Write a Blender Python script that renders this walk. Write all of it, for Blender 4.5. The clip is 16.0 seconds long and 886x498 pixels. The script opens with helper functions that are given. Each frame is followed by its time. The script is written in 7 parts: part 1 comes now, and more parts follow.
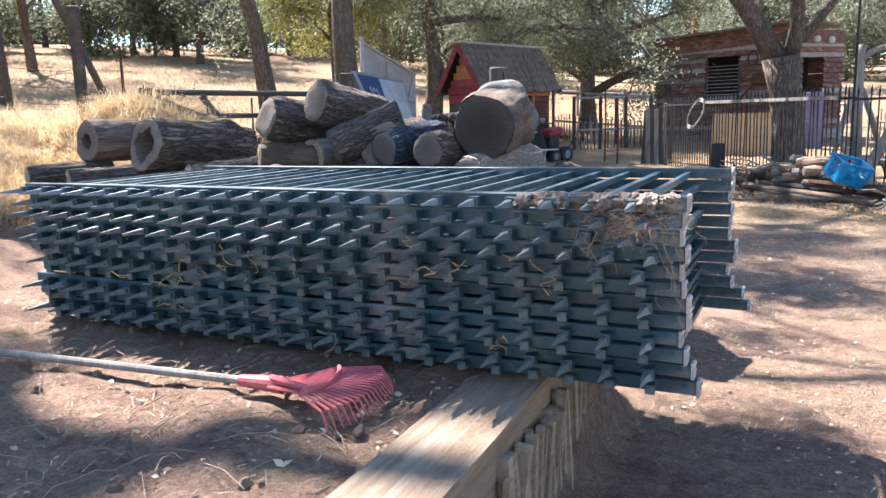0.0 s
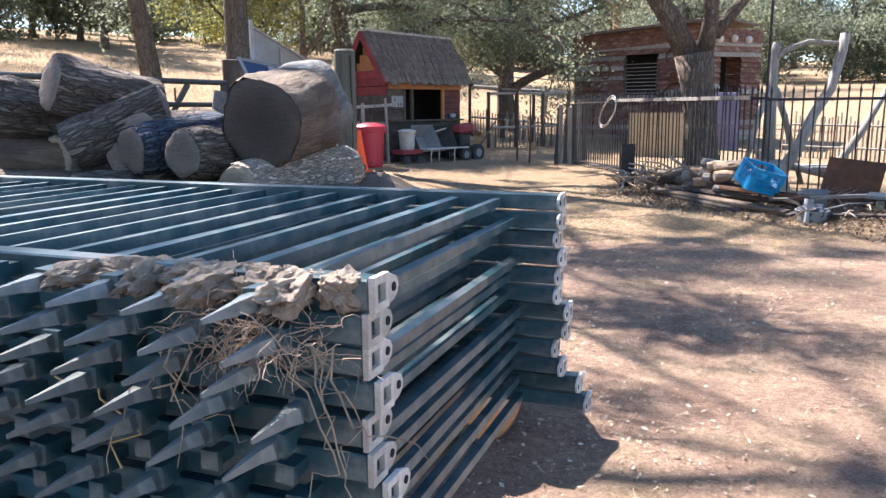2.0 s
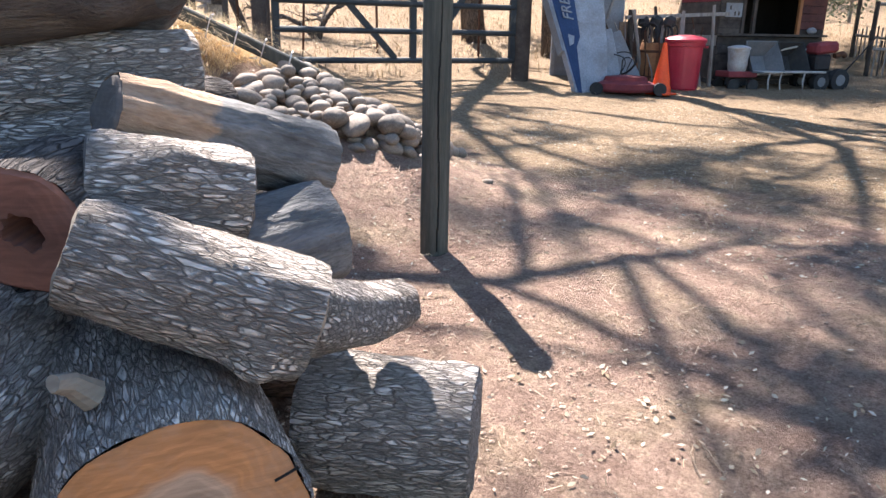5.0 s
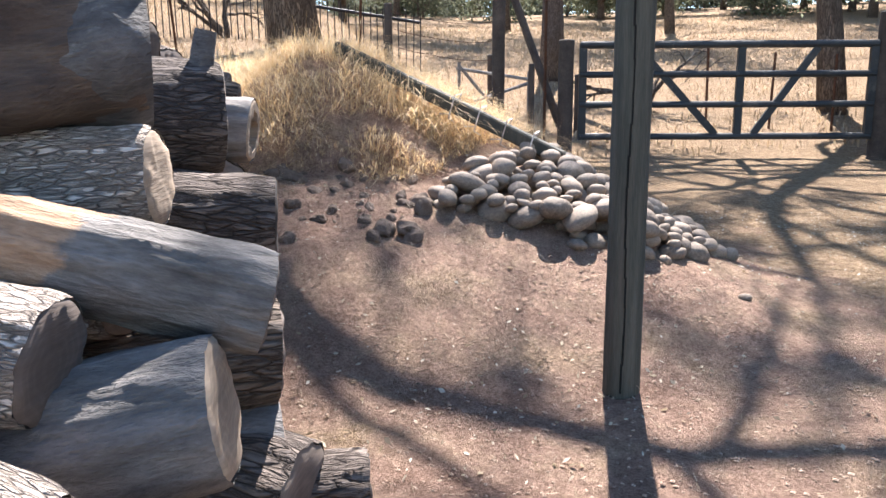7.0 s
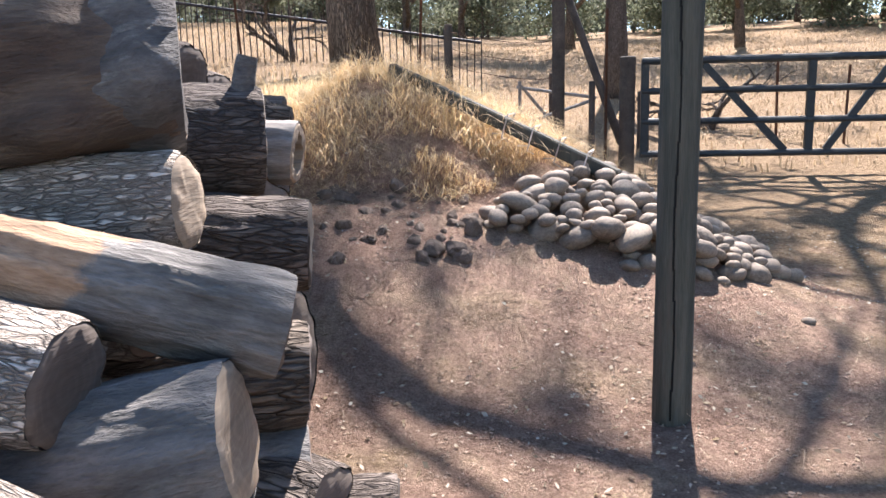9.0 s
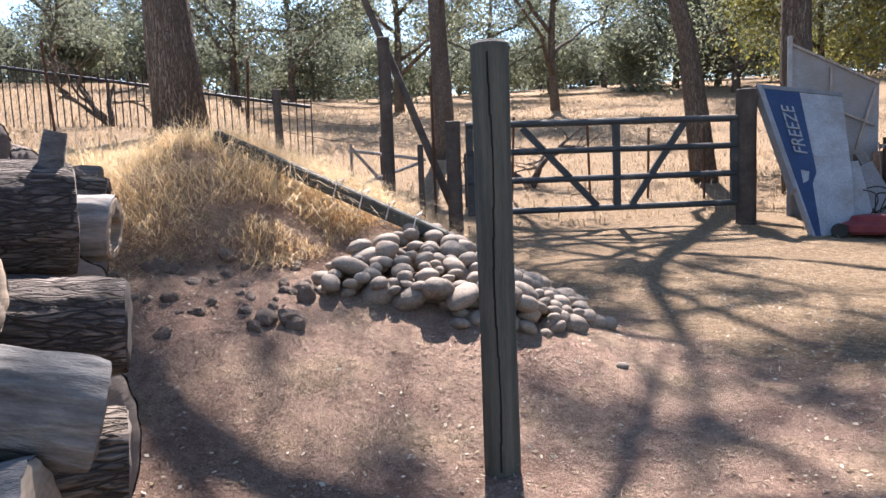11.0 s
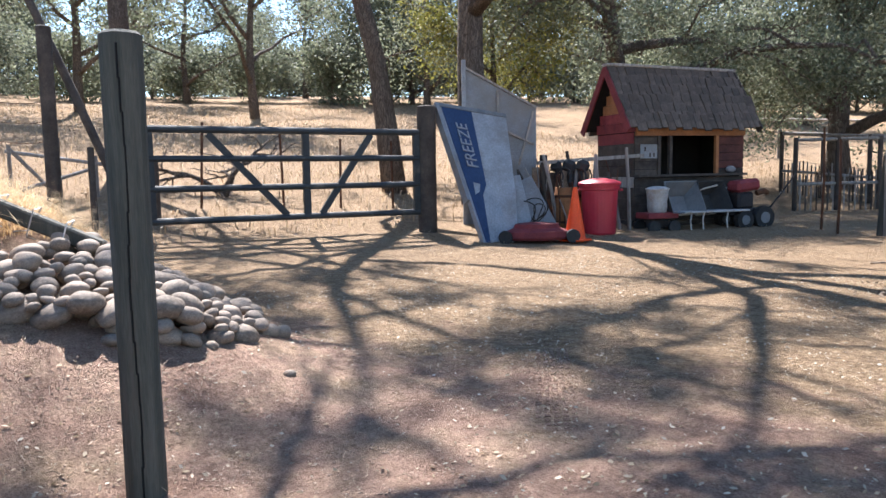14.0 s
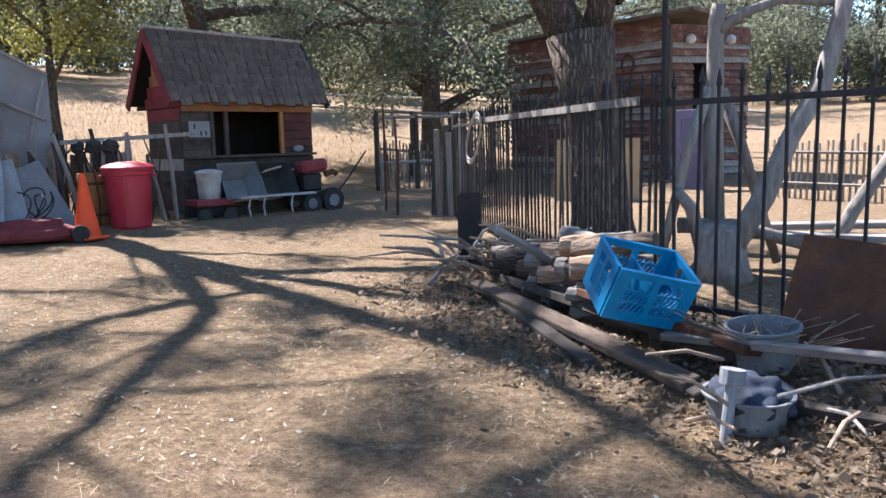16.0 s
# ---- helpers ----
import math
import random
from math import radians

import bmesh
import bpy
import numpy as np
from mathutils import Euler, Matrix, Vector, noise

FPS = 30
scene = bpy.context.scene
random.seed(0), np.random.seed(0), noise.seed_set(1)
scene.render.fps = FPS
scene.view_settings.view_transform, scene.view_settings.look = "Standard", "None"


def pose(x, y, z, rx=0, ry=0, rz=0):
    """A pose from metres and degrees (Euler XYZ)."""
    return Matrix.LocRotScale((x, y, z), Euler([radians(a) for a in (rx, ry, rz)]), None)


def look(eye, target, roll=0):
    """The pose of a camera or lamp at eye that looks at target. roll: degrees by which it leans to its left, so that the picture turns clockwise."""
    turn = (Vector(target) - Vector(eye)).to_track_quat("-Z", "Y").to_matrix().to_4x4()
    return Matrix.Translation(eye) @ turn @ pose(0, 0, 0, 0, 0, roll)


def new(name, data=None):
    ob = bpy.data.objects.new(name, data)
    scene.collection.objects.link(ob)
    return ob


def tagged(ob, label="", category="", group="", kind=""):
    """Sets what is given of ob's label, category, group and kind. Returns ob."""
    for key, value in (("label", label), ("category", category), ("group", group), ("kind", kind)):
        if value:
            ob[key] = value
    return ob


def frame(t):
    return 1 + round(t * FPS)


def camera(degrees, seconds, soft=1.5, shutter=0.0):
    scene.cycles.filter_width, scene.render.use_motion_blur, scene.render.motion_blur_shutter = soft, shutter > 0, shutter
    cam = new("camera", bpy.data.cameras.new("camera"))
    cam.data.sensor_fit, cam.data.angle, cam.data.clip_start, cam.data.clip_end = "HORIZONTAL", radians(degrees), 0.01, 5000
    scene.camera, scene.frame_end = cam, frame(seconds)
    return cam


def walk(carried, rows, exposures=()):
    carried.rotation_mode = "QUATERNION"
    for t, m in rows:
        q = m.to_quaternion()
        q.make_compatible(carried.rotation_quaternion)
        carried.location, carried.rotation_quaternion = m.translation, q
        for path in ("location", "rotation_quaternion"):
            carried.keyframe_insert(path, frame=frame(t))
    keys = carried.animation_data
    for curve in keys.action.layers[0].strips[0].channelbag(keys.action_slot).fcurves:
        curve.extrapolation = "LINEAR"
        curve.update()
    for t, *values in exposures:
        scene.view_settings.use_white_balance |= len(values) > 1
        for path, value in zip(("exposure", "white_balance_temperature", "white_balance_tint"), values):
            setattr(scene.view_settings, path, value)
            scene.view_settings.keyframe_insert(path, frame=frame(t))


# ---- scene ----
cam = camera(60.5, 16.0)
METRES, EYE, TILT, LEAN, TURN = 8.19, 1.35, 0.0, 0.0, 28.1
ROWS = [
    (0.0, 0.0, 0.0, 0.0, -0.27, -9.97, 1.53),
    (0.5, 0.0094, 0.0269, 0.0012, -0.62, -9.89, 1.21),
    (1.0, 0.0284, 0.0663, -0.0005, -1.73, -9.91, 0.92),
    (1.5, 0.0615, 0.1075, -0.0005, -3.36, -10.13, 0.65),
    (2.0, 0.0879, 0.143, -0.0026, -5.14, -10.44, 0.39),
    (2.5, 0.1104, 0.174, -0.0041, -6.31, -10.86, 0.08),
    (3.0, 0.1432, 0.2105, -0.004, -5.89, -11.49, -0.47),
    (3.5, 0.1716, 0.2438, -0.0059, -2.98, -12.52, -1.04),
    (4.0, 0.2056, 0.2888, -0.0152, 3.42, -14.12, -1.48),
    (4.5, 0.2352, 0.3365, -0.0164, 12.69, -15.63, -1.51),
    (5.0, 0.2578, 0.3883, -0.0194, 23.37, -16.64, -1.15),
    (7.5, 0.2864, 0.5362, -0.0156, 53.5, -10.51, 0.88),
    (8.0, 0.2875, 0.5368, -0.0162, 55.47, -10.33, 1.22),
    (10.5, 0.295, 0.5402, -0.0122, 48.12, -7.36, 2.71),
    (11.0, 0.2989, 0.5376, -0.011, 42.58, -6.04, 2.28),
    (11.5, 0.301, 0.5342, -0.0105, 37.72, -5.04, 1.43),
    (12.0, 0.2995, 0.5291, -0.0086, 34.09, -4.38, 0.5),
    (12.5, 0.3001, 0.5266, -0.0088, 31.14, -4.14, 0.01),
    (13.0, 0.3012, 0.5249, -0.0112, 28.36, -4.48, 0.06),
    (13.5, 0.3073, 0.5324, -0.0151, 25.11, -5.19, 0.47),
    (14.0, 0.3196, 0.5575, -0.0148, 20.81, -5.88, 1.0),
    (14.5, 0.3453, 0.6107, -0.0115, 15.4, -6.24, 1.3),
    (15.0, 0.3896, 0.6776, -0.0093, 9.16, -6.42, 1.31),
    (15.5, 0.4554, 0.7415, -0.0143, 2.75, -6.94, 1.27),
    (16.0, 0.5193, 0.7785, -0.0143, -3.29, -8.09, 1.41),
]
walk(cam, [(t, pose(0, 0, EYE, TILT, LEAN, TURN) @ pose(METRES * x, METRES * y, METRES * z, 90 + pitch, roll, yaw)) for t, x, y, z, yaw, pitch, roll in ROWS], [(0.0, 2.46, 6350, 10), (1.5, 2.45, 6350, 10), (5.0, 2.28, 6300, 10), (8.0, 2.1, 6350, 11), (12.8, 1.98, 6350, 14), (14.4, 2.08, 6050, 9), (16.0, 2.02, 6000, 10)])

# ---------- light ----------
SUN = Vector((-0.575, 0.235, 0.784)).normalized()
world = bpy.data.worlds.new("sky")
scene.world = world
world.use_nodes = True
wn = world.node_tree.nodes
sky = wn.new("ShaderNodeTexSky")
sky.sky_type = "NISHITA"
sky.sun_disc = False
sky.air_density, sky.dust_density, sky.ozone_density = 1.0, 0.08, 2.6
sky.sun_elevation = math.asin(SUN.z)
sky.sun_rotation = math.atan2(SUN.x, SUN.y)
world.node_tree.links.new(sky.outputs[0], wn["Background"].inputs[0])
wn["Background"].inputs[1].default_value = 0.082
sun_data = bpy.data.lights.new("sun", "SUN")
sun_data.energy, sun_data.angle, sun_data.color = 5.0, radians(0.5), (1.0, 0.935, 0.90)
sun = new("sun", sun_data)
sun.matrix_world = look(SUN * 50, (0, 0, 0))


# ---------- the lie of the land ----------
def sm(t):
    t = max(0.0, min(1.0, t))
    return t * t * (3 - 2 * t)


def sp(t, w=2.0):
    return w * math.log1p(math.exp(max(-30, min(30, t / w))))


def ground(x, y):
    fade = 1 - sm((y - 6.3) / 2.0)
    bank = (0.60 * sm((-x - 2.7) / 2.4) + 0.50 * sm((-x - 4.6) / 4.0)) * fade
    edge = 4.9 + 0.18 * noise.noise(Vector((y * 1.3, 2.0, 0)))
    bank += 0.10 * sm((-x - edge) / 0.14) * (1 - sm((y - 5.6) / 0.4))
    dy = (y - 5.15) / (1.25 if y > 5.15 else 0.62)
    bank += 0.60 * math.exp(-((x + 6.0) / 0.85) ** 2 - dy * dy) * sm((-x - 4.75) / 0.5)
    terrace = 0.43 * sm((-0.78 - x) / 0.14) * (1 - sm((y - 2.7) / 0.9))
    hill = 0.155 * sp(-x - 8.2) + 0.09 * sp(y - 22, 3)
    hill = 12 * math.tanh(hill / 12)
    verge = 0.12 * math.exp(-(((x + 1.1) * 0.83 + (y - 13.9) * 0.56 - 0.35) / 0.45) ** 2) * sm((x + 4.5) / 2)
    dip = -0.07 * math.exp(-((x + 0.7) ** 2 + (y - 5.4) ** 2) / 1.5)
    return max(bank, terrace) + hill + verge + dip


def rough_ground(x, y):
    g = ground(x, y)
    v = Vector((x, y, 0))
    near = 1 if -14 < x < 6 and -4 < y < 22 else 0.6
    g += 0.03 * noise.noise(v * 0.9) + near * (0.020 * noise.noise(v * 3.1) + 0.013 * noise.noise(v * 7.3))
    clod = sm((-x - 3.0) / 0.8) * (1 - sm((-x - 4.6) / 0.8)) * (1 - sm((y - 5.6) / 0.6)) * sm((y - 1) / 1)
    clod += 0.6 * sm((-0.95 - x) / 0.2) * (1 - sm((y - 3) / 0.5)) * (1 - sm((-x - 3.6) / 1))
    return g + clod * (0.06 * abs(noise.noise(v * 5.3)) + 0.05 * abs(noise.noise(v * 2.7)))


# ---------- materials ----------
def nodes(name):
    m = bpy.data.materials.new(name)
    m.use_nodes = True
    nt = m.node_tree
    return m, nt, nt.nodes["Principled BSDF"]


def add(nt, kind, **values):
    n = nt.nodes.new(kind)
    for k, v in values.items():
        if k in n.inputs:
            n.inputs[k].default_value = v
    return n


def ramp(nt, fac, stops):
    n = nt.nodes.new("ShaderNodeValToRGB")
    while len(n.color_ramp.elements) < len(stops):
        n.color_ramp.elements.new(0.5)
    for e, (p, c) in zip(n.color_ramp.elements, stops):
        e.position, e.color = p, (*c, 1)
    nt.links.new(fac, n.inputs[0])
    return n


def mixed(nt, fac, a, b, blend="MIX"):
    n = nt.nodes.new("ShaderNodeMix")
    n.data_type, n.blend_type = "RGBA", blend
    for socket, v in ((n.inputs[0], fac), (n.inputs[6], a), (n.inputs[7], b)):
        if isinstance(v, bpy.types.NodeSocket):
            nt.links.new(v, socket)
        else:
            socket.default_value = v if isinstance(v, float) else (*v, 1)
    return n.outputs[2]


def coords(nt, stretch=(1, 1, 1), space="Object"):
    tc = nt.nodes.new("ShaderNodeTexCoord")
    mp = nt.nodes.new("ShaderNodeMapping")
    mp.inputs["Scale"].default_value = stretch
    nt.links.new(tc.outputs[space], mp.inputs[0])
    return mp.outputs[0]


def tex(nt, vec, scale, detail=6, rough=0.6, kind="ShaderNodeTexNoise"):
    n = nt.nodes.new(kind)
    n.inputs["Scale"].default_value = scale
    if "Detail" in n.inputs:
        n.inputs["Detail"].default_value = detail
        n.inputs["Roughness"].default_value = rough
    nt.links.new(vec, n.inputs["Vector"])
    return n


def bumped(nt, b, height, strength, dist):
    n = nt.nodes.new("ShaderNodeBump")
    n.inputs["Strength"].default_value, n.inputs["Distance"].default_value = strength, dist
    nt.links.new(height, n.inputs["Height"])
    nt.links.new(n.outputs[0], b.inputs["Normal"])


def surf(name, dark, light, scale=8.0, fine=60.0, rough=0.8, metal=0.0, stretch=(1, 1, 1), bump=0.3, dist=0.004, dust=None, dust_at=0.55, vary=0.25, spec=0.3):
    """Two colours over broad noise, fine grain, a dusting on top, and a change from piece to piece."""
    m, nt, b = nodes(name)
    v = coords(nt, stretch)
    big, small = tex(nt, v, scale), tex(nt, v, fine, 4)
    c = ramp(nt, big.outputs[0], [(0.3, dark), (0.7, light)]).outputs[0]
    grain = ramp(nt, small.outputs[0], [(0.25, (0.55, 0.55, 0.55)), (0.75, (1.2, 1.2, 1.2))]).outputs[0]
    c = mixed(nt, 0.7, c, grain, "MULTIPLY")
    if vary:
        oi = nt.nodes.new("ShaderNodeObjectInfo")
        r = ramp(nt, oi.outputs["Random"], [(0, (1 - vary,) * 3), (1, (1 + vary * 0.6,) * 3)]).outputs[0]
        c = mixed(nt, 1.0, c, r, "MULTIPLY")
    if dust:
        patch = tex(nt, v, scale * 0.6, 8, 0.7)
        c = mixed(nt, ramp(nt, patch.outputs[0], [(dust_at - 0.08, (0, 0, 0)), (dust_at + 0.12, (0.9, 0.9, 0.9))]).outputs[0], c, dust)
    nt.links.new(c, b.inputs["Base Color"])
    b.inputs["Metallic"].default_value = metal
    b.inputs["Specular IOR Level"].default_value = spec
    rr = nt.nodes.new("ShaderNodeMapRange")
    rr.inputs[3].default_value, rr.inputs[4].default_value = max(0.05, rough - 0.15), min(1, rough + 0.15)
    nt.links.new(big.outputs[0], rr.inputs[0])
    nt.links.new(rr.outputs[0], b.inputs["Roughness"])
    mixh = nt.nodes.new("ShaderNodeMath")
    mixh.operation = "ADD"
    nt.links.new(big.outputs[0], mixh.inputs[0])
    nt.links.new(small.outputs[0], mixh.inputs[1])
    bumped(nt, b, mixh.outputs[0], bump, dist)
    return m


def bark_material(name, dark, light, cell=26.0, stretch=(1, 1, 0.28), bump=1.0, dist=0.02):
    m, nt, b = nodes(name)
    v = coords(nt, stretch)
    warp = tex(nt, v, cell * 0.35, 3)
    shift = nt.nodes.new("ShaderNodeVectorMath")
    shift.operation = "MULTIPLY_ADD"
    nt.links.new(warp.outputs["Color"], shift.inputs[0])
    shift.inputs[1].default_value = (1.5 / cell,) * 3
    nt.links.new(v, shift.inputs[2])
    vor = nt.nodes.new("ShaderNodeTexVoronoi")
    vor.feature = "DISTANCE_TO_EDGE"
    vor.inputs["Scale"].default_value = cell
    nt.links.new(shift.outputs[0], vor.inputs["Vector"])
    big, fine = tex(nt, v, 3.0), tex(nt, v, 90, 4)
    ridge = tex(nt, shift.outputs[0], cell * 0.55, 5, 0.65)
    fold = nt.nodes.new("ShaderNodeMath")
    fold.operation = "SUBTRACT"
    fold.inputs[1].default_value = 0.5
    nt.links.new(ridge.outputs[0], fold.inputs[0])
    away = nt.nodes.new("ShaderNodeMath")
    away.operation = "ABSOLUTE"
    nt.links.new(fold.outputs[0], away.inputs[0])
    furrow = ramp(nt, away.outputs[0], [(0.0, (0.25, 0.25, 0.25)), (0.03, (0.7, 0.7, 0.7)), (0.09, (1, 1, 1))])
    crackle = ramp(nt, vor.outputs["Distance"], [(0.0, (0, 0, 0)), (0.04, (0.4, 0.4, 0.4)), (0.11, (1, 1, 1))])
    plate = nt.nodes.new("ShaderNodeMath")
    plate.operation = "MULTIPLY"
    nt.links.new(furrow.outputs[0], plate.inputs[0])
    nt.links.new(crackle.outputs[0], plate.inputs[1])
    c = ramp(nt, big.outputs[0], [(0.3, dark), (0.7, light)]).outputs[0]
    c = mixed(nt, 0.7, c, ramp(nt, fine.outputs[0], [(0.25, (0.5, 0.5, 0.5)), (0.75, (1.35, 1.35, 1.35))]).outputs[0], "MULTIPLY")
    # furrows darker in colour: their own dark bark plus crease shade painted in
    c = mixed(nt, plate.outputs[0], tuple(k * 0.5 for k in dark), c)
    nt.links.new(c, b.inputs["Base Color"])
    b.inputs["Roughness"].default_value = 0.9
    b.inputs["Specular IOR Level"].default_value = 0.15
    h = nt.nodes.new("ShaderNodeMath")
    h.operation = "MULTIPLY_ADD"
    nt.links.new(fine.outputs[0], h.inputs[0])
    h.inputs[1].default_value = 0.25
    nt.links.new(plate.outputs[0], h.inputs[2])
    bumped(nt, b, h.outputs[0], bump, dist)
    return m


def cut_material(name, heart, sap, crack):
    """End grain: rings round the local z axis, with radial checks."""
    m, nt, b = nodes(name)
    v = coords(nt)
    wob = tex(nt, v, 4, 3)
    flat = nt.nodes.new("ShaderNodeVectorMath")
    flat.operation = "MULTIPLY"
    flat.inputs[1].default_value = (1, 1, 0)
    nt.links.new(v, flat.inputs[0])
    ln = nt.nodes.new("ShaderNodeVectorMath")
    ln.operation = "LENGTH"
    nt.links.new(flat.outputs[0], ln.inputs[0])
    s = nt.nodes.new("ShaderNodeMath")
    s.operation = "MULTIPLY_ADD"
    nt.links.new(wob.outputs[0], s.inputs[0])
    s.inputs[1].default_value = 0.2
    nt.links.new(ln.outputs["Value"], s.inputs[2])
    c = ramp(nt, s.outputs[0], [(0.11, tuple(k * 0.72 for k in heart)), (0.19, heart), (0.235, tuple(min(0.8, k * 1.3) for k in heart)), (0.265, sap), (0.42, tuple(k * 0.85 for k in sap))]).outputs[0]
    sn = nt.nodes.new("ShaderNodeMath")
    sn.operation = "MULTIPLY"
    sn.inputs[1].default_value = 260
    nt.links.new(s.outputs[0], sn.inputs[0])
    si = nt.nodes.new("ShaderNodeMath")
    si.operation = "SINE"
    nt.links.new(sn.outputs[0], si.inputs[0])
    rings = ramp(nt, si.outputs[0], [(0.0, (0.72, 0.7, 0.68)), (0.8, (1.06, 1.05, 1.04))]).outputs[0]
    c = mixed(nt, 0.35, c, rings, "MULTIPLY")
    saw = tex(nt, coords(nt, (1, 9, 1)), 9, 5)
    c = mixed(nt, 0.6, c, ramp(nt, saw.outputs[0], [(0.3, (0.6, 0.6, 0.6)), (0.7, (1.2, 1.2, 1.2))]).outputs[0], "MULTIPLY")
    stain = tex(nt, v, 5, 8, 0.7)
    c = mixed(nt, ramp(nt, stain.outputs[0], [(0.5, (0, 0, 0)), (0.7, (0.8, 0.8, 0.8))]).outputs[0], c, crack)
    nt.links.new(c, b.inputs["Base Color"])
    b.inputs["Roughness"].default_value = 0.85
    bumped(nt, b, saw.outputs[0], 0.5, 0.006)
    return m


def leaf_material(name, a, b_, c_, sheer=0.35):
    m, nt, b = nodes(name)
    geo = nt.nodes.new("ShaderNodeNewGeometry")
    col = ramp(nt, geo.outputs["Random Per Island"], [(0.0, a), (0.55, b_), (1.0, c_)]).outputs[0]
    nt.links.new(col, b.inputs["Base Color"])
    b.inputs["Roughness"].default_value = 0.6
    b.inputs["Specular IOR Level"].default_value = 0.2
    tr = nt.nodes.new("ShaderNodeBsdfTranslucent")
    nt.links.new(col, tr.inputs[0])
    mx = nt.nodes.new("ShaderNodeMixShader")
    mx.inputs[0].default_value = sheer
    nt.links.new(b.outputs[0], mx.inputs[1])
    nt.links.new(tr.outputs[0], mx.inputs[2])
    nt.links.new(mx.outputs[0], nt.nodes["Material Output"].inputs[0])
    return m


def ground_material():
    m, nt, b = nodes("dry_earth")
    v = coords(nt)
    broad, mid, fine, speck = tex(nt, v, 0.35, 5), tex(nt, v, 1.7, 10, 0.75), tex(nt, v, 16, 10, 0.85), tex(nt, v, 85, 5, 0.85)
    earth = ramp(nt, mid.outputs[0], [(0.3, (0.27, 0.17, 0.128)), (0.5, (0.47, 0.32, 0.24)), (0.68, (0.68, 0.50, 0.38))]).outputs[0]
    straw = ramp(nt, fine.outputs[0], [(0.3, (0.24, 0.16, 0.095)), (0.55, (0.40, 0.29, 0.175)), (0.75, (0.52, 0.395, 0.255))]).outputs[0]
    sep = nt.nodes.new("ShaderNodeSeparateXYZ")
    nt.links.new(v, sep.inputs[0])
    # straw lies thick on the hills, past the yard and along the gate
    def line(ax, ay, c, w):
        n1 = nt.nodes.new("ShaderNodeMath"); n1.operation = "MULTIPLY"; n1.inputs[1].default_value = ax
        n2 = nt.nodes.new("ShaderNodeMath"); n2.operation = "MULTIPLY_ADD"; n2.inputs[1].default_value = ay
        nt.links.new(sep.outputs[0], n1.inputs[0]); nt.links.new(sep.outputs[1], n2.inputs[0]); nt.links.new(n1.outputs[0], n2.inputs[2])
        r = nt.nodes.new("ShaderNodeMapRange"); r.interpolation_type = "SMOOTHSTEP"
        r.inputs[1].default_value, r.inputs[2].default_value = c, c + w
        nt.links.new(n2.outputs[0], r.inputs[0])
        return r.outputs[0]
    west, north = line(-1, -0.25, 4.6, 2.5), line(-0.25, 1, 8.2, 4.5)
    mx = nt.nodes.new("ShaderNodeMath"); mx.operation = "MAXIMUM"
    nt.links.new(west, mx.inputs[0]); nt.links.new(north, mx.inputs[1])
    cover = nt.nodes.new("ShaderNodeMath"); cover.operation = "MULTIPLY_ADD"
    nt.links.new(mx.outputs[0], cover.inputs[0]); cover.inputs[1].default_value = 0.55; nt.links.new(mid.outputs[0], cover.inputs[2])
    fac = ramp(nt, cover.outputs[0], [(0.48, (0, 0, 0)), (0.68, (0.9, 0.9, 0.9))]).outputs[0]
    c = mixed(nt, fac, earth, straw)
    c = mixed(nt, 0.8, c, ramp(nt, fine.outputs[0], [(0.34, (0.42, 0.40, 0.385)), (0.66, (1.32, 1.32, 1.32))]).outputs[0], "MULTIPLY")
    c = mixed(nt, 0.7, c, ramp(nt, speck.outputs[0], [(0.36, (0.42, 0.40, 0.39)), (0.64, (1.36, 1.36, 1.36))]).outputs[0], "MULTIPLY")
    c = mixed(nt, 0.5, c, ramp(nt, broad.outputs[0], [(0.3, (0.75, 0.72, 0.7)), (0.7, (1.12, 1.1, 1.08))]).outputs[0], "MULTIPLY")
    nt.links.new(c, b.inputs["Base Color"])
    b.inputs["Roughness"].default_value = 0.95
    b.inputs["Specular IOR Level"].default_value = 0.1
    h = nt.nodes.new("ShaderNodeMath"); h.operation = "MULTIPLY_ADD"
    nt.links.new(speck.outputs[0], h.inputs[0]); h.inputs[1].default_value = 0.35; nt.links.new(fine.outputs[0], h.inputs[2])
    bumped(nt, b, h.outputs[0], 1.0, 0.07)
    return m


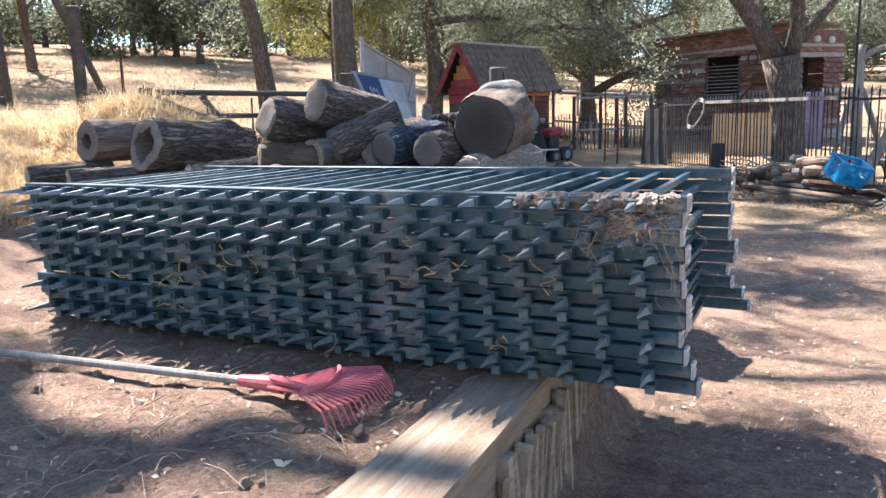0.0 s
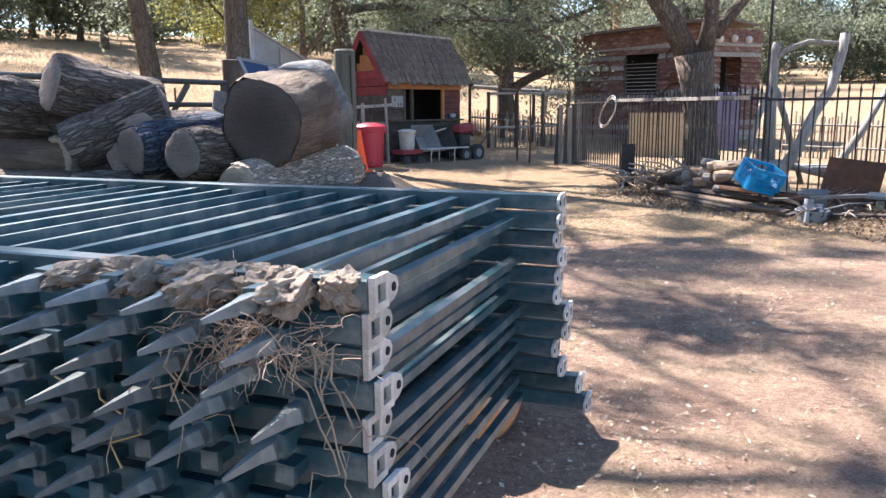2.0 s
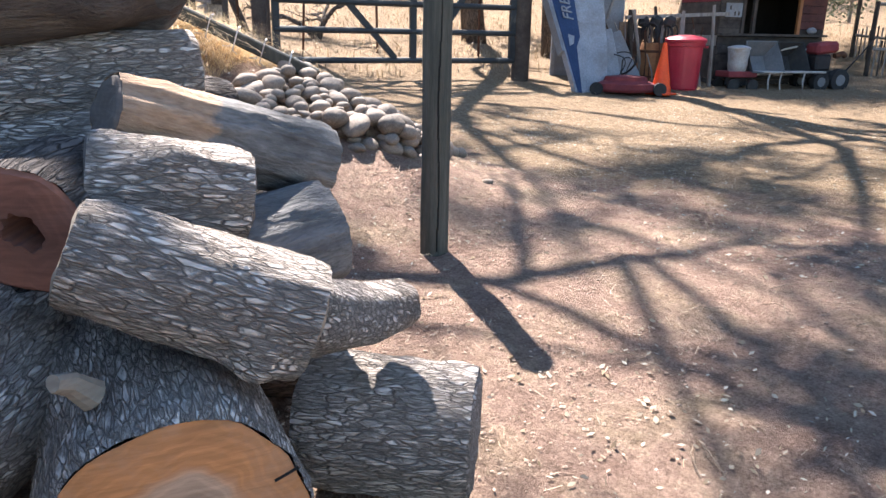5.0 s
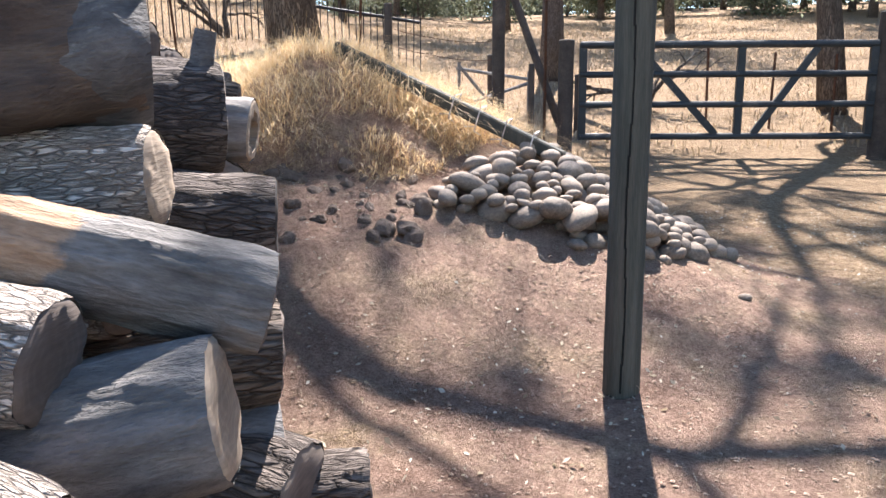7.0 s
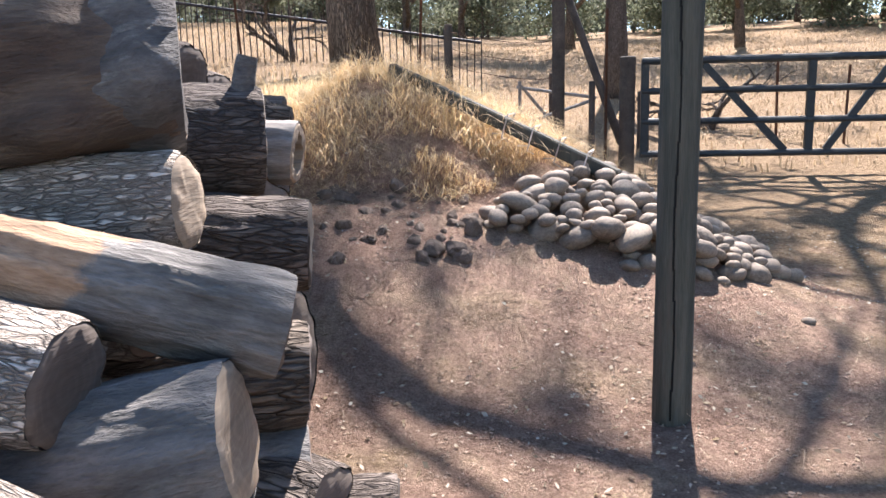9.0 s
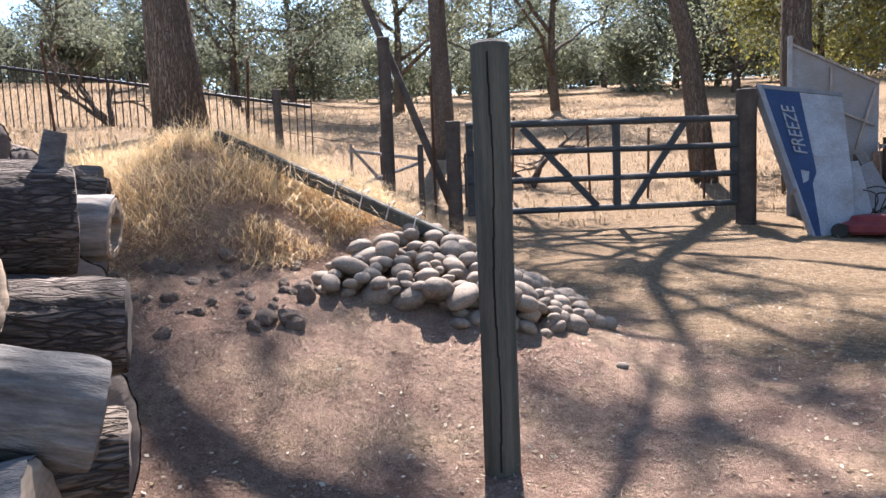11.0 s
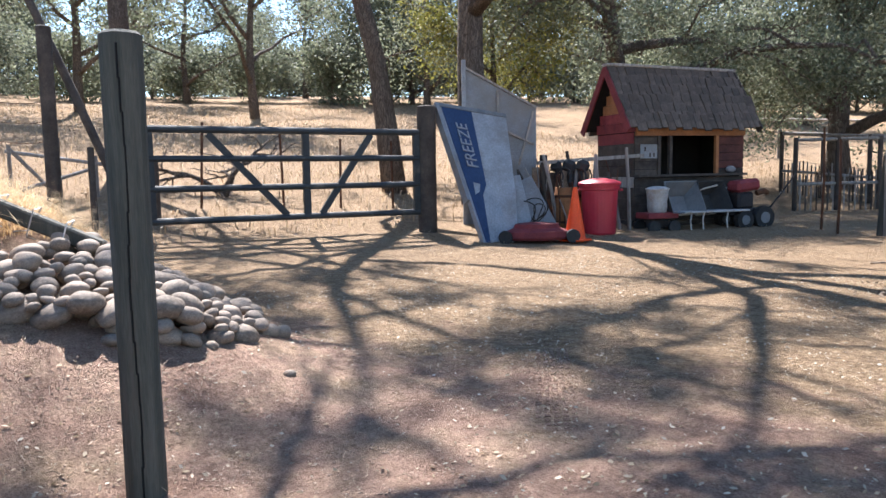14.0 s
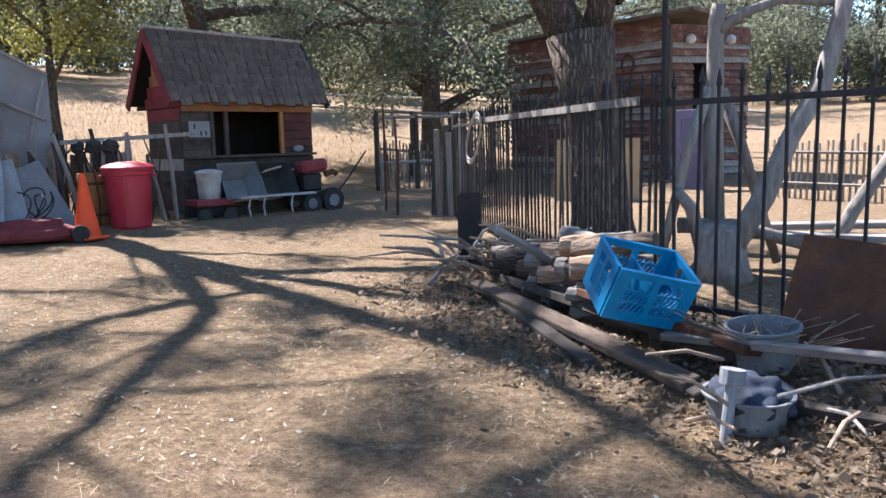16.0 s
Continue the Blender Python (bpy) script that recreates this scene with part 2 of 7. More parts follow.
def half_bare_material():
    """Grey bark, torn off to tan wood on the first third of the log's length (local z)."""
    m, nt, b = nodes("half_stripped_log")
    v = coords(nt)
    grain = coords(nt, (2.0, 2.0, 0.5))
    big, fine, torn = tex(nt, grain, 9, 8, 0.7), tex(nt, grain, 70, 5), tex(nt, v, 7, 5)
    bark = ramp(nt, big.outputs[0], [(0.3, (0.07, 0.064, 0.058)), (0.5, (0.18, 0.165, 0.15)), (0.75, (0.33, 0.305, 0.28))]).outputs[0]
    bare = ramp(nt, big.outputs[0], [(0.3, (0.28, 0.165, 0.10)), (0.7, (0.50, 0.345, 0.23))]).outputs[0]
    sep = nt.nodes.new("ShaderNodeSeparateXYZ")
    nt.links.new(v, sep.inputs[0])
    at = nt.nodes.new("ShaderNodeMath"); at.operation = "MULTIPLY_ADD"
    nt.links.new(torn.outputs[0], at.inputs[0]); at.inputs[1].default_value = 0.5; nt.links.new(sep.outputs[2], at.inputs[2])
    fac = ramp(nt, at.outputs[0], [(0.46, (1, 1, 1)), (0.50, (0, 0, 0))]).outputs[0]
    c = mixed(nt, fac, bark, bare)
    c = mixed(nt, 0.6, c, ramp(nt, fine.outputs[0], [(0.25, (0.5, 0.5, 0.5)), (0.75, (1.25, 1.25, 1.25))]).outputs[0], "MULTIPLY")
    nt.links.new(c, b.inputs["Base Color"])
    b.inputs["Roughness"].default_value = 0.9
    b.inputs["Specular IOR Level"].default_value = 0.15
    h = nt.nodes.new("ShaderNodeMath"); h.operation = "MULTIPLY_ADD"
    nt.links.new(fine.outputs[0], h.inputs[0]); h.inputs[1].default_value = 0.3; nt.links.new(big.outputs[0], h.inputs[2])
    bumped(nt, b, h.outputs[0], 1.0, 0.02)
    return m


HALF_BARE = half_bare_material()
EARTH = ground_material()
IRON_GREEN = surf("green_painted_steel", (0.012, 0.042, 0.054), (0.026, 0.074, 0.09), 4, 50, 0.36, 0.0, bump=0.15, dist=0.002, dust=(0.25, 0.23, 0.21), dust_at=0.565, spec=0.6)
IRON_BLACK = surf("black_iron", (0.012, 0.012, 0.014), (0.035, 0.03, 0.03), 6, 60, 0.6, 0.0, dust=(0.12, 0.075, 0.05), dust_at=0.62)
GALV = surf("dusty_primer_metal", (0.45, 0.42, 0.39), (0.66, 0.62, 0.58), 9, 60, 0.6, 0.3, dust=(0.30, 0.22, 0.16), dust_at=0.58)
GATE_STEEL = surf("dark_green_gate_tube", (0.018, 0.022, 0.025), (0.038, 0.043, 0.047), 6, 50, 0.5, 0.0, dust=(0.14, 0.12, 0.1), dust_at=0.64)
RUST = surf("rusted_steel", (0.07, 0.032, 0.017), (0.16, 0.07, 0.036), 7, 60, 0.85, 0.2, dust=(0.07, 0.04, 0.03))
BARK = bark_material("oak_bark", (0.46, 0.38, 0.315), (0.74, 0.64, 0.55), 80, (1, 1, 0.21), 1.0, 0.018)
BARK_DARK = bark_material("dark_weathered_bark", (0.11, 0.088, 0.075), (0.25, 0.205, 0.175), 44, (1, 1, 0.2), 1.0, 0.014)
BARK_SMOOTH = surf("smooth_grey_bark", (0.08, 0.076, 0.072), (0.23, 0.21, 0.195), 9, 75, 0.92, stretch=(1.6, 1.6, 0.5), bump=1.0, dist=0.014, dust=(0.42, 0.40, 0.37), dust_at=0.63)
BARK_BROWN = bark_material("brown_tree_bark", (0.14, 0.108, 0.085), (0.30, 0.24, 0.19), 34, (1, 1, 0.16), 1.0, 0.025)
BARK_BLUE = bark_material("blue_grey_bark", (0.05, 0.06, 0.085), (0.14, 0.155, 0.19), 45, (1, 1, 0.3), 1.0, 0.012)
CUT_ORANGE = cut_material("fresh_orange_end_grain", (0.40, 0.25, 0.16), (0.52, 0.215, 0.075), (0.40, 0.215, 0.12))
CUT_RED = cut_material("red_end_grain", (0.24, 0.10, 0.065), (0.30, 0.13, 0.085), (0.2, 0.09, 0.06))
CUT_GREY = cut_material("weathered_end_grain", (0.13, 0.10, 0.082), (0.19, 0.15, 0.118), (0.09, 0.07, 0.058))
# darkest of the end grains
CUT_DARK = cut_material("dark_end_grain", (0.04, 0.03, 0.024), (0.065, 0.05, 0.04), (0.028, 0.021, 0.018))
CUT_PALE = cut_material("pale_end_grain", (0.31, 0.235, 0.165), (0.39, 0.31, 0.23), (0.24, 0.18, 0.13))
STRIPPED = surf("barkless_log", (0.13, 0.085, 0.06), (0.40, 0.29, 0.20), 5, 45, 0.85, stretch=(3.0, 3.0, 0.45), bump=1.0, dist=0.022, dust=(0.075, 0.055, 0.045), dust_at=0.47)
TIMBER = surf("cracked_old_timber", (0.24, 0.165, 0.11), (0.42, 0.31, 0.215), 5, 55, 0.9, stretch=(7, 0.5, 7), bump=0.7, dist=0.01, dust=(0.40, 0.32, 0.25), dust_at=0.6)
POST_GREEN = surf("faded_green_post_wood", (0.045, 0.046, 0.036), (0.105, 0.098, 0.076), 4, 40, 0.85, stretch=(6, 6, 0.4), bump=0.5, dist=0.006, dust=(0.13, 0.10, 0.08), dust_at=0.62)
GREY_WOOD = surf("silvered_wood", (0.17, 0.145, 0.125), (0.37, 0.335, 0.30), 5, 50, 0.9, stretch=(5, 5, 0.6), bump=0.5, dist=0.006)
DARK_WOOD = surf("dark_weathered_board", (0.035, 0.027, 0.022), (0.10, 0.08, 0.066), 5, 50, 0.85, stretch=(1, 1, 1), bump=0.4)
RED_PAINT = surf("faded_red_paint", (0.15, 0.024, 0.03), (0.26, 0.05, 0.05), 6, 60, 0.75, bump=0.3)
ORANGE_BOARD = surf("orange_brown_board", (0.25, 0.10, 0.04), (0.38, 0.17, 0.07), 6, 50, 0.8, bump=0.3)
BARN_BOARD = surf("old_red_brown_board", (0.08, 0.036, 0.029), (0.21, 0.115, 0.09), 3, 40, 0.9, stretch=(0.6, 4, 4), bump=0.5, dust=(0.36, 0.28, 0.23), dust_at=0.6)
SHINGLE = surf("weathered_shingle", (0.06, 0.045, 0.036), (0.145, 0.11, 0.085), 5, 45, 0.9, bump=0.4)
STONE = surf("river_cobble", (0.17, 0.128, 0.095), (0.32, 0.25, 0.185), 6, 60, 0.75, bump=0.3, dist=0.008, dust=(0.29, 0.218, 0.16), vary=0.35)
CLAY = surf("baked_clod", (0.15, 0.105, 0.078), (0.29, 0.21, 0.155), 9, 70, 0.95, bump=0.7, dist=0.01)
STRAW = surf("dry_straw", (0.40, 0.27, 0.11), (0.66, 0.47, 0.22), 1.2, 30, 0.8, bump=0.1, vary=0)
DRY_LEAF = leaf_material("fallen_leaf", (0.30, 0.22, 0.13), (0.46, 0.38, 0.27), (0.62, 0.56, 0.45))
TWIG = surf("dry_twig", (0.20, 0.14, 0.095), (0.40, 0.30, 0.21), 8, 60, 0.9, vary=0)
DARK_RED = surf("dark_red_brown_board", (0.06, 0.022, 0.02), (0.13, 0.05, 0.04), 5, 50, 0.85, bump=0.4)
BIN_RED = surf("red_bin_plastic", (0.36, 0.012, 0.03), (0.44, 0.022, 0.042), 4, 80, 0.42, bump=0.05, dust=(0.42, 0.12, 0.11), dust_at=0.68, spec=0.5, vary=0)
CONE_ORANGE = surf("orange_cone_plastic", (0.80, 0.07, 0.012), (0.9, 0.11, 0.02), 4, 80, 0.5, bump=0.05, vary=0)
CRATE_BLUE = surf("blue_crate_plastic", (0.005, 0.17, 0.36), (0.012, 0.24, 0.47), 5, 80, 0.4, bump=0.05, vary=0, spec=0.5)
RAKE_RED = surf("faded_red_plastic", (0.38, 0.07, 0.085), (0.48, 0.13, 0.135), 6, 80, 0.55, bump=0.05, vary=0, dust=(0.40, 0.25, 0.2), dust_at=0.62)
# white and blue panel colours dimmed: tree shade on the sign put into them
WHITE_PANEL = surf("dirty_dimmed_white", (0.20, 0.21, 0.225), (0.33, 0.34, 0.36), 2, 40, 0.55, bump=0.1, dust=(0.17, 0.15, 0.135), dust_at=0.52)
BLUE_PANEL = surf("blue_sign_face", (0.014, 0.03, 0.075), (0.028, 0.05, 0.11), 2, 40, 0.45, bump=0.05)
GREY_PAINT = surf("grey_paint", (0.14, 0.145, 0.15), (0.22, 0.225, 0.23), 4, 50, 0.6, bump=0.1, dust=(0.3, 0.25, 0.2), dust_at=0.66)
DARK_RUBBER = surf("dusty_rubber", (0.02, 0.02, 0.02), (0.05, 0.047, 0.044), 8, 60, 0.8)
PURPLE = surf("lavender_paint", (0.11, 0.10, 0.165), (0.17, 0.15, 0.23), 4, 50, 0.7)
PLY = surf("tan_plywood", (0.42, 0.29, 0.16), (0.55, 0.40, 0.23), 3, 50, 0.8)
# near-black colour standing in for the darkness inside rooms, cracks and bolt holes
VOID = surf("unlit_dark", (0.01, 0.009, 0.008), (0.02, 0.017, 0.014), 4, 40, 0.95)
LEAF_OAK = leaf_material("oak_leaf", (0.075, 0.08, 0.042), (0.14, 0.145, 0.08), (0.23, 0.225, 0.14), 0.45)
LEAF_WILLOW = leaf_material("grey_green_leaf", (0.10, 0.115, 0.067), (0.17, 0.185, 0.118), (0.27, 0.285, 0.195), 0.45)
LEAF_YELLOW = leaf_material("yellow_green_leaf", (0.14, 0.15, 0.03), (0.24, 0.23, 0.06), (0.34, 0.31, 0.1))
LEAF_FAR = leaf_material("hill_leaf", (0.085, 0.098, 0.065), (0.14, 0.155, 0.108), (0.20, 0.215, 0.155), 0.5)


# ---------- building blocks ----------
def finish(bm, name, material, smooth=False):
    me = bpy.data.meshes.new(name)
    bm.to_mesh(me)
    bm.free()
    me.materials.append(material)
    if smooth:
        me.polygons.foreach_set("use_smooth", [True] * len(me.polygons))
    return me


def part(name, bm, material, parent=None, label="", m=None, smooth=False):
    me = bm if isinstance(bm, bpy.types.Mesh) else finish(bm, name, material, smooth)
    ob = new(name, me)
    ob.parent = parent
    if m is not None:
        ob.matrix_basis = m
    if label:
        tagged(ob, label)
    return ob


def thing(name, m, label, category, group="", kind=""):
    ob = new(name)
    ob.empty_display_size = 0.1
    ob.matrix_basis = m
    return tagged(ob, label, category, group, kind)


def box(bm, size, m=Matrix(), bevel=0.0):
    v = bmesh.ops.create_cube(bm, size=1.0, matrix=m @ Matrix.Diagonal((*size, 1)))["verts"]
    if bevel:
        edges = list({e for q in v for e in q.link_edges})
        bmesh.ops.bevel(bm, geom=edges, offset=bevel, segments=1, affect="EDGES")


def boxbm(size, m=Matrix(), bevel=0.0):
    bm = bmesh.new()
    box(bm, size, m, bevel)
    return bm


def along(a, b):
    """A pose at a whose local z points to b."""
    d = Vector(b) - Vector(a)
    return Matrix.Translation(a) @ d.to_track_quat("Z", "Y").to_matrix().to_4x4()


def rings(bm, points, radii, seg=10, caps=True, wobble=0.0, seed=0):
    """A tube through points."""
    loops = []
    pts = [Vector(p) for p in points]
    side = None
    for i, p in enumerate(pts):
        d = (pts[min(i + 1, len(pts) - 1)] - pts[max(i - 1, 0)]).normalized()
        if side is None:
            side = d.orthogonal().normalized()
        side = (side - d * side.dot(d)).normalized()
        other = d.cross(side)
        loop = []
        for k in range(seg):
            a = 2 * math.pi * k / seg
            u = side * math.cos(a) + other * math.sin(a)
            r = radii[i] * (1 + (wobble * noise.noise(u * 1.3 + p * 2.2 + Vector((seed, 0, 0))) if wobble else 0))
            loop.append(bm.verts.new(p + u * r))
        loops.append(loop)
    for a, b in zip(loops, loops[1:]):
        for k in range(seg):
            bm.faces.new((a[k], a[(k + 1) % seg], b[(k + 1) % seg], b[k]))
    if caps:
        bm.faces.new(loops[0][::-1])
        bm.faces.new(loops[-1])
    return loops


def tube(points, radii, seg=10, caps=True, wobble=0.0):
    bm = bmesh.new()
    if not isinstance(radii, (list, tuple)):
        radii = [radii] * len(points)
    rings(bm, points, radii, seg, caps, wobble)
    return bm


def lathe(profile, seg=20):
    """Turns (radius, height) pairs round z."""
    bm = bmesh.new()
    loops = [[bm.verts.new((r * math.cos(2 * math.pi * k / seg), r * math.sin(2 * math.pi * k / seg), z)) for k in range(seg)] for r, z in profile]
    for a, b in zip(loops, loops[1:]):
        for k in range(seg):
            bm.faces.new((a[k], a[(k + 1) % seg], b[(k + 1) % seg], b[k]))
    bm.faces.new(loops[0][::-1])
    bm.faces.new(loops[-1])
    return bm


def raw(name, verts, faces, material):
    me = bpy.data.meshes.new(name)
    me.from_pydata(verts, [], faces)
    me.materials.append(material)
    return me


def quads(name, corners, material):
    """A mesh of loose quads from an array (n, 4, 3)."""
    n = len(corners)
    me = bpy.data.meshes.new(name)
    me.vertices.add(4 * n)
    me.vertices.foreach_set("co", np.asarray(corners, dtype=np.float32).ravel())
    me.loops.add(4 * n)
    me.loops.foreach_set("vertex_index", np.arange(4 * n, dtype=np.int32))
    me.polygons.add(n)
    me.polygons.foreach_set("loop_start", np.arange(0, 4 * n, 4, dtype=np.int32))
    me.update(calc_edges=True)
    me.materials.append(material)
    return me


# ---------- ground ----------
def spread(lo, hi, step, far):
    a = list(np.arange(lo, hi + step / 2, step))
    s, v = step, hi
    while v < far:
        s *= 1.16
        v += s
        a.append(v)
    s, v = step, lo
    while v > -far:
        s *= 1.16
        v -= s
        a.insert(0, v)
    return a


gx, gy = spread(-6.5, 2.5, 0.075, 420), spread(0.5, 13.5, 0.075, 420)
gv = [(x, y, rough_ground(x, y)) for y in gy for x in gx]
gf = [(j * len(gx) + i, j * len(gx) + i + 1, (j + 1) * len(gx) + i + 1, (j + 1) * len(gx) + i) for j in range(len(gy) - 1) for i in range(len(gx) - 1)]
gm = raw("ground", gv, gf, EARTH)
gm.polygons.foreach_set("use_smooth", [True] * len(gm.polygons))
tagged(new("ground", gm), "dry brown earth yard with straw, rising to a golden grass hill", "ground", kind="structure")


# ---------- stack of fence panels ----------
def picket_mesh(length, spear):
    bm = bmesh.new()
    box(bm, (0.022, length, 0.022), Matrix.Translation((0, length / 2, 0)))
    if spear:
        box(bm, (0.034, 0.035, 0.034), Matrix.Translation((0, 0.005, 0)))
        prof = [(0.010, -0.012), (0.018, -0.03), (0.009, -0.055), (0.002, -0.125)]
        loops = []
        for w, y in prof:
            loops.append([bm.verts.new(p) for p in ((-w, y, -0.013 * (1 + y * 6)), (w, y, -0.013 * (1 + y * 6)), (w * 0.6, y, 0.013 * (1 + y * 6)), (-w * 0.6, y, 0.013 * (1 + y * 6)))])
        for a, b in zip(loops, loops[1:]):
            for k in range(4):
                bm.faces.new((a[k], a[(k + 1) % 4], b[(k + 1) % 4], b[k]))
        bm.faces.new(loops[0][::-1])
        bm.faces.new(loops[-1])
    else:
        box(bm, (0.03, 0.012, 0.03), Matrix.Translation((0, -0.004, 0)))
    return finish(bm, "picket", IRON_GREEN)


def rail_mesh(length):
    return finish(boxbm((length, 0.042, 0.043), Matrix.Translation((-length / 2, 0, 0)), 0.003), "rail", IRON_GREEN)


def bracket_mesh():
    """A welded end plate with a square hole and a rounded, bolted ear towards +y."""
    bm = bmesh.new()
    for dy, dz, sy, sz in ((-0.0185, 0, 0.011, 0.05), (0.0185, 0, 0.011, 0.05), (0, 0.019, 0.026, 0.012), (0, -0.019, 0.026, 0.012)):
        box(bm, (0.009, sy, sz), Matrix.Translation((0.006, dy, dz)))
    ear = [(0.024, 0.022), (0.040, 0.019), (0.056, 0.012), (0.062, 0.0), (0.058, -0.012), (0.046, -0.02), (0.024, -0.024)]
    lo, hi = [bm.verts.new((0.002, y, z)) for y, z in ear], [bm.verts.new((0.008, y, z)) for y, z in ear]
    bm.faces.new(lo)
    bm.faces.new(hi[::-1])
    for k in range(7):
        bm.faces.new((lo[k], hi[k], hi[(k + 1) % 7], lo[(k + 1) % 7]))
    return finish(bm, "bracket", GALV)


def bolt_hole_mesh():
    return finish(tube([(0.0075, 0.044, -0.001), (0.0095, 0.044, -0.001)], 0.007, 10), "bolt", VOID)


PICKET_SPEAR, PICKET_PLAIN = picket_mesh(1.27, True), picket_mesh(1.24, False)
RAIL, BRACKET, BOLT = rail_mesh(2.86), bracket_mesh(), bolt_hole_mesh()
WIDE = 1.10


def fence_panel(m, flipped, slide, overhang):
    p = thing("steel_fence", m, "dusty dark green steel fence panel with spear points, stacked flat", "fence panel", "stacked fence panels")
    part("rail", RAIL, None, p, m=pose(slide, 0, 0))
    part("rail", RAIL, None, p, m=pose(slide + overhang, WIDE, 0))
    for x, y, turn in ((slide, 0, 0), (slide + overhang, WIDE, 180)):
        b = part("bracket", BRACKET, None, p, "scuffed pale end bracket", pose(x, y, 0, turn, 0, 0))
        part("bolt", BOLT, None, b, "dark bolt hole")
    shift = random.uniform(-0.05, 0.03)
    for i in range(22):
        y = -0.055 if flipped else -0.07
        part("picket", PICKET_PLAIN if flipped else PICKET_SPEAR, None, p, m=pose(slide + shift - 0.10 - 0.126 * i + random.uniform(-0.003, 0.003), y, -0.004, 0, random.uniform(-6, 6), 0))
    return p


STACK = pose(-0.41, 2.29, 0.0, 0, 0, 2)
for k in range(12):
    fence_panel(STACK @ pose(random.uniform(-0.015, 0.015), random.uniform(-0.015, 0.015), 0.515 + 0.0513 * k, 0, 0, random.uniform(-0.5, 0.5)), k in (0, 2, 4, 6), (0.035 if k in (0, 1) else 0.0), 0.03 + (0.03 if k in (0, 1) else 0))
# one more panel slipped out of the heap on the west side
fence_panel(pose(-3.92, 2.5, 0.45, 0, 0, 6), True, 0.0, 0.05)


# ---------- logs ----------
def log_thing(p0, p1, r0, r1, bark, cut, label, hollow=0.0, seed=0, knots=0, rough=0.2, squash=1.0, name="log"):
    p0, p1 = Vector(p0), Vector(p1)
    t = thing(name, along(p0, p1), label, "log", "heap of cut logs")
    n = (p1 - p0).length
    seg, steps = 64, max(8, int(n / 0.022))
    bm = bmesh.new()
    loops = []
    bumps = [(random.random() * 6.28, random.uniform(0.2, 0.8), random.uniform(0.15, 0.35)) for _ in range(knots)]

    def radius(a, z):
        r = r0 + (r1 - r0) * z / n
        u = Vector((math.cos(a), math.sin(a), z * 1.5 + seed * 7.1))
        r *= 1 + rough * noise.noise(u * 1.1) + rough * 0.45 * noise.noise(u * 3.0)
        for ka, kz, kh in bumps:
            d = abs((a - ka + math.pi) % (2 * math.pi) - math.pi)
            r += r0 * kh * math.exp(-(d / 0.35) ** 2 - ((z / n - kz) * n / (0.45 * r0)) ** 2)
        return r
    k0, k1 = random.uniform(-0.8, 0.8) * rough, random.uniform(-1, 1) * rough

    def skew(z):
        return k0 + (k1 - k0) * z / n
    for i in range(steps + 1):
        z = n * i / steps
        loop = []
        for k in range(seg):
            a = 2 * math.pi * k / seg
            r = radius(a, z) + 0.012 * abs(noise.noise(Vector((math.cos(a) * 9, math.sin(a) * 9, z * 5 + seed)))) + 0.007 * noise.noise(Vector((math.cos(a) * r0 * 45, math.sin(a) * r0 * 45, z * 14 + seed)))
            r *= 1 - 0.05 * math.exp(-min(z, n - z) / 0.02)
            loop.append(bm.verts.new((r * math.cos(a), squash * r * math.sin(a), z + skew(z) * r * math.cos(a + seed))))
        loops.append(loop)
    for a, b in zip(loops, loops[1:]):
        for k in range(seg):
            bm.faces.new((a[k], a[(k + 1) % seg], b[(k + 1) % seg], b[k]))
    part("bark", bm, bark, t, smooth=True)
    for name_, z, sgn in (("cut_end", 0.0, -1), ("cut_end", n, 1)):
        bm = bmesh.new()
        levels = [1.0, 0.93, 0.6, 0.25] if not hollow else [1.0, 0.93, hollow * 1.15, hollow]
        out = []
        for j, f in enumerate(levels):
            loop = []
            for k in range(seg):
                a = 2 * math.pi * k / seg
                r = radius(a, z) * f * 0.945
                if hollow and j >= 2:
                    r *= 1 + 0.35 * noise.noise(Vector((math.cos(a) * 2.5, math.sin(a) * 2.5, seed + 3.3)))
                dz = sgn * (0.004 if j else -0.004) + (0.006 * noise.noise(Vector((math.cos(a) * f * 3, math.sin(a) * f * 3, seed))) if j else 0)
                loop.append(bm.verts.new((r * math.cos(a), squash * r * math.sin(a), z + dz + skew(z) * r * math.cos(a + seed))))
            out.append(loop)
        if hollow:
            loop = [bm.verts.new((q.co.x * 0.85, q.co.y * 0.85, z - sgn * min(0.35, n * 0.45))) for q in out[-1]]
            out.append(loop)
        for a, b in zip(out, out[1:]):
            for k in range(seg):
                f = (a[k], a[(k + 1) % seg], b[(k + 1) % seg], b[k])
                bm.faces.new(f if sgn > 0 else f[::-1])
        bm.faces.new(out[-1] if sgn > 0 else out[-1][::-1])
        ob = part(name_, bm, cut, t, "hollow sawn end" if hollow else "", smooth=not hollow)
    return t


big = "large weathered log lying on the log heap"
grey = "grey furrowed oak log lying in the log heap"
import itertools

COUNT = itertools.count()


def pile_log(face, far, near_radius, far_radius, bark, cut, label, hollow=0, knots=0, rough=0.2):
    ob = log_thing(face, far, near_radius, far_radius, bark, cut, label, hollow, next(COUNT), knots, rough)
    if cut is CUT_ORANGE:
        for ang, n, off in ((260, 0.11, 0.19), (212, 0.06, 0.22), (25, 0.07, 0.19), (150, 0.05, 0.23), (318, 0.06, 0.22)):
            crack = boxbm((n, 0.0022, 0.007), pose(off * math.cos(radians(ang)), off * math.sin(radians(ang)), -0.008, 0, 0, ang + 8))
            part("crack", crack, VOID, ob, "dark drying crack")
    return ob


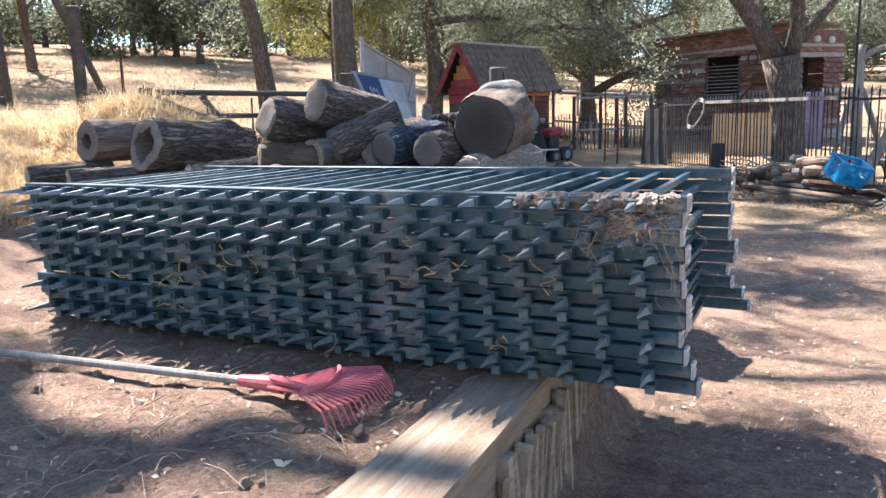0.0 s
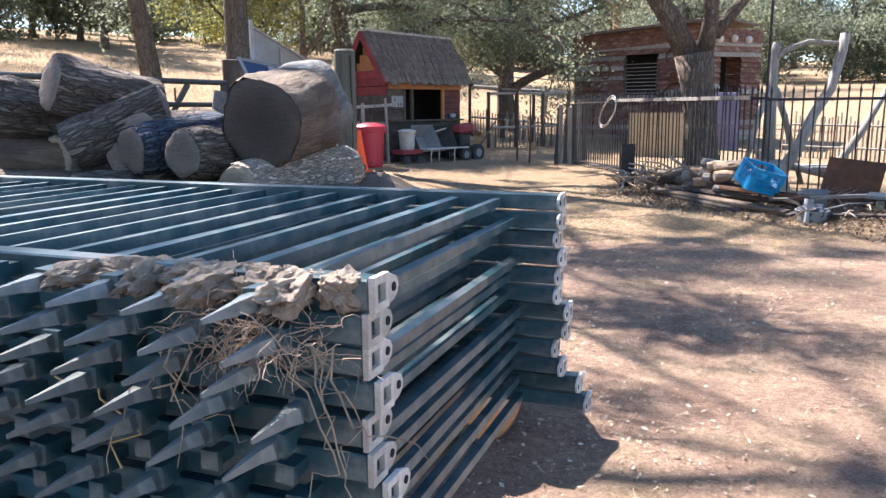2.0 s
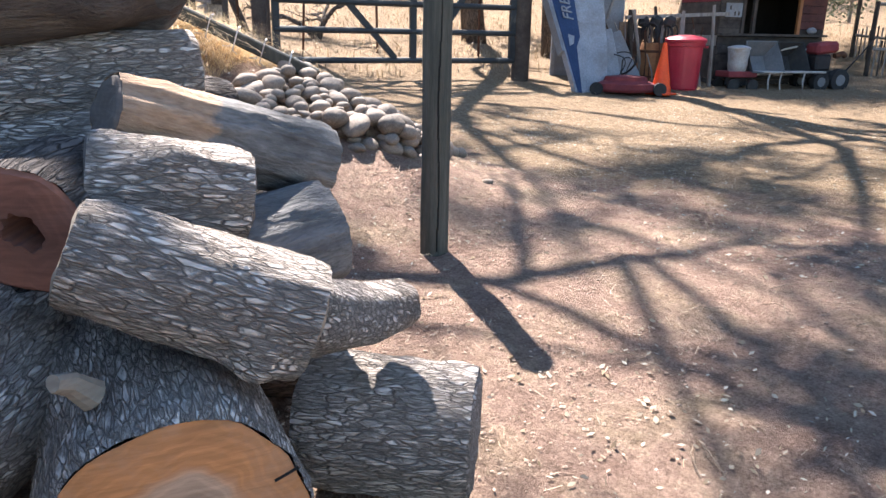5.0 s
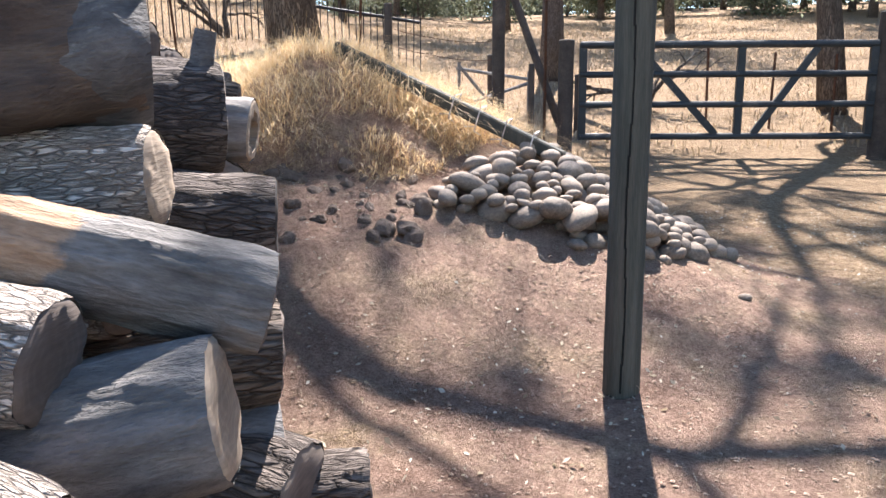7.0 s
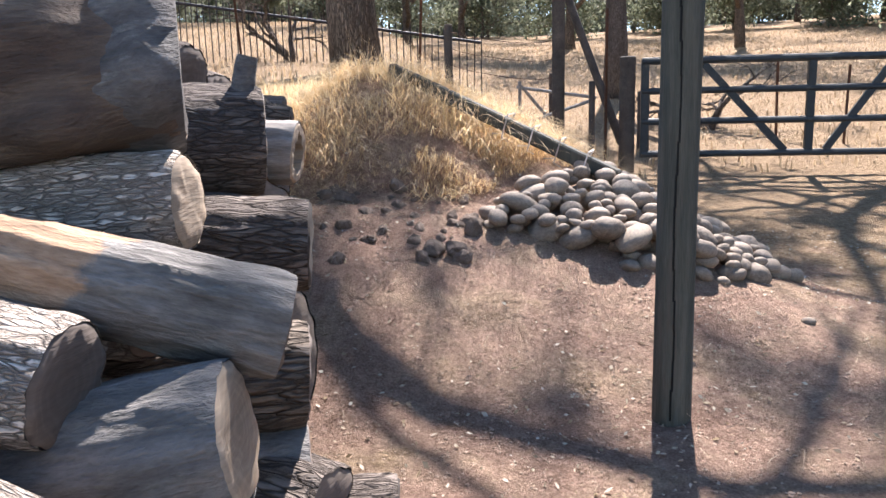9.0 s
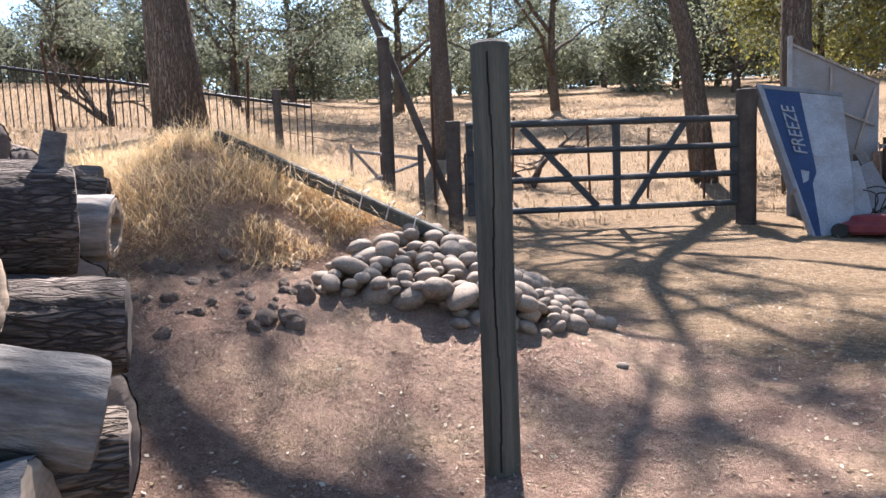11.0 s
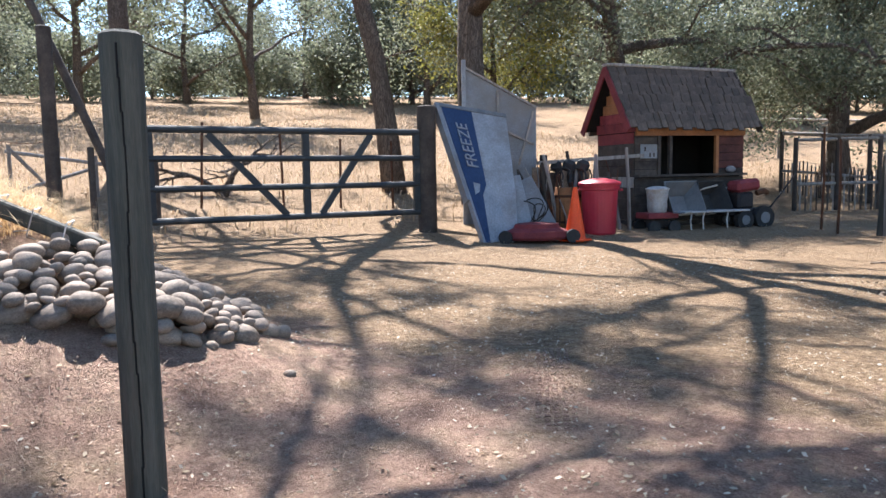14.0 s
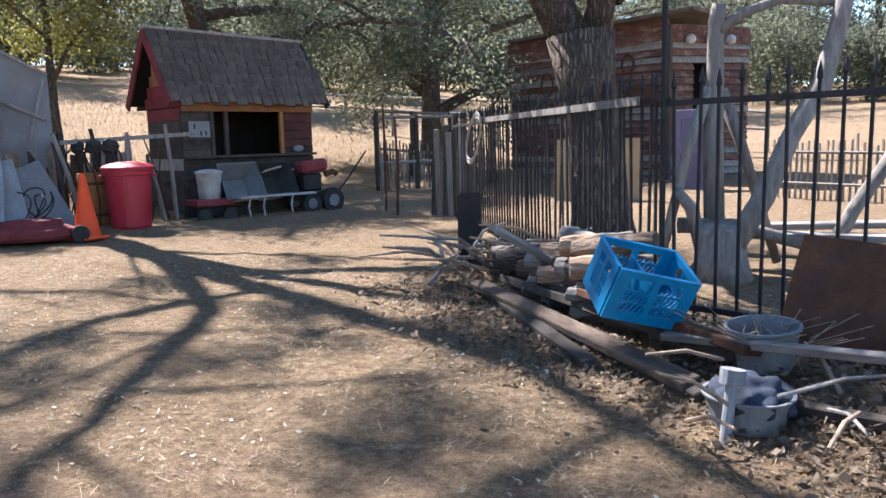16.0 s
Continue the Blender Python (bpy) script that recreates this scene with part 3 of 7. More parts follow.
# face, far end, radii, bark, cut, label, hollow, knots
crown_log = pile_log((-1.86, 4.02, 1.27), (-1.97, 4.58, 1.35), 0.19, 0.19, STRIPPED, CUT_DARK, "large barkless tan log on top of the heap", 0, 3, 0.14)
part("bark_collar", tube([(0, 0, 0.36), (0.01, 0.0, 0.44), (0.0, 0.01, 0.53), (0, 0, 0.60)], [0.185, 0.205, 0.222, 0.20], 40, True, 0.22), BARK_SMOOTH, crown_log, "ragged collar of dark bark", smooth=True)
pile_log((-1.92, 3.92, 1.00), (-1.81, 4.63, 1.035), 0.12, 0.115, BARK, CUT_PALE, grey, 0, 0, 0.1)
pile_log((-1.47, 4.29, 0.985), (-1.52, 4.86, 0.80), 0.088, 0.112, HALF_BARE, CUT_GREY, "half-stripped grey log with a tan bare patch", 0, 1, 0.16)
pile_log((-1.97, 3.90, 0.83), (-1.66, 4.56, 0.83), 0.125, 0.12, BARK, CUT_GREY, grey, 0, 0, 0.12)
pile_log((-1.36, 4.20, 0.835), (-1.27, 4.52, 0.785), 0.125, 0.118, BARK, CUT_GREY, grey, 0, 1, 0.12)
pile_log((-1.37, 4.28, 0.57), (-1.345, 4.78, 0.655), 0.15, 0.14, BARK_SMOOTH, CUT_PALE, "dark grey log with a weathered pale sawn end", 0, 0, 0.12)
pile_log((-2.22, 4.10, 0.90), (-2.20, 4.88, 0.855), 0.13, 0.135, BARK_DARK, CUT_DARK, "dark log with a dark sawn end", 0, 0, 0.08)
stubby = pile_log((-2.52, 4.00, 1.16), (-2.66, 4.71, 1.14), 0.17, 0.185, BARK_DARK, CUT_GREY, "dark brown log with a stub branch", 0, 1, 0.14)
to_log = stubby.matrix_basis.inverted()
part("stub", tube([to_log @ Vector(p) for p in ((-2.60, 4.66, 1.25), (-2.60, 4.675, 1.36), (-2.60, 4.69, 1.425))], [0.042, 0.037, 0.034], 14, True, 0.2), BARK_SMOOTH, stubby, "short grey stub of a branch")
pile_log((-3.20, 4.15, 1.10), (-3.10, 4.80, 1.08), 0.12, 0.125, GREY_WOOD, CUT_PALE, "pale bleached hollow log", 0.62, 0, 0.1)
pile_log((-1.78, 4.25, 0.60), (-1.90, 4.87, 0.57), 0.14, 0.14, BARK_BROWN, CUT_GREY, "brown log low in the heap", 0, 0, 0.1)
pile_log((-1.80, 4.25, 0.30), (-1.84, 4.87, 0.31), 0.14, 0.145, BARK_SMOOTH, CUT_GREY, "grey log at the heap's foot", 0, 0, 0.1)
pile_log((-1.90, 4.55, 0.13), (-1.88, 5.09, 0.13), 0.14, 0.13, BARK_DARK, CUT_DARK, "dark log end lying on the earth", 0, 0, 0.14)
pile_log((-1.29, 4.06, 0.775), (-1.46, 4.22, 0.80), 0.142, 0.14, BARK_DARK, CUT_RED, "dark log with a hollow red sawn end", 0.3, 0, 0.1)
sloped = pile_log((-1.15, 4.11, 0.757), (-0.985, 4.53, 0.575), 0.115, 0.128, BARK, CUT_PALE, "grey furrowed log sloping down the heap's edge", 0, 1, 0.12)
to_log = sloped.matrix_basis.inverted()
part("branch", tube([to_log @ Vector(p) for p in ((-1.00, 4.43, 0.63), (-1.03, 4.58, 0.555), (-1.075, 4.72, 0.52), (-1.12, 4.86, 0.50))], [0.10, 0.088, 0.075, 0.062], 28, True, 0.22), BARK, sloped, "narrower forked limb", smooth=True)
oak = pile_log((-0.865, 4.18, 0.24), (-1.72, 4.38, 0.28), 0.268, 0.25, BARK, CUT_ORANGE, "thick oak log with a fresh orange sawn end", 0, 2, 0.10)
to_log = oak.matrix_basis.inverted()
part("stub", tube([to_log @ Vector(p) for p in ((-1.06, 4.10, 0.50), (-1.04, 4.06, 0.545), (-1.02, 4.03, 0.56))], [0.03, 0.022, 0.016], 12, True, 0.25), CUT_PALE, oak, "pale broken twig stub")
pile_log((-1.25, 4.66, 0.18), (-0.93, 4.96, 0.18), 0.18, 0.165, BARK, BARK, "grey furrowed oak log lying on the earth", 0, 0, 0.12)
pile_log((-1.25, 3.80, 0.36), (-2.00, 4.35, 0.40), 0.20, 0.20, BARK, CUT_GREY, grey, 0, 1)
pile_log((-2.15, 3.87, 1.16), (-2.08, 4.45, 1.12), 0.105, 0.12, BARK_DARK, CUT_GREY, "dark log with a weathered round end", 0, 0)
pile_log((-2.84, 3.92, 1.16), (-2.52, 4.20, 1.34), 0.115, 0.12, BARK_DARK, CUT_GREY, "short dark log tilted on the heap", 0, 0)
pile_log((-3.05, 4.02, 1.46), (-2.85, 4.45, 1.36), 0.14, 0.13, BARK_DARK, CUT_GREY, "dark round log on top of the heap", 0, 0)
pile_log((-3.43, 3.98, 1.37), (-3.20, 4.50, 1.28), 0.135, 0.13, BARK_DARK, CUT_GREY, "dark round log on top of the heap", 0, 0)
pile_log((-3.48, 3.95, 1.10), (-3.15, 4.30, 1.06), 0.095, 0.12, STRIPPED, CUT_PALE, "pale barkless stub with knots", 0, 3)
pile_log((-2.48, 3.92, 1.16), (-2.32, 4.35, 1.20), 0.11, 0.12, BARK_BLUE, CUT_GREY, "blue-grey log leaning in the heap", 0, 0)
pile_log((-4.40, 3.80, 1.20), (-4.26, 4.68, 1.14), 0.19, 0.14, BARK_BROWN, CUT_GREY, "grey-brown hollow log with a rotted end", 0.6, 2, 0.22)
pile_log((-5.00, 3.80, 1.23), (-4.95, 4.60, 1.22), 0.15, 0.14, STRIPPED, CUT_GREY, "brown hollow log with a cracked end", 0.4, 0, 0.12)
pile_log((-5.15, 3.40, 1.00), (-4.95, 3.95, 1.02), 0.07, 0.07, BARK_DARK, CUT_PALE, "thin log with a pale sawn end", 0, 0)
pile_log((-4.70, 3.40, 0.98), (-4.45, 3.95, 1.00), 0.075, 0.07, BARK_DARK, CUT_PALE, "thin log with a pale sawn end", 0, 0)
# the heap's hidden bed
pile_log((-2.70, 3.75, 0.88), (-2.30, 4.70, 0.80), 0.20, 0.20, BARK_DARK, CUT_GREY, big, 0, 0)
pile_log((-3.30, 3.80, 0.86), (-2.85, 4.65, 0.82), 0.20, 0.20, STRIPPED, CUT_GREY, big, 0, 0)
pile_log((-4.00, 3.80, 0.90), (-3.60, 4.55, 0.92), 0.17, 0.17, BARK_DARK, CUT_GREY, big, 0, 0)
pile_log((-4.60, 3.80, 0.88), (-4.10, 4.60, 0.88), 0.15, 0.15, BARK_DARK, CUT_GREY, big, 0, 0)
pile_log((-2.20, 3.80, 0.38), (-1.70, 4.90, 0.20), 0.22, 0.19, BARK_DARK, CUT_GREY, big, 0, 0)
pile_log((-2.95, 3.80, 0.40), (-2.55, 4.75, 0.36), 0.28, 0.28, BARK_DARK, CUT_GREY, big, 0, 0)
pile_log((-3.70, 3.85, 0.52), (-3.35, 4.60, 0.52), 0.24, 0.24, BARK_DARK, CUT_GREY, big, 0, 0)



# ---------- timber under the stack ----------
def timber():
    t = thing("timber", pose(-0.86, 0.6, 0.23, 0, 0, 4), "cracked weathered timber beam edging the terrace", "timber")
    bm = bmesh.new()
    box(bm, (0.25, 3.0, 0.48), Matrix.Translation((0, 0.6, 0)))
    bmesh.ops.subdivide_edges(bm, edges=bm.edges[:], cuts=9, use_grid_fill=True)
    for v in bm.verts:
        c = v.co
        v.co.x += 0.012 * noise.noise(Vector((c.x * 3, c.y * 2, c.z * 14))) + (0.05 if c.x > 0.1 and c.z < -0.05 else 0) * abs(noise.noise(Vector((c.y * 6, 0, 3))))
        v.co.z += 0.010 * noise.noise(Vector((c.x * 12, c.y * 1.5, 5)))
    part("beam", bm, TIMBER, t)
    for k in range(26):
        y = 1.2 + 0.035 * k
        m = pose(0.14 + 0.02 * random.random(), y, -0.05 - 0.03 * random.random(), random.uniform(-4, 4), random.uniform(-4, 8), random.uniform(-10, 10))
        part("splinter", boxbm((0.02 + 0.03 * random.random(), 0.03, 0.38 + 0.1 * random.random()), m), TIMBER, t)


timber()


# ---------- posts and rails ----------
def round_post(x, y, top, r, label, material=POST_GREEN, name="fence_post", lean=(0, 0), group=""):
    z = ground(x, y) - 0.06
    t = thing(name, pose(x, y, z, lean[0], lean[1], 0), label, "post", group)
    h = top - z
    pts = [(0, 0, h * k / 8) for k in range(9)] + [(0, 0, h + 0.012)]
    part("shaft", tube(pts, [r * 1.04] * 9 + [r * 0.86], 18, True, 0.05), material, t)
    return t


p = round_post(-2.74, 6.24, 1.74, 0.072, "tall round green-grey wooden post with a long crack")
bm = bmesh.new()
for k in range(14):
    box(bm, (0.007, 0.006, 0.125), Matrix.Translation((0.066 + 0.001 * (k % 2), -0.034 + 0.006 * math.sin(k * 0.8), 0.12 + 0.12 * k)))
part("crack", bm, VOID, p, "dark crack down the shaft")


def gate_thing():
    a, b = Vector((-9.9, 8.9, 0)), Vector((-9.0, 12.75, 0))
    z = 0.58
    d = b - a
    n = d.length
    t = thing("farm_gate", Matrix.Translation((a.x, a.y, z)) @ pose(0, 0, 0, 0, 0, math.degrees(math.atan2(d.y, d.x))), "closed dark tubular steel farm gate with diagonal braces", "gate")
    for k, h in enumerate((0.04, 0.47, 0.87, 1.26)):
        part("rail", tube([(0, 0, h), (n, 0, h - 0.02)], 0.045 if k != 3 else 0.05, 10), GATE_STEEL, t)
    for x in (0.04, n * 0.545, n - 0.04):
        part("upright", boxbm((0.10, 0.06, 1.28), Matrix.Translation((x, 0.003, 0.64))), GATE_STEEL, t)
    for x0, x1 in ((0.20, 0.47), (0.80, 0.60)):
        p0, p1 = Vector((n * x0, 0, 1.2)), Vector((n * x1, 0, 0.06))
        part("brace", boxbm((0.045, 0.09, (p1 - p0).length), along(p0, p1) @ Matrix.Translation((0, 0, (p1 - p0).length / 2))), GATE_STEEL, t)
    return t


gate_thing()
round_post(-8.98, 12.9, 2.22, 0.14, "thick dark gate post with a squared top", DARK_WOOD)
round_post(-9.95, 8.72, 1.9, 0.10, "dark wooden gate hanging post", DARK_WOOD)


# ---------- trees ----------
def leaves_at(points, size, rng, spread_, count, flat=0.5):
    """Many small leaf quads strewn round points."""
    pts = np.repeat(np.asarray(points), count, axis=0)
    n = len(pts)
    pts = pts + rng.normal(0, 1, (n, 3)) * np.array([spread_, spread_, spread_ * 0.75])
    u = rng.normal(0, 1, (n, 3))
    u /= np.linalg.norm(u, axis=1)[:, None]
    w = np.cross(u, rng.normal(0, 1, (n, 3)))
    w /= np.linalg.norm(w, axis=1)[:, None] + 1e-9
    s = size * rng.uniform(0.6, 1.4, (n, 1))
    a, b = u * s, w * s * flat
    return np.stack([pts - a, pts + b * 0.9, pts + a, pts - b * 0.9], axis=1)


def tree(x, y, height, r, label, bark=BARK_BROWN, leaf=LEAF_OAK, seed=1, lean=(0, 0), fork=0.35, reach=0.45, limbs=7, twigs=6, size=0.05, clump=0.45, count=60, droop=0.0, name="tree", sink=0.15, up=0.6, leaf_from=0.35, keep=1.0, gaps=()):
    rng = np.random.default_rng(seed)
    rnd = random.Random(seed)
    z = ground(x, y) - sink
    t = thing(name, pose(x, y, z), label, "tree")
    bm = bmesh.new()
    pts = []
    for k in range(13):
        f = k / 12
        pts.append(Vector((lean[0] * f * height + 0.12 * height * 0.3 * noise.noise(Vector((seed, f * 2.5, 0))), lean[1] * f * height + 0.12 * height * 0.3 * noise.noise(Vector((seed + 9, f * 2.5, 0))), f * height)))
    base = pts[0].copy()
    pts = [p - base for p in pts]
    radii = [r * (1.25 if k == 0 else 1.05 if k == 1 else 1 - 0.85 * (k / 12)) for k in range(13)]
    rings(bm, pts, radii, 14, True, 0.18, seed)
    tips = []
    for i in range(limbs):
        f = fork + (0.95 - fork) * (i + 0.5 * rnd.random()) / limbs
        k = min(11, int(f * 12))
        p = pts[k].lerp(pts[k + 1], f * 12 - k)
        a = i * 2.4 + rnd.uniform(-0.5, 0.5)
        ln = height * reach * (1.15 - 0.7 * f) * rnd.uniform(0.8, 1.25)
        d = Vector((math.cos(a), math.sin(a), up * rnd.uniform(0.6, 1.4)))
        q = [p.copy()]
        for s in range(6):
            d = (d + Vector((rnd.uniform(-0.35, 0.35), rnd.uniform(-0.35, 0.35), rnd.uniform(-0.2, 0.25) - droop * s * 0.25))).normalized()
            q.append(q[-1] + d * ln / 6)
        rr = max(0.02, r * (0.62 - 0.4 * f))
        rings(bm, q, [rr * (1 - 0.14 * s) for s in range(7)], 8, True, 0.15, seed + i)
        tips += [q[-1], q[-2], q[4]] if leaf_from < 0.6 else [q[-1], q[-2]]
        for j in range(twigs):
            s = rnd.uniform(leaf_from, 1)
            k2 = min(5, int(s * 6))
            o = q[k2].lerp(q[k2 + 1], s * 6 - k2)
            d2 = Vector((rnd.uniform(-1, 1), rnd.uniform(-1, 1), rnd.uniform(-0.3, 0.8) - droop)).normalized()
            l2 = ln * rnd.uniform(0.22, 0.42)
            mid = o + d2 * l2 * 0.5 + Vector((0, 0, 0.06 * l2))
            end = o + d2 * l2 + Vector((0, 0, -droop * l2 * 0.5))
            rings(bm, [o, mid, end], [rr * 0.3, rr * 0.2, 0.008], 5)
            tips += [end, mid]
            for _ in range(2):
                d3 = Vector((rnd.uniform(-1, 1), rnd.uniform(-1, 1), rnd.uniform(-0.6, 0.6) - droop)).normalized()
                e3 = mid.lerp(end, rnd.random()) + d3 * l2 * 0.45
                rings(bm, [mid, e3], [rr * 0.13, 0.005], 4)
                tips.append(e3)
    tips = [p for p in tips if rnd.random() < keep]
    # boxes of the crown left leafless so that sun reaches the ground below
    tips = [p for p in tips if not any(a < p.x < b and c < p.y < d for a, b, c, d in gaps)]
    part("trunk", bm, bark, t, smooth=True)
    part("crown", quads("crown", leaves_at([tuple(p) for p in tips], size, rng, clump, count), leaf), leaf, t)
    return t


# crowns above view sized, thinned and opened to set the yard's dappled shade
tree(-10.9, 15.9, 18.5, 0.30, "tall oak behind the leaning panels, its crown shading the yard", seed=3, fork=0.2, reach=0.52, limbs=9, twigs=7, clump=0.21, count=280, size=0.058, keep=0.36, gaps=((-2.5, 2.2, -7, -2.8),))
tree(-12.95, 15.3, 17.5, 0.22, "slanting oak past the gate", seed=5, lean=(-0.14, -0.19), fork=0.26, reach=0.44, limbs=9, twigs=7, clump=0.21, count=330, size=0.058, keep=0.13)
# seed and leafless boxes chosen by where this crown's shadow falls
tree(-12.8, 5.2, 19.0, 0.36, "thick-trunked oak on the bank", seed=98, lean=(0.02, 0.0), fork=0.28, reach=0.54, limbs=15, twigs=8, clump=0.21, count=250, size=0.06, keep=0.66, gaps=((-9, 3.6, 0.3, 9), (-9, 4.2, -9, -0.6)))
tree(-18.0, 11.4, 17.0, 0.26, "dark straight-trunked oak on the slope", BARK_DARK, seed=8, fork=0.22, reach=0.42, limbs=11, twigs=6, clump=0.3, count=170, size=0.065, keep=0.14)
tree(-11.8, 21.5, 9.5, 0.30, "wide-crowned tree behind the hen house", leaf=LEAF_WILLOW, seed=11, fork=0.18, reach=0.55, limbs=13, twigs=10, droop=0.22, clump=0.34, count=140, leaf_from=0.25, size=0.046)
tree(-8.0, 26.0, 8.0, 0.30, "low spreading tree with drooping grey-green leaves", leaf=LEAF_WILLOW, seed=12, fork=0.16, reach=0.6, limbs=13, twigs=10, droop=0.32, clump=0.36, count=130, leaf_from=0.25, size=0.052)
tree(-13.8, 19.2, 6.0, 0.12, "young yellow-green tree by the oak", leaf=LEAF_YELLOW, seed=14, fork=0.3, reach=0.4, limbs=9, twigs=7, clump=0.3, count=60, size=0.05)


def forked_tree():
    """The oak inside the iron fence: a stout trunk that splits in two."""
    x, y = -0.98, 14.75
    t = thing("tree", pose(x, y, ground(x, y) - 0.1), "stout forked oak standing just inside the iron fence", "tree")
    rnd, rng = random.Random(4), np.random.default_rng(4)
    bm = bmesh.new()
    trunk = [Vector(p) for p in ((0.1, 0, 0), (0.05, 0, 0.5), (0.0, 0, 1.1), (-0.08, 0, 1.7), (-0.14, 0, 2.15))]
    rings(bm, trunk, [0.36, 0.27, 0.25, 0.27, 0.30], 18, True, 0.2, 2)
    tips = []

    def limb(p, d, n, r, depth):
        q = [p]
        for s in range(6):
            d = (d + Vector((rnd.uniform(-0.22, 0.22), rnd.uniform(-0.22, 0.22), rnd.uniform(-0.1, 0.16)))).normalized()
            q.append(q[-1] + d * n / 6)
        rings(bm, q, [r * (1 - 0.12 * s) for s in range(7)], 12 if depth == 0 else 7, True, 0.15, depth)
        if depth < 2:
            for k in range(5 if depth == 0 else 4):
                s = rnd.randint(2 if depth == 0 else 1, 6)
                side = Vector((rnd.uniform(-1, 1), rnd.uniform(-1, 1), rnd.uniform(-0.1, 0.8)))
                limb(q[s], (d * 0.6 + side).normalized(), n * rnd.uniform(0.4, 0.6), r * (1 - 0.12 * s) * 0.5, depth + 1)
        else:
            tips.extend(q[2:])
    limb(Vector((-0.2, 0, 2.05)), Vector((-0.35, 0.05, 1)).normalized(), 4.2, 0.2, 0)
    limb(Vector((0.0, 0, 2.05)), Vector((0.3, -0.02, 1)).normalized(), 4.0, 0.15, 0)
    limb(Vector((0.16, 0, 2.45)), Vector((0.75, 0.2, 0.8)).normalized(), 3.2, 0.1, 0)
    part("trunk", bm, BARK_BROWN, t, smooth=True)
    part("crown", quads("crown", leaves_at([tuple(p) for p in tips], 0.045, rng, 0.28, 60), LEAF_OAK), LEAF_OAK, t)


forked_tree()
# woods along the hill's crest and trees out on the slopes
wood = random.Random(77)
for k in range(46):
    a = radians(-62 + 150 * (k + wood.uniform(-0.4, 0.4)) / 46)
    d = wood.uniform(44, 75) if k % 4 else wood.uniform(33, 42)
    x, y = -2 - d * math.cos(a), 6 + d * math.sin(a)
    if x > -10 and y < 30:
        continue
    tree(x, y, wood.uniform(7.5, 14), 0.2, "oak on the dry hillside", leaf=LEAF_FAR if k % 3 else LEAF_WILLOW, seed=100 + k, fork=0.1, reach=0.55, limbs=10, twigs=6, size=0.105, clump=0.55, count=50, sink=0.3, up=0.45)
for k in range(16):
    x, y = -14 + 3.8 * k + wood.uniform(-1, 1), 66 + wood.uniform(-12, 26)
    tree(x, y, wood.uniform(6.5, 11.0), 0.26, "oak on the dry hillside", leaf=LEAF_FAR if k % 3 else LEAF_WILLOW, seed=200 + k, fork=0.2, reach=0.5, limbs=8, twigs=6, size=0.12, clump=0.6, count=48, sink=0.3, up=0.45)
# dense bushes along the hill's brow
for k in range(64):
    a = radians(-60 + 175 * (k + wood.uniform(-0.5, 0.5)) / 64)
    d = wood.uniform(44, 60)
    x, y = -2 - d * math.cos(a), 6 + d * math.sin(a)
    if x > -10 and y < 30:
        continue
    tree(x, y, wood.uniform(2.6, 4.6), 0.09, "low grey-green bush on the hill's brow", leaf=LEAF_FAR if k % 2 else LEAF_WILLOW, seed=500 + k, fork=0.02, reach=0.75, limbs=8, twigs=5, size=0.11, clump=0.5, count=30, sink=0.2, up=0.5, leaf_from=0.1, name="bush")
# low scrub on the crest
for k in range(84):
    a = radians(-60 + 200 * (k + wood.uniform(-0.5, 0.5)) / 84)
    d = wood.uniform(66, 105)
    tree(-2 - d * math.cos(a), 6 + d * math.sin(a), wood.uniform(3.5, 7), 0.16, "low oak scrub on the hill's crest", leaf=LEAF_FAR, seed=300 + k, fork=0.1, reach=0.6, limbs=7, twigs=5, size=0.22, clump=0.8, count=26, sink=0.3, up=0.4)


def bare_shrub(x, y, h, seed, label):
    rnd = random.Random(seed)
    t = thing("bare_shrub", pose(x, y, ground(x, y) - 0.05), label, "shrub")
    bm = bmesh.new()

    def grow(p, d, n, r, depth):
        q = [p]
        for s in range(4):
            d = (d + Vector((rnd.uniform(-0.4, 0.4), rnd.uniform(-0.4, 0.4), rnd.uniform(-0.35, 0.25)))).normalized()
            q.append(q[-1] + d * n / 4)
        rings(bm, q, [r, r * 0.85, r * 0.7, r * 0.55, r * 0.4], 6)
        if depth < 3:
            for _ in range(3):
                grow(q[rnd.randint(2, 4)], (d + Vector((rnd.uniform(-1, 1), rnd.uniform(-1, 1), rnd.uniform(-0.2, 0.6)))).normalized(), n * 0.65, r * 0.5, depth + 1)
    for k in range(3):
        a = k * 2.1
        grow(Vector((0, 0, 0)), Vector((0.6 * math.cos(a), 0.6 * math.sin(a), 1)).normalized(), h * 0.5, 0.07, 0)
    part("branch", bm, BARK_BROWN, t)


bare_shrub(-13.4, 11.6, 2.0, 3, "leafless twisted shrub on the slope")
bare_shrub(-15.0, 4.0, 1.8, 4, "leafless brown shrub in the dry grass")


# ---------- fence line on the bank ----------
round_post(-10.4, 7.9, 3.1, 0.085, "tall dark wooden corner post", DARK_WOOD)
t = thing("brace_pole", pose(0, 0, 0), "long dark pole leaning on the corner post", "pole")
part("shaft", tube([(-10.35, 8.8, 0.75), (-10.75, 8.2, 2.6), (-11.15, 7.6, 4.4)], [0.06, 0.055, 0.05], 10, True, 0.1), DARK_WOOD, t)
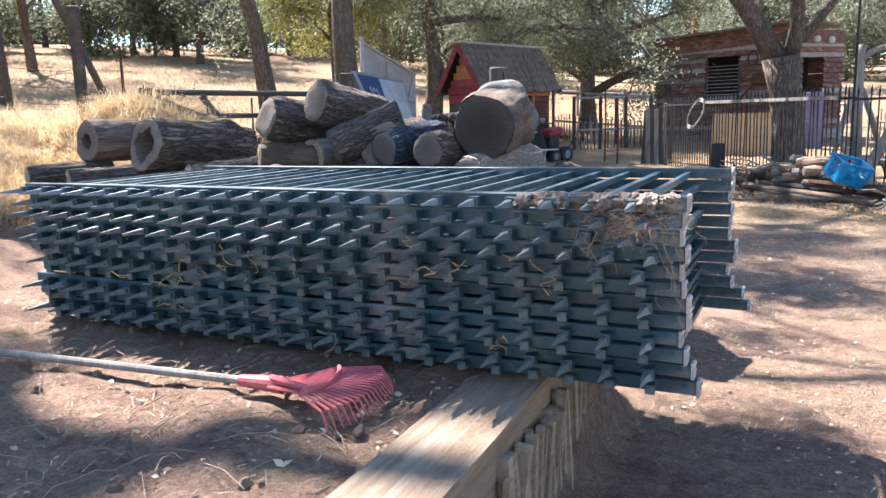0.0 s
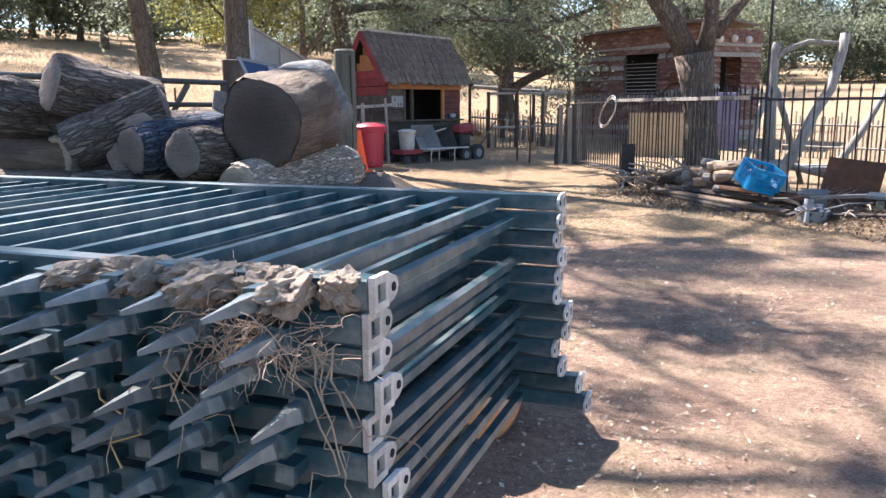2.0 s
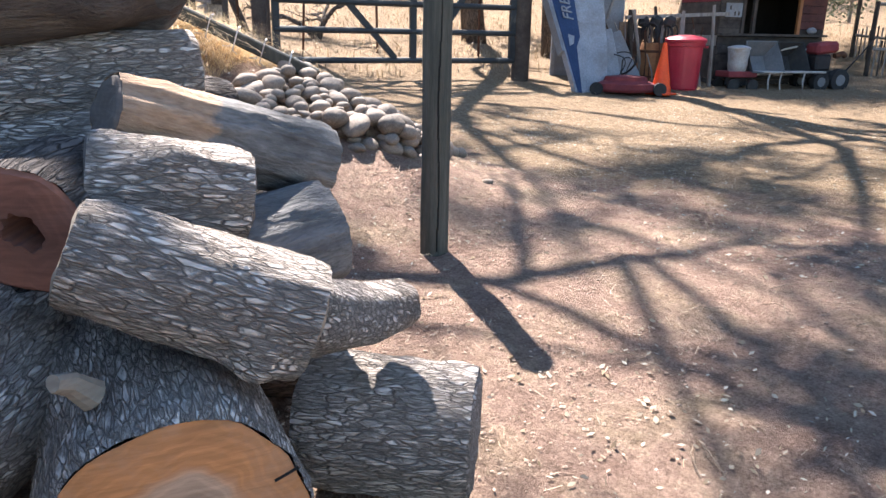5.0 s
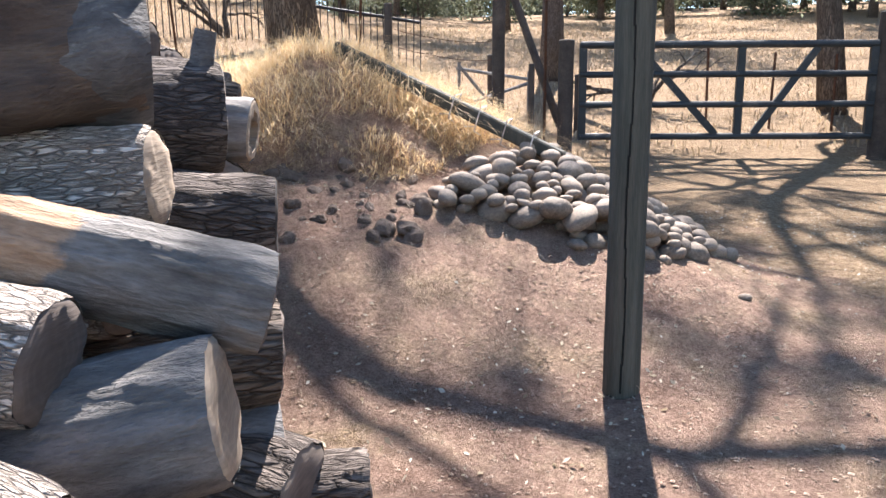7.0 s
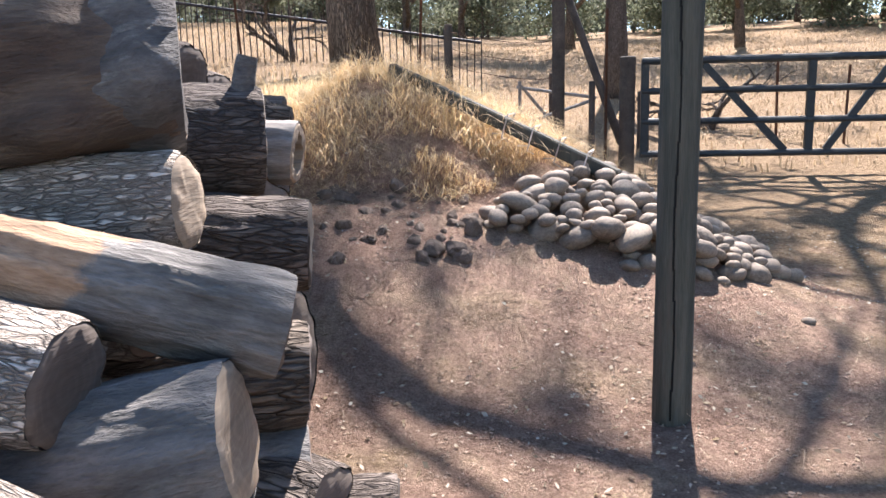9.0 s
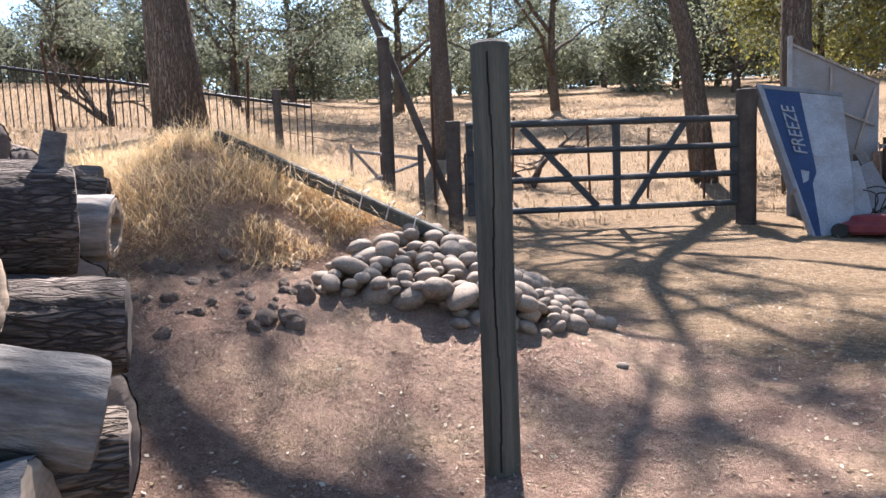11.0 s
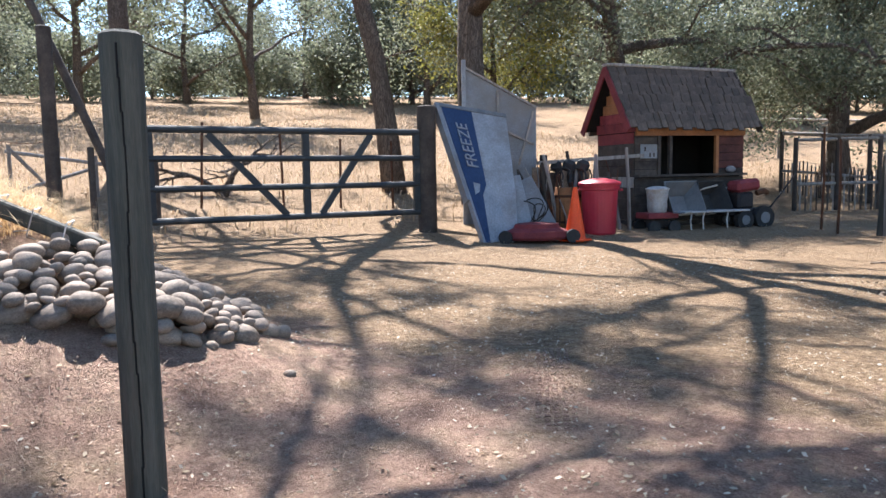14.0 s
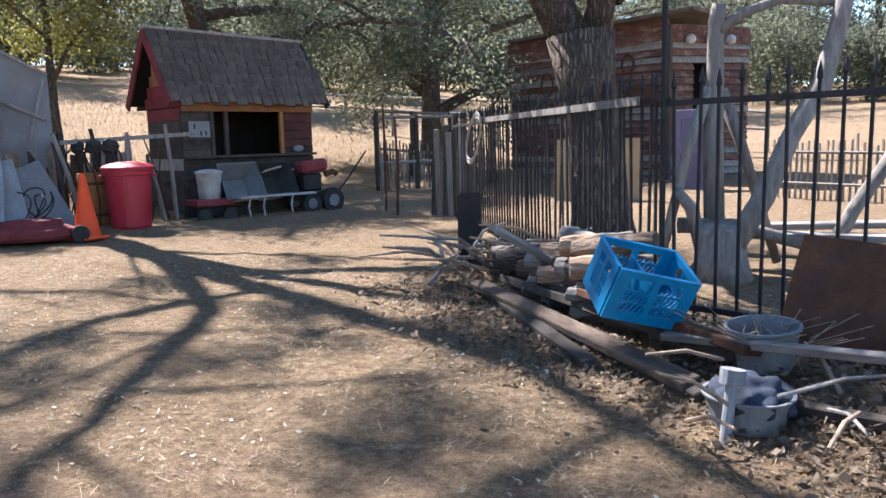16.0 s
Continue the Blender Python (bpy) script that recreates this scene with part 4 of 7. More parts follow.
for x, y, h, r, mat in ((-12.0, 6.6, 0.9, 0.06, DARK_WOOD), (-10.0, 8.25, 1.2, 0.04, DARK_WOOD), (-13.9, 8.8, 1.0, 0.10, DARK_WOOD), (-11.6, 9.6, 0.9, 0.09, DARK_WOOD)):
    round_post(x, y, ground(x, y) + h, r, "short weathered wooden fence post", mat)


def steel_post(x, y, h, lean=0.0):
    t = thing("steel_post", pose(x, y, ground(x, y) - 0.05, lean, lean * 0.5, 0), "thin rusty steel fence post standing in dry grass", "post", "steel fence posts")
    bm = bmesh.new()
    box(bm, (0.04, 0.006, h), Matrix.Translation((0, 0, h / 2)))
    box(bm, (0.006, 0.03, h), Matrix.Translation((0, 0.018, h / 2)))
    part("shaft", bm, RUST, t)


for x, y, h, ln in ((-11.9, 12.0, 1.35, 2), (-11.6, 13.0, 1.3, -2), (-11.2, 13.9, 1.3, 1), (-10.9, 16.4, 1.3, 0), (-12.2, 10.6, 1.5, -4), (-10.2, 8.5, 2.2, 0), (-12.5, 3.4, 1.5, 3), (-11.8, 1.9, 1.6, 8), (-10.8, 6.0, 1.3, -3)):
    steel_post(x, y, h, ln)


def wires(points_list, label, r=0.004, material=None):
    t = thing("fence_wire", pose(0, 0, 0), label, "wire")
    for pts in points_list:
        part("strand", tube(pts, r, 5), material or GALV, t)


def sag(a, b, drop=0.05, n=8, jitter=0.0, seed=1):
    a, b = Vector(a), Vector(b)
    rnd = random.Random(seed)
    return [a.lerp(b, k / n) + Vector((rnd.uniform(-jitter, jitter), rnd.uniform(-jitter, jitter), -4 * drop * (k / n) * (1 - k / n) + rnd.uniform(-jitter, jitter))) for k in range(n + 1)]


wires([sag((-10.4, 7.9, 1.7 + h), (-12.0, 6.6, ground(-12, 6.6) + 0.3 + h), 0.1, 8, 0.03, 3) for h in (0.0, 0.25, 0.5)], "slack rusty fence wires on the bank", 0.005, RUST)


def far_iron_fence():
    a, b = Vector((-15.7, 0.6, 3.62)), Vector((-13.7, 7.4, 2.45))
    d = b - a
    t = thing("iron_fence", pose(0, 0, 0), "tilted black iron picket fence on the bank", "fence")
    part("rail", tube([a, b], 0.03, 6), IRON_BLACK, t)
    n = 56
    for k in range(n + 1):
        p = a.lerp(b, k / n)
        lean = 0.06 * noise.noise(Vector((k * 0.3, 0, 0)))
        g = ground(p.x, p.y)
        part("picket", tube([(p.x, p.y, g - 0.05), (p.x + lean, p.y + lean, p.z + 0.10), (p.x + lean, p.y + lean, p.z + 0.17)], [0.011, 0.011, 0.002], 5), IRON_BLACK, t)


far_iron_fence()


def wood_gate():
    """A small pole gate on the bank."""
    t = thing("pole_gate", pose(-13.0, 7.9, ground(-13, 7.9), 0, 0, 100), "small grey pole gate half fallen in the grass", "gate")
    for p, q in (((0, 0, 0.75), (1.5, 0, 0.55)), ((0, 0, 0.1), (1.4, 0, 0.5)), ((0.05, 0, 0), (0.05, 0, 0.85)), ((1.4, 0, 0), (1.4, 0, 0.7)), ((0.05, 0, 0.8), (0.8, 0.05, 0.0))):
        part("pole", tube([p, q], 0.03, 7, True, 0.1), GREY_WOOD, t)


wood_gate()
t = thing("beam", pose(0, 0, 0), "square green-grey beam lying slanted from grass to cobbles, wound with wire", "beam")
a, b = Vector((-5.99, 5.35, 1.57)), Vector((-4.95, 6.80, 0.77))
part("shaft", boxbm((0.10, 0.10, (b - a).length), along(a, b) @ Matrix.Translation((0, 0, (b - a).length / 2)), 0.012), POST_GREEN, t)
for k in range(4):
    c = a.lerp(b, 0.52 + 0.11 * k)
    bm = bmesh.new()
    m = along(c, b)
    loop = [m @ Vector((0.085 * sx, 0.085 * sy, 0.02 * s)) for s, (sx, sy) in enumerate(((-1, -1), (1, -1), (1, 1), (-1, 1), (-1, -1), (0.2, -1.3)))]
    rings(bm, loop, [0.005] * 6, 5)
    part("wire", bm, GALV, t, "loop of bright fence wire")

# ---------- cobbles ----------
rock = random.Random(5)


def cobble_mesh(seed):
    bm = bmesh.new()
    bmesh.ops.create_icosphere(bm, subdivisions=3, radius=1.0)
    for v in bm.verts:
        n = v.co.normalized()
        v.co = n * (1 + 0.16 * noise.noise(n * 1.1 + Vector((seed * 3.7, 0, 0))) + 0.03 * noise.noise(n * 3 + Vector((seed, 5, 0))))
    return finish(bm, "cobble", STONE, True)


SHAPES = [cobble_mesh(k) for k in range(8)]
done = [(-4.40, 6.16, 0.50, 0.15)]
HEAP = [(-4.46, 5.76), (-4.22, 6.20), (-3.98, 6.63), (-3.80, 7.0), (-4.3, 7.62), (-4.85, 7.75), (-5.5, 8.0), (-5.75, 7.75), (-5.45, 7.1), (-5.05, 6.5), (-4.75, 5.95)]


def inside(x, y):
    hit = False
    for (ax, ay), (bx, by) in zip(HEAP, HEAP[1:] + HEAP[:1]):
        if (ay > y) != (by > y) and x < (bx - ax) * (y - ay) / (by - ay) + ax:
            hit = not hit
    return hit


tries = 0
while len(done) < 270 and tries < 30000:
    tries += 1
    x, y = rock.uniform(-5.8, -3.9), rock.uniform(5.7, 8.0)
    if not inside(x, y):
        continue
    r = rock.choice((0.042, 0.05, 0.06, 0.072, 0.086, 0.10))
    z = ground(x, y) + r * 0.45
    for px_, py_, pz_, pr_ in done:
        d2 = math.hypot(x - px_, y - py_)
        if d2 < (r + pr_) * 0.85:
            z = max(z, pz_ + 0.62 * math.sqrt(max(0, ((r + pr_) * 0.9) ** 2 - d2 * d2)))
    if z > ground(x, y) + 0.20 - 0.12 * abs(y - 6.8):
        continue
    done.append((x, y, z, r))
for x, y, r in ((-4.02, 7.12, 0.075), (-4.22, 7.30, 0.065), (-4.48, 7.52, 0.07), (-3.5, 7.3, 0.04), (-3.95, 6.52, 0.06), (-4.40, 7.24, 0.05), (-4.3, 7.7, 0.07)):
    done.append((x, y, ground(x, y) + r * 0.4, r))
for k, (x, y, z, r) in enumerate(done):
    ob = new("cobble", SHAPES[k % 8])
    ob.matrix_basis = Matrix.LocRotScale((x, y, z), Euler((rock.uniform(-0.4, 0.4), rock.uniform(-0.4, 0.4), rock.uniform(0, 6.3))), (r * rock.uniform(1.0, 1.35), r * rock.uniform(0.85, 1.05), r * rock.uniform(0.6, 0.8)))
    tagged(ob, "smooth grey-brown river cobble in the heap", "stone", "heap of cobbles")

# clods of dug earth along the foot of the bank and round the rake
CLODS = []
for k in range(5):
    bm = bmesh.new()
    bmesh.ops.create_icosphere(bm, subdivisions=3, radius=1.0)
    for v in bm.verts:
        n = v.co.normalized()
        v.co = n * (1 + 0.32 * noise.noise(n * 1.6 + Vector((k * 5.1, 0, 0))) + 0.10 * noise.noise(n * 5 + Vector((k, 2, 0))))
    CLODS.append(finish(bm, "clod", CLAY))
for k in range(230):
    if k < 150:
        x, y, r = -4.95 + 0.9 * rock.random() ** 1.5, rock.uniform(3.9, 5.75), 0.018 + 0.065 * rock.random() ** 2
    else:
        x, y, r = rock.uniform(-2.9, -0.95), rock.uniform(1.0, 2.3), rock.uniform(0.01, 0.035)
    ob = new("clod", CLODS[k % 5])
    ob.matrix_basis = Matrix.LocRotScale((x, y, ground(x, y) + r * 0.25), Euler((rock.uniform(0, 6), rock.uniform(0, 6), rock.uniform(0, 6))), (r, r * 0.8, r * 0.65))
    tagged(ob, "crumbling clod of dry brown earth", "clod", "clods of dug earth")


# ---------- dry grass ----------
def blades(n, place, hmin, hmax, lean, seed, width=0.004):
    rng = np.random.default_rng(seed)
    out = []
    for _ in range(n):
        p = place(rng)
        if p is None:
            continue
        x, y = p[:2]
        z = ground(x, y)
        h = rng.uniform(hmin, hmax) * (p[2] if len(p) > 2 else 1.0)
        a, l = rng.uniform(0, 6.283), rng.uniform(0.1, lean)
        w = width * rng.uniform(0.6, 1.5)
        dx, dy = math.cos(a), math.sin(a)
        wx, wy = -dy * w, dx * w
        m = (x + dx * h * l * 0.4, y + dy * h * l * 0.4, z + h * 0.62)
        e = (x + dx * h * l, y + dy * h * l, z + h * (1 - 0.25 * l))
        out.append(((x - wx, y - wy, z - 0.02), (x + wx, y + wy, z - 0.02), (m[0] + wx, m[1] + wy, m[2]), (m[0] - wx, m[1] - wy, m[2])))
        out.append(((m[0] - wx, m[1] - wy, m[2]), (m[0] + wx, m[1] + wy, m[2]), (e[0] + wx * 0.3, e[1] + wy * 0.3, e[2]), (e[0] - wx * 0.3, e[1] - wy * 0.3, e[2])))
    return np.array(out)


def mound(rng):
    x, y = -4.8 - 5.5 * rng.random() ** 1.6, rng.uniform(1.0, 7.9)
    edge = -4.93 + 0.18 * noise.noise(Vector((y * 1.3, 2.0, 0))) - 0.75 * max(0, y - 5.85) + 0.12 * noise.noise(Vector((y * 5, x * 5, 0)))
    tuft = noise.noise(Vector((x * 2.6, y * 2.6, 4)))
    if x > edge or tuft < -0.38 or rng.random() < (-x - 6.6) / 5:
        return None
    return x, y, min(1.0, 0.35 + (edge - x) / 0.6) * (0.75 + 0.8 * tuft)


GOLD = leaf_material("golden_dry_grass", (0.56, 0.37, 0.18), (0.76, 0.57, 0.32), (0.86, 0.71, 0.48), 0.55)
PALE = leaf_material("bleached_straw", (0.38, 0.28, 0.18), (0.57, 0.45, 0.30), (0.74, 0.62, 0.45))
g = blades(120000, mound, 0.04, 0.21, 4.5, 1, 0.0017)
g = np.concatenate([g, blades(16000, mound, 0.18, 0.36, 1.6, 21, 0.0011)])
tagged(new("dry_grass", quads("dry_grass", g, GOLD)), "tall golden dry grass covering the bank", "grass", kind="stuff")


def yard_straw(rng):
    x, y = rng.uniform(-9, 2.5), rng.uniform(9, 21)
    d = noise.noise(Vector((x * 0.7, y * 0.7, 9)))
    if d < 0.02 and y < 16.5 or x > -3.9 + (18.05 - y) * 0.69 + 0.2:
        return None
    return x, y


def straws(n, place, longest, seed):
    """Thin stalks lying on the earth."""
    rng = np.random.default_rng(seed)
    out = []
    for _ in range(n):
        p = place(rng)
        if p is None:
            continue
        x, y = p[:2]
        l, a, w = longest * (0.25 + 0.75 * rng.random() ** 2), rng.uniform(0, 6.283), rng.uniform(0.0005, 0.0013)
        c, d = math.cos(a), math.sin(a)
        z0 = ground(x, y) + rng.uniform(0.012, 0.03)
        z1 = ground(x + c * l, y + d * l) + rng.uniform(0.008, 0.045)
        out.append(((x - d * w, y + c * w, z0), (x + d * w, y - c * w, z0), (x + c * l + d * w, y + d * l - c * w, z1), (x + c * l - d * w, y + d * l + c * w, z1)))
    return np.array(out)


tagged(new("straw", quads("straw", straws(42000, yard_straw, 0.07, 2), PALE)), "short trampled straw on the yard", "straw", kind="stuff")


BROWN_STRAW = leaf_material("brown_straw", (0.17, 0.115, 0.07), (0.28, 0.20, 0.125), (0.42, 0.32, 0.2))


def verge(rng):
    s, o = rng.uniform(0, 1), rng.normal(0, 0.4)
    a, b = Vector((-3.6, 17.3)), Vector((1.9, 10.4))
    p = a.lerp(b, s)
    return p.x - 0.55 + o * 0.82, p.y - 0.45 + o * 0.57


def shade_debris(n, seed):
    """Dark bark and rotten wood chips round the scrap, spread to stand for shade."""
    rng = np.random.default_rng(seed)
    out = []
    for _ in range(n):
        s = rng.random()
        x, y = -1.85 + 4.0 * s + rng.normal(0, 0.38), 13.2 - 3.2 * s + rng.normal(0, 0.38)
        z = ground(x, y) + rng.uniform(0.01, 0.05)
        a, k, w = rng.uniform(0, 6.283), 0.007 + 0.024 * rng.random() ** 2, rng.uniform(0.2, 0.6)
        c, d = math.cos(a) * k, math.sin(a) * k
        t1, t2 = rng.uniform(-0.6, 0.6) * k, rng.uniform(-0.6, 0.6) * k
        out.append(((x - c, y - d, z + t1), (x + d * w, y - c * w, z + t2), (x + c, y + d, z - t1), (x - d * w, y + c * w, z - t2)))
    return np.array(out)


tagged(new("bark_shade_chips", quads("bark_shade_chips", shade_debris(14000, 12), leaf_material("rotten_shade_chip", (0.08, 0.058, 0.042), (0.15, 0.11, 0.077), (0.30, 0.225, 0.155)))), "dark bark chips strewn round the scrap, standing in for shade", "chips", kind="stuff")
tagged(new("straw", quads("straw", straws(7000, verge, 0.12, 3), BROWN_STRAW)), "matted straw along the iron fence", "straw", kind="stuff")


def fore(rng):
    x, y = rng.uniform(-6, 2.4), rng.uniform(0.7, 10)
    return (x, y) if rng.random() < 0.25 + noise.noise(Vector((x * 0.9, y * 0.9, 7))) else None


tagged(new("straw", quads("straw", straws(26000, fore, 0.06, 5), PALE)), "thin scattered stalks on the bare earth", "straw", kind="stuff")


def slope(rng):
    x, y = rng.uniform(-40, -9.5), rng.uniform(-8, 30)
    return x, y


g = blades(22000, slope, 0.05, 0.2, 1.6, 4, 0.01)
tagged(new("dry_grass", quads("dry_grass", g, leaf_material("hill_straw", (0.28, 0.195, 0.115), (0.40, 0.29, 0.18), (0.52, 0.40, 0.26)))), "thin dry grass on the hillside", "grass", kind="stuff")


# fallen leaves and chips strewn over the yard
def litter(n, seed):
    rng = np.random.default_rng(seed)
    out = []
    while len(out) < n:
        x, y = rng.uniform(-6.5, 2.5), rng.uniform(0.6, 14)
        if rng.random() > 0.35 + 0.9 * noise.noise(Vector((x * 0.8, y * 0.8, 2))):
            continue
        z = rough_ground(x, y) + 0.006
        a, s, w = rng.uniform(0, 6.283), 0.005 + 0.014 * rng.random() ** 2.2, rng.uniform(0.25, 0.6)
        c, d = math.cos(a) * s, math.sin(a) * s
        t1, t2 = rng.uniform(-0.4, 0.4) * s, rng.uniform(-0.4, 0.4) * s
        out.append(((x - c, y - d, z + t1), (x + d * w, y - c * w, z + t2 + 0.003), (x + c, y + d, z - t1 + 0.004), (x - d * w, y + c * w, z - t2 + 0.003)))
    return np.array(out)


tagged(new("fallen_leaves", quads("fallen_leaves", litter(24000, 6), DRY_LEAF)), "pale fallen leaves and chips strewn on the earth", "leaves", kind="stuff")
rng = np.random.default_rng(8)
pv, pf = [], []
for k in range(9000):
    x, y = (rng.uniform(-6, 2.2), rng.uniform(0.8, 13)) if k % 2 else (rng.uniform(-4.7, -0.9), rng.uniform(4.4, 7.4))
    s = rng.uniform(0.003, 0.009) if k % 14 else rng.uniform(0.007, 0.012)
    z = rough_ground(x, y)
    i = len(pv)
    for dx, dy, dz in ((1, 0, 0), (0, 1, 0), (-1, 0, 0), (0, -1, 0), (0.2, 0.1, 0.42), (0, 0, -0.6)):
        pv.append((x + s * dx * rng.uniform(0.7, 1.3), y + s * dy * rng.uniform(0.7, 1.3), z + s * (dz + 0.25)))
    pf += [(i + a, i + (a + 1) % 4, i + 4) for a in range(4)] + [(i + (a + 1) % 4, i + a, i + 5) for a in range(4)]
tagged(new("pebbles", raw("pebbles", pv, pf, surf("earth_crumb", (0.25, 0.17, 0.12), (0.46, 0.33, 0.24), 14, 70, 0.95, bump=0.4, vary=0))), "small crumbs of earth and pebbles on the yard", "pebbles", kind="stuff")
bm = bmesh.new()
for k in range(620):
    x, y = (rng.uniform(-3.2, -0.9), rng.uniform(0.9, 2.4)) if k < 260 else (rng.uniform(-6, 2), rng.uniform(4.5, 13))
    a, n = rng.uniform(0, 6.283), rng.uniform(0.05, 0.2)
    z = rough_ground(x, y) + 0.008
    p, q = Vector((x, y, z)), Vector((x + n * math.cos(a), y + n * math.sin(a), rough_ground(x + n * math.cos(a), y + n * math.sin(a)) + 0.012))
    m = p.lerp(q, 0.5) + Vector((rng.uniform(-0.1, 0.1) * n, rng.uniform(-0.1, 0.1) * n, 0.015))
    r = rng.uniform(0.0008, 0.002)
    rings(bm, [p, m, q], [r, r, r * 0.5], 4)
tagged(new("twigs", finish(bm, "twigs", TWIG)), "dry twigs and stalks lying on the earth", "twigs", kind="stuff")

# a faint tyre tread pressed in the dust
t = thing("tyre_track", pose(-2.13, 7.95, 0, 0, 0, 42), "faint tyre tread pressed in the dusty yard", "track", kind="stuff")
bm = bmesh.new()
for k in range(28):
    for j in range(5):
        x, y = -0.09 + 0.045 * j, 0.055 * k + 0.012 * (j % 2)
        w = t.matrix_basis @ Vector((x, y, 0))
        box(bm, (0.03, 0.034, 0.012), pose(x, y, rough_ground(w.x, w.y) - 0.0035))
part("tread", bm, EARTH, t)


# ---------- hen house ----------
U = Vector((0.36, 0.93, 0)).normalized()
COOP = pose(-7.55, 16.15, 0.12, 0, 0, math.degrees(math.atan2(U.y, U.x)))


def hen_house():
    """Local x runs along the ridge, y away from the yard; the front eave lies over y = 0."""
    t = thing("hen_house", COOP, "small dark board hen house with red gable and shingle roof", "hen house")
    L, W, E, R = 2.75, 1.45, 1.80, 2.84
    x0, x1, yf, yb = 0.22, L - 0.22, 0.14, W - 0.14
    rnd = random.Random(9)

    # front: boards below the opening, posts and lintel round it
    for k in range(6):
        part("board", boxbm((x1 - x0, 0.03, 0.145), pose((x0 + x1) / 2, yf + rnd.uniform(-0.004, 0.004), 0.09 + 0.152 * k, 0, rnd.uniform(-0.4, 0.4), 0)), DARK_WOOD, t)
    for k in range(6):
        part("board", boxbm((0.46, 0.03, 0.132), pose(x0 + 0.23, yf, 1.00 + 0.139 * k, 0, rnd.uniform(-0.6, 0.6), 0)), DARK_WOOD, t)
        part("board", boxbm((0.60, 0.03, 0.132), pose(x1 - 0.30, yf, 1.00 + 0.139 * k, 0, rnd.uniform(-0.6, 0.6), 0)), DARK_RED if k > 0 else DARK_WOOD, t)
    part("lintel", boxbm((x1 - x0, 0.05, 0.14), pose((x0 + x1) / 2, yf - 0.03, 1.72)), ORANGE_BOARD, t, "orange-brown board over the opening")
    for x in (x0 + 0.48, x0 + 0.72, x1 - 0.6):
        part("post", boxbm((0.06, 0.06, 0.72), pose(x, yf - 0.012, 1.30)), ORANGE_BOARD if x > 1.5 else DARK_WOOD, t)
    part("sill", boxbm((x1 - x0, 0.14, 0.04), pose((x0 + x1) / 2, yf - 0.06, 0.96)), DARK_WOOD, t)
    # floor, lining and back wall near-black: the unlit inside put into colour
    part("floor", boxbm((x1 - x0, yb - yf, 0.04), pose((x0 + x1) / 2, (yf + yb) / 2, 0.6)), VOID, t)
    # sheet added to block daylight between the end boards
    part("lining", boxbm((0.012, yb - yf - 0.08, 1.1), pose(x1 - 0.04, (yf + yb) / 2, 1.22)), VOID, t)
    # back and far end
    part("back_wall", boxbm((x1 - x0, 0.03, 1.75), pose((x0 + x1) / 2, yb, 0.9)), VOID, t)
    for x, mat in ((x0, DARK_WOOD), (x1, DARK_WOOD)):
        for k in range(9):
            z = 0.09 + 0.19 * k
            part("board", boxbm((0.03, yb - yf - 0.03, 0.183), pose(x, (yf + yb) / 2, z, rnd.uniform(-0.5, 0.5), 0, 0)), (GREY_WOOD if k == 4 else DARK_WOOD) if k < 8 else RED_PAINT, t)
        for k in range(5):
            z = 1.80 + 0.17 * k
            w = (W - 0.02) * max(0.08, 1 - (z + 0.07 - 1.72) / (R - 1.72))
            part("gable_board", boxbm((0.03, w, 0.165), pose(x, W / 2, z)), (RED_PAINT, RED_PAINT, ORANGE_BOARD, ORANGE_BOARD, ORANGE_BOARD)[k], t)
    # roof decks, barge boards and rows of shingles
    n = math.hypot(W / 2 + 0.06, R - E)
    ang = math.degrees(math.atan2(R - E, W / 2))
    shingle = [finish(boxbm((w, 0.32, 0.03), Matrix(), 0.006), "shingle", SHINGLE) for w in (0.14, 0.18, 0.11)]
    for side in (0, 1):
        yc = W * (0.24 if side == 0 else 0.76)
        tilt = ang if side == 0 else -ang
        deck = pose(L / 2, yc, (E + R) / 2, tilt, 0, 0)
        part("roof_deck", boxbm((L, n, 0.03), deck), VOID, t)
        for row in range(6):
            x = 0.0
            v = (-n / 2 + 0.10 + row * (n - 0.16) / 5.4) * (1 if side == 0 else -1)
            while x < L - 0.05:
                k = rnd.randrange(3)
                w = (0.14, 0.18, 0.11)[k]
                part("shingle", shingle[k], None, t, m=deck @ pose(x + w / 2 - L / 2, v + rnd.uniform(-0.045, 0.045), 0.04 + rnd.uniform(0, 0.02), (5 if side == 0 else -5) + rnd.uniform(-2.5, 2.5), rnd.uniform(-4, 4), rnd.uniform(-5, 5)))
                x += w + 0.006
        for x in (-0.015, L + 0.015):
            part("barge_board", boxbm((0.03, n + 0.05, 0.13), pose(x, yc, (E + R) / 2 - 0.03, tilt, 0, 0)), RED_PAINT if x < 0 else DARK_WOOD, t, "faded pink-red barge board" if x < 0 else "")
    part("ridge_cap", boxbm((L + 0.02, 0.2, 0.05), pose(L / 2, W / 2, R + 0.055, 0, 0.8, 0), 0.01), GREY_WOOD, t, "grey ridge plank")
    # a white notice on the front
    part("notice", boxbm((0.34, 0.012, 0.24), pose(x0 + 0.27, yf - 0.03, 1.38)), WHITE_PANEL, t, "white painted notice board with dark marks")
    for x in (-0.08, 0.02, 0.1):
        part("mark", boxbm((0.03, 0.004, 0.07), pose(x0 + 0.27 + x, yf - 0.0375, 1.42 - 0.1 * (x > 0.0))), DARK_WOOD, t)


hen_house()


def yard_thing(x, y, z=0.0, rz=0.0):
    """A pose in the hen house's directions: x along its front, y out of it."""
    return COOP @ pose(x, y, z, 0, 0, rz)


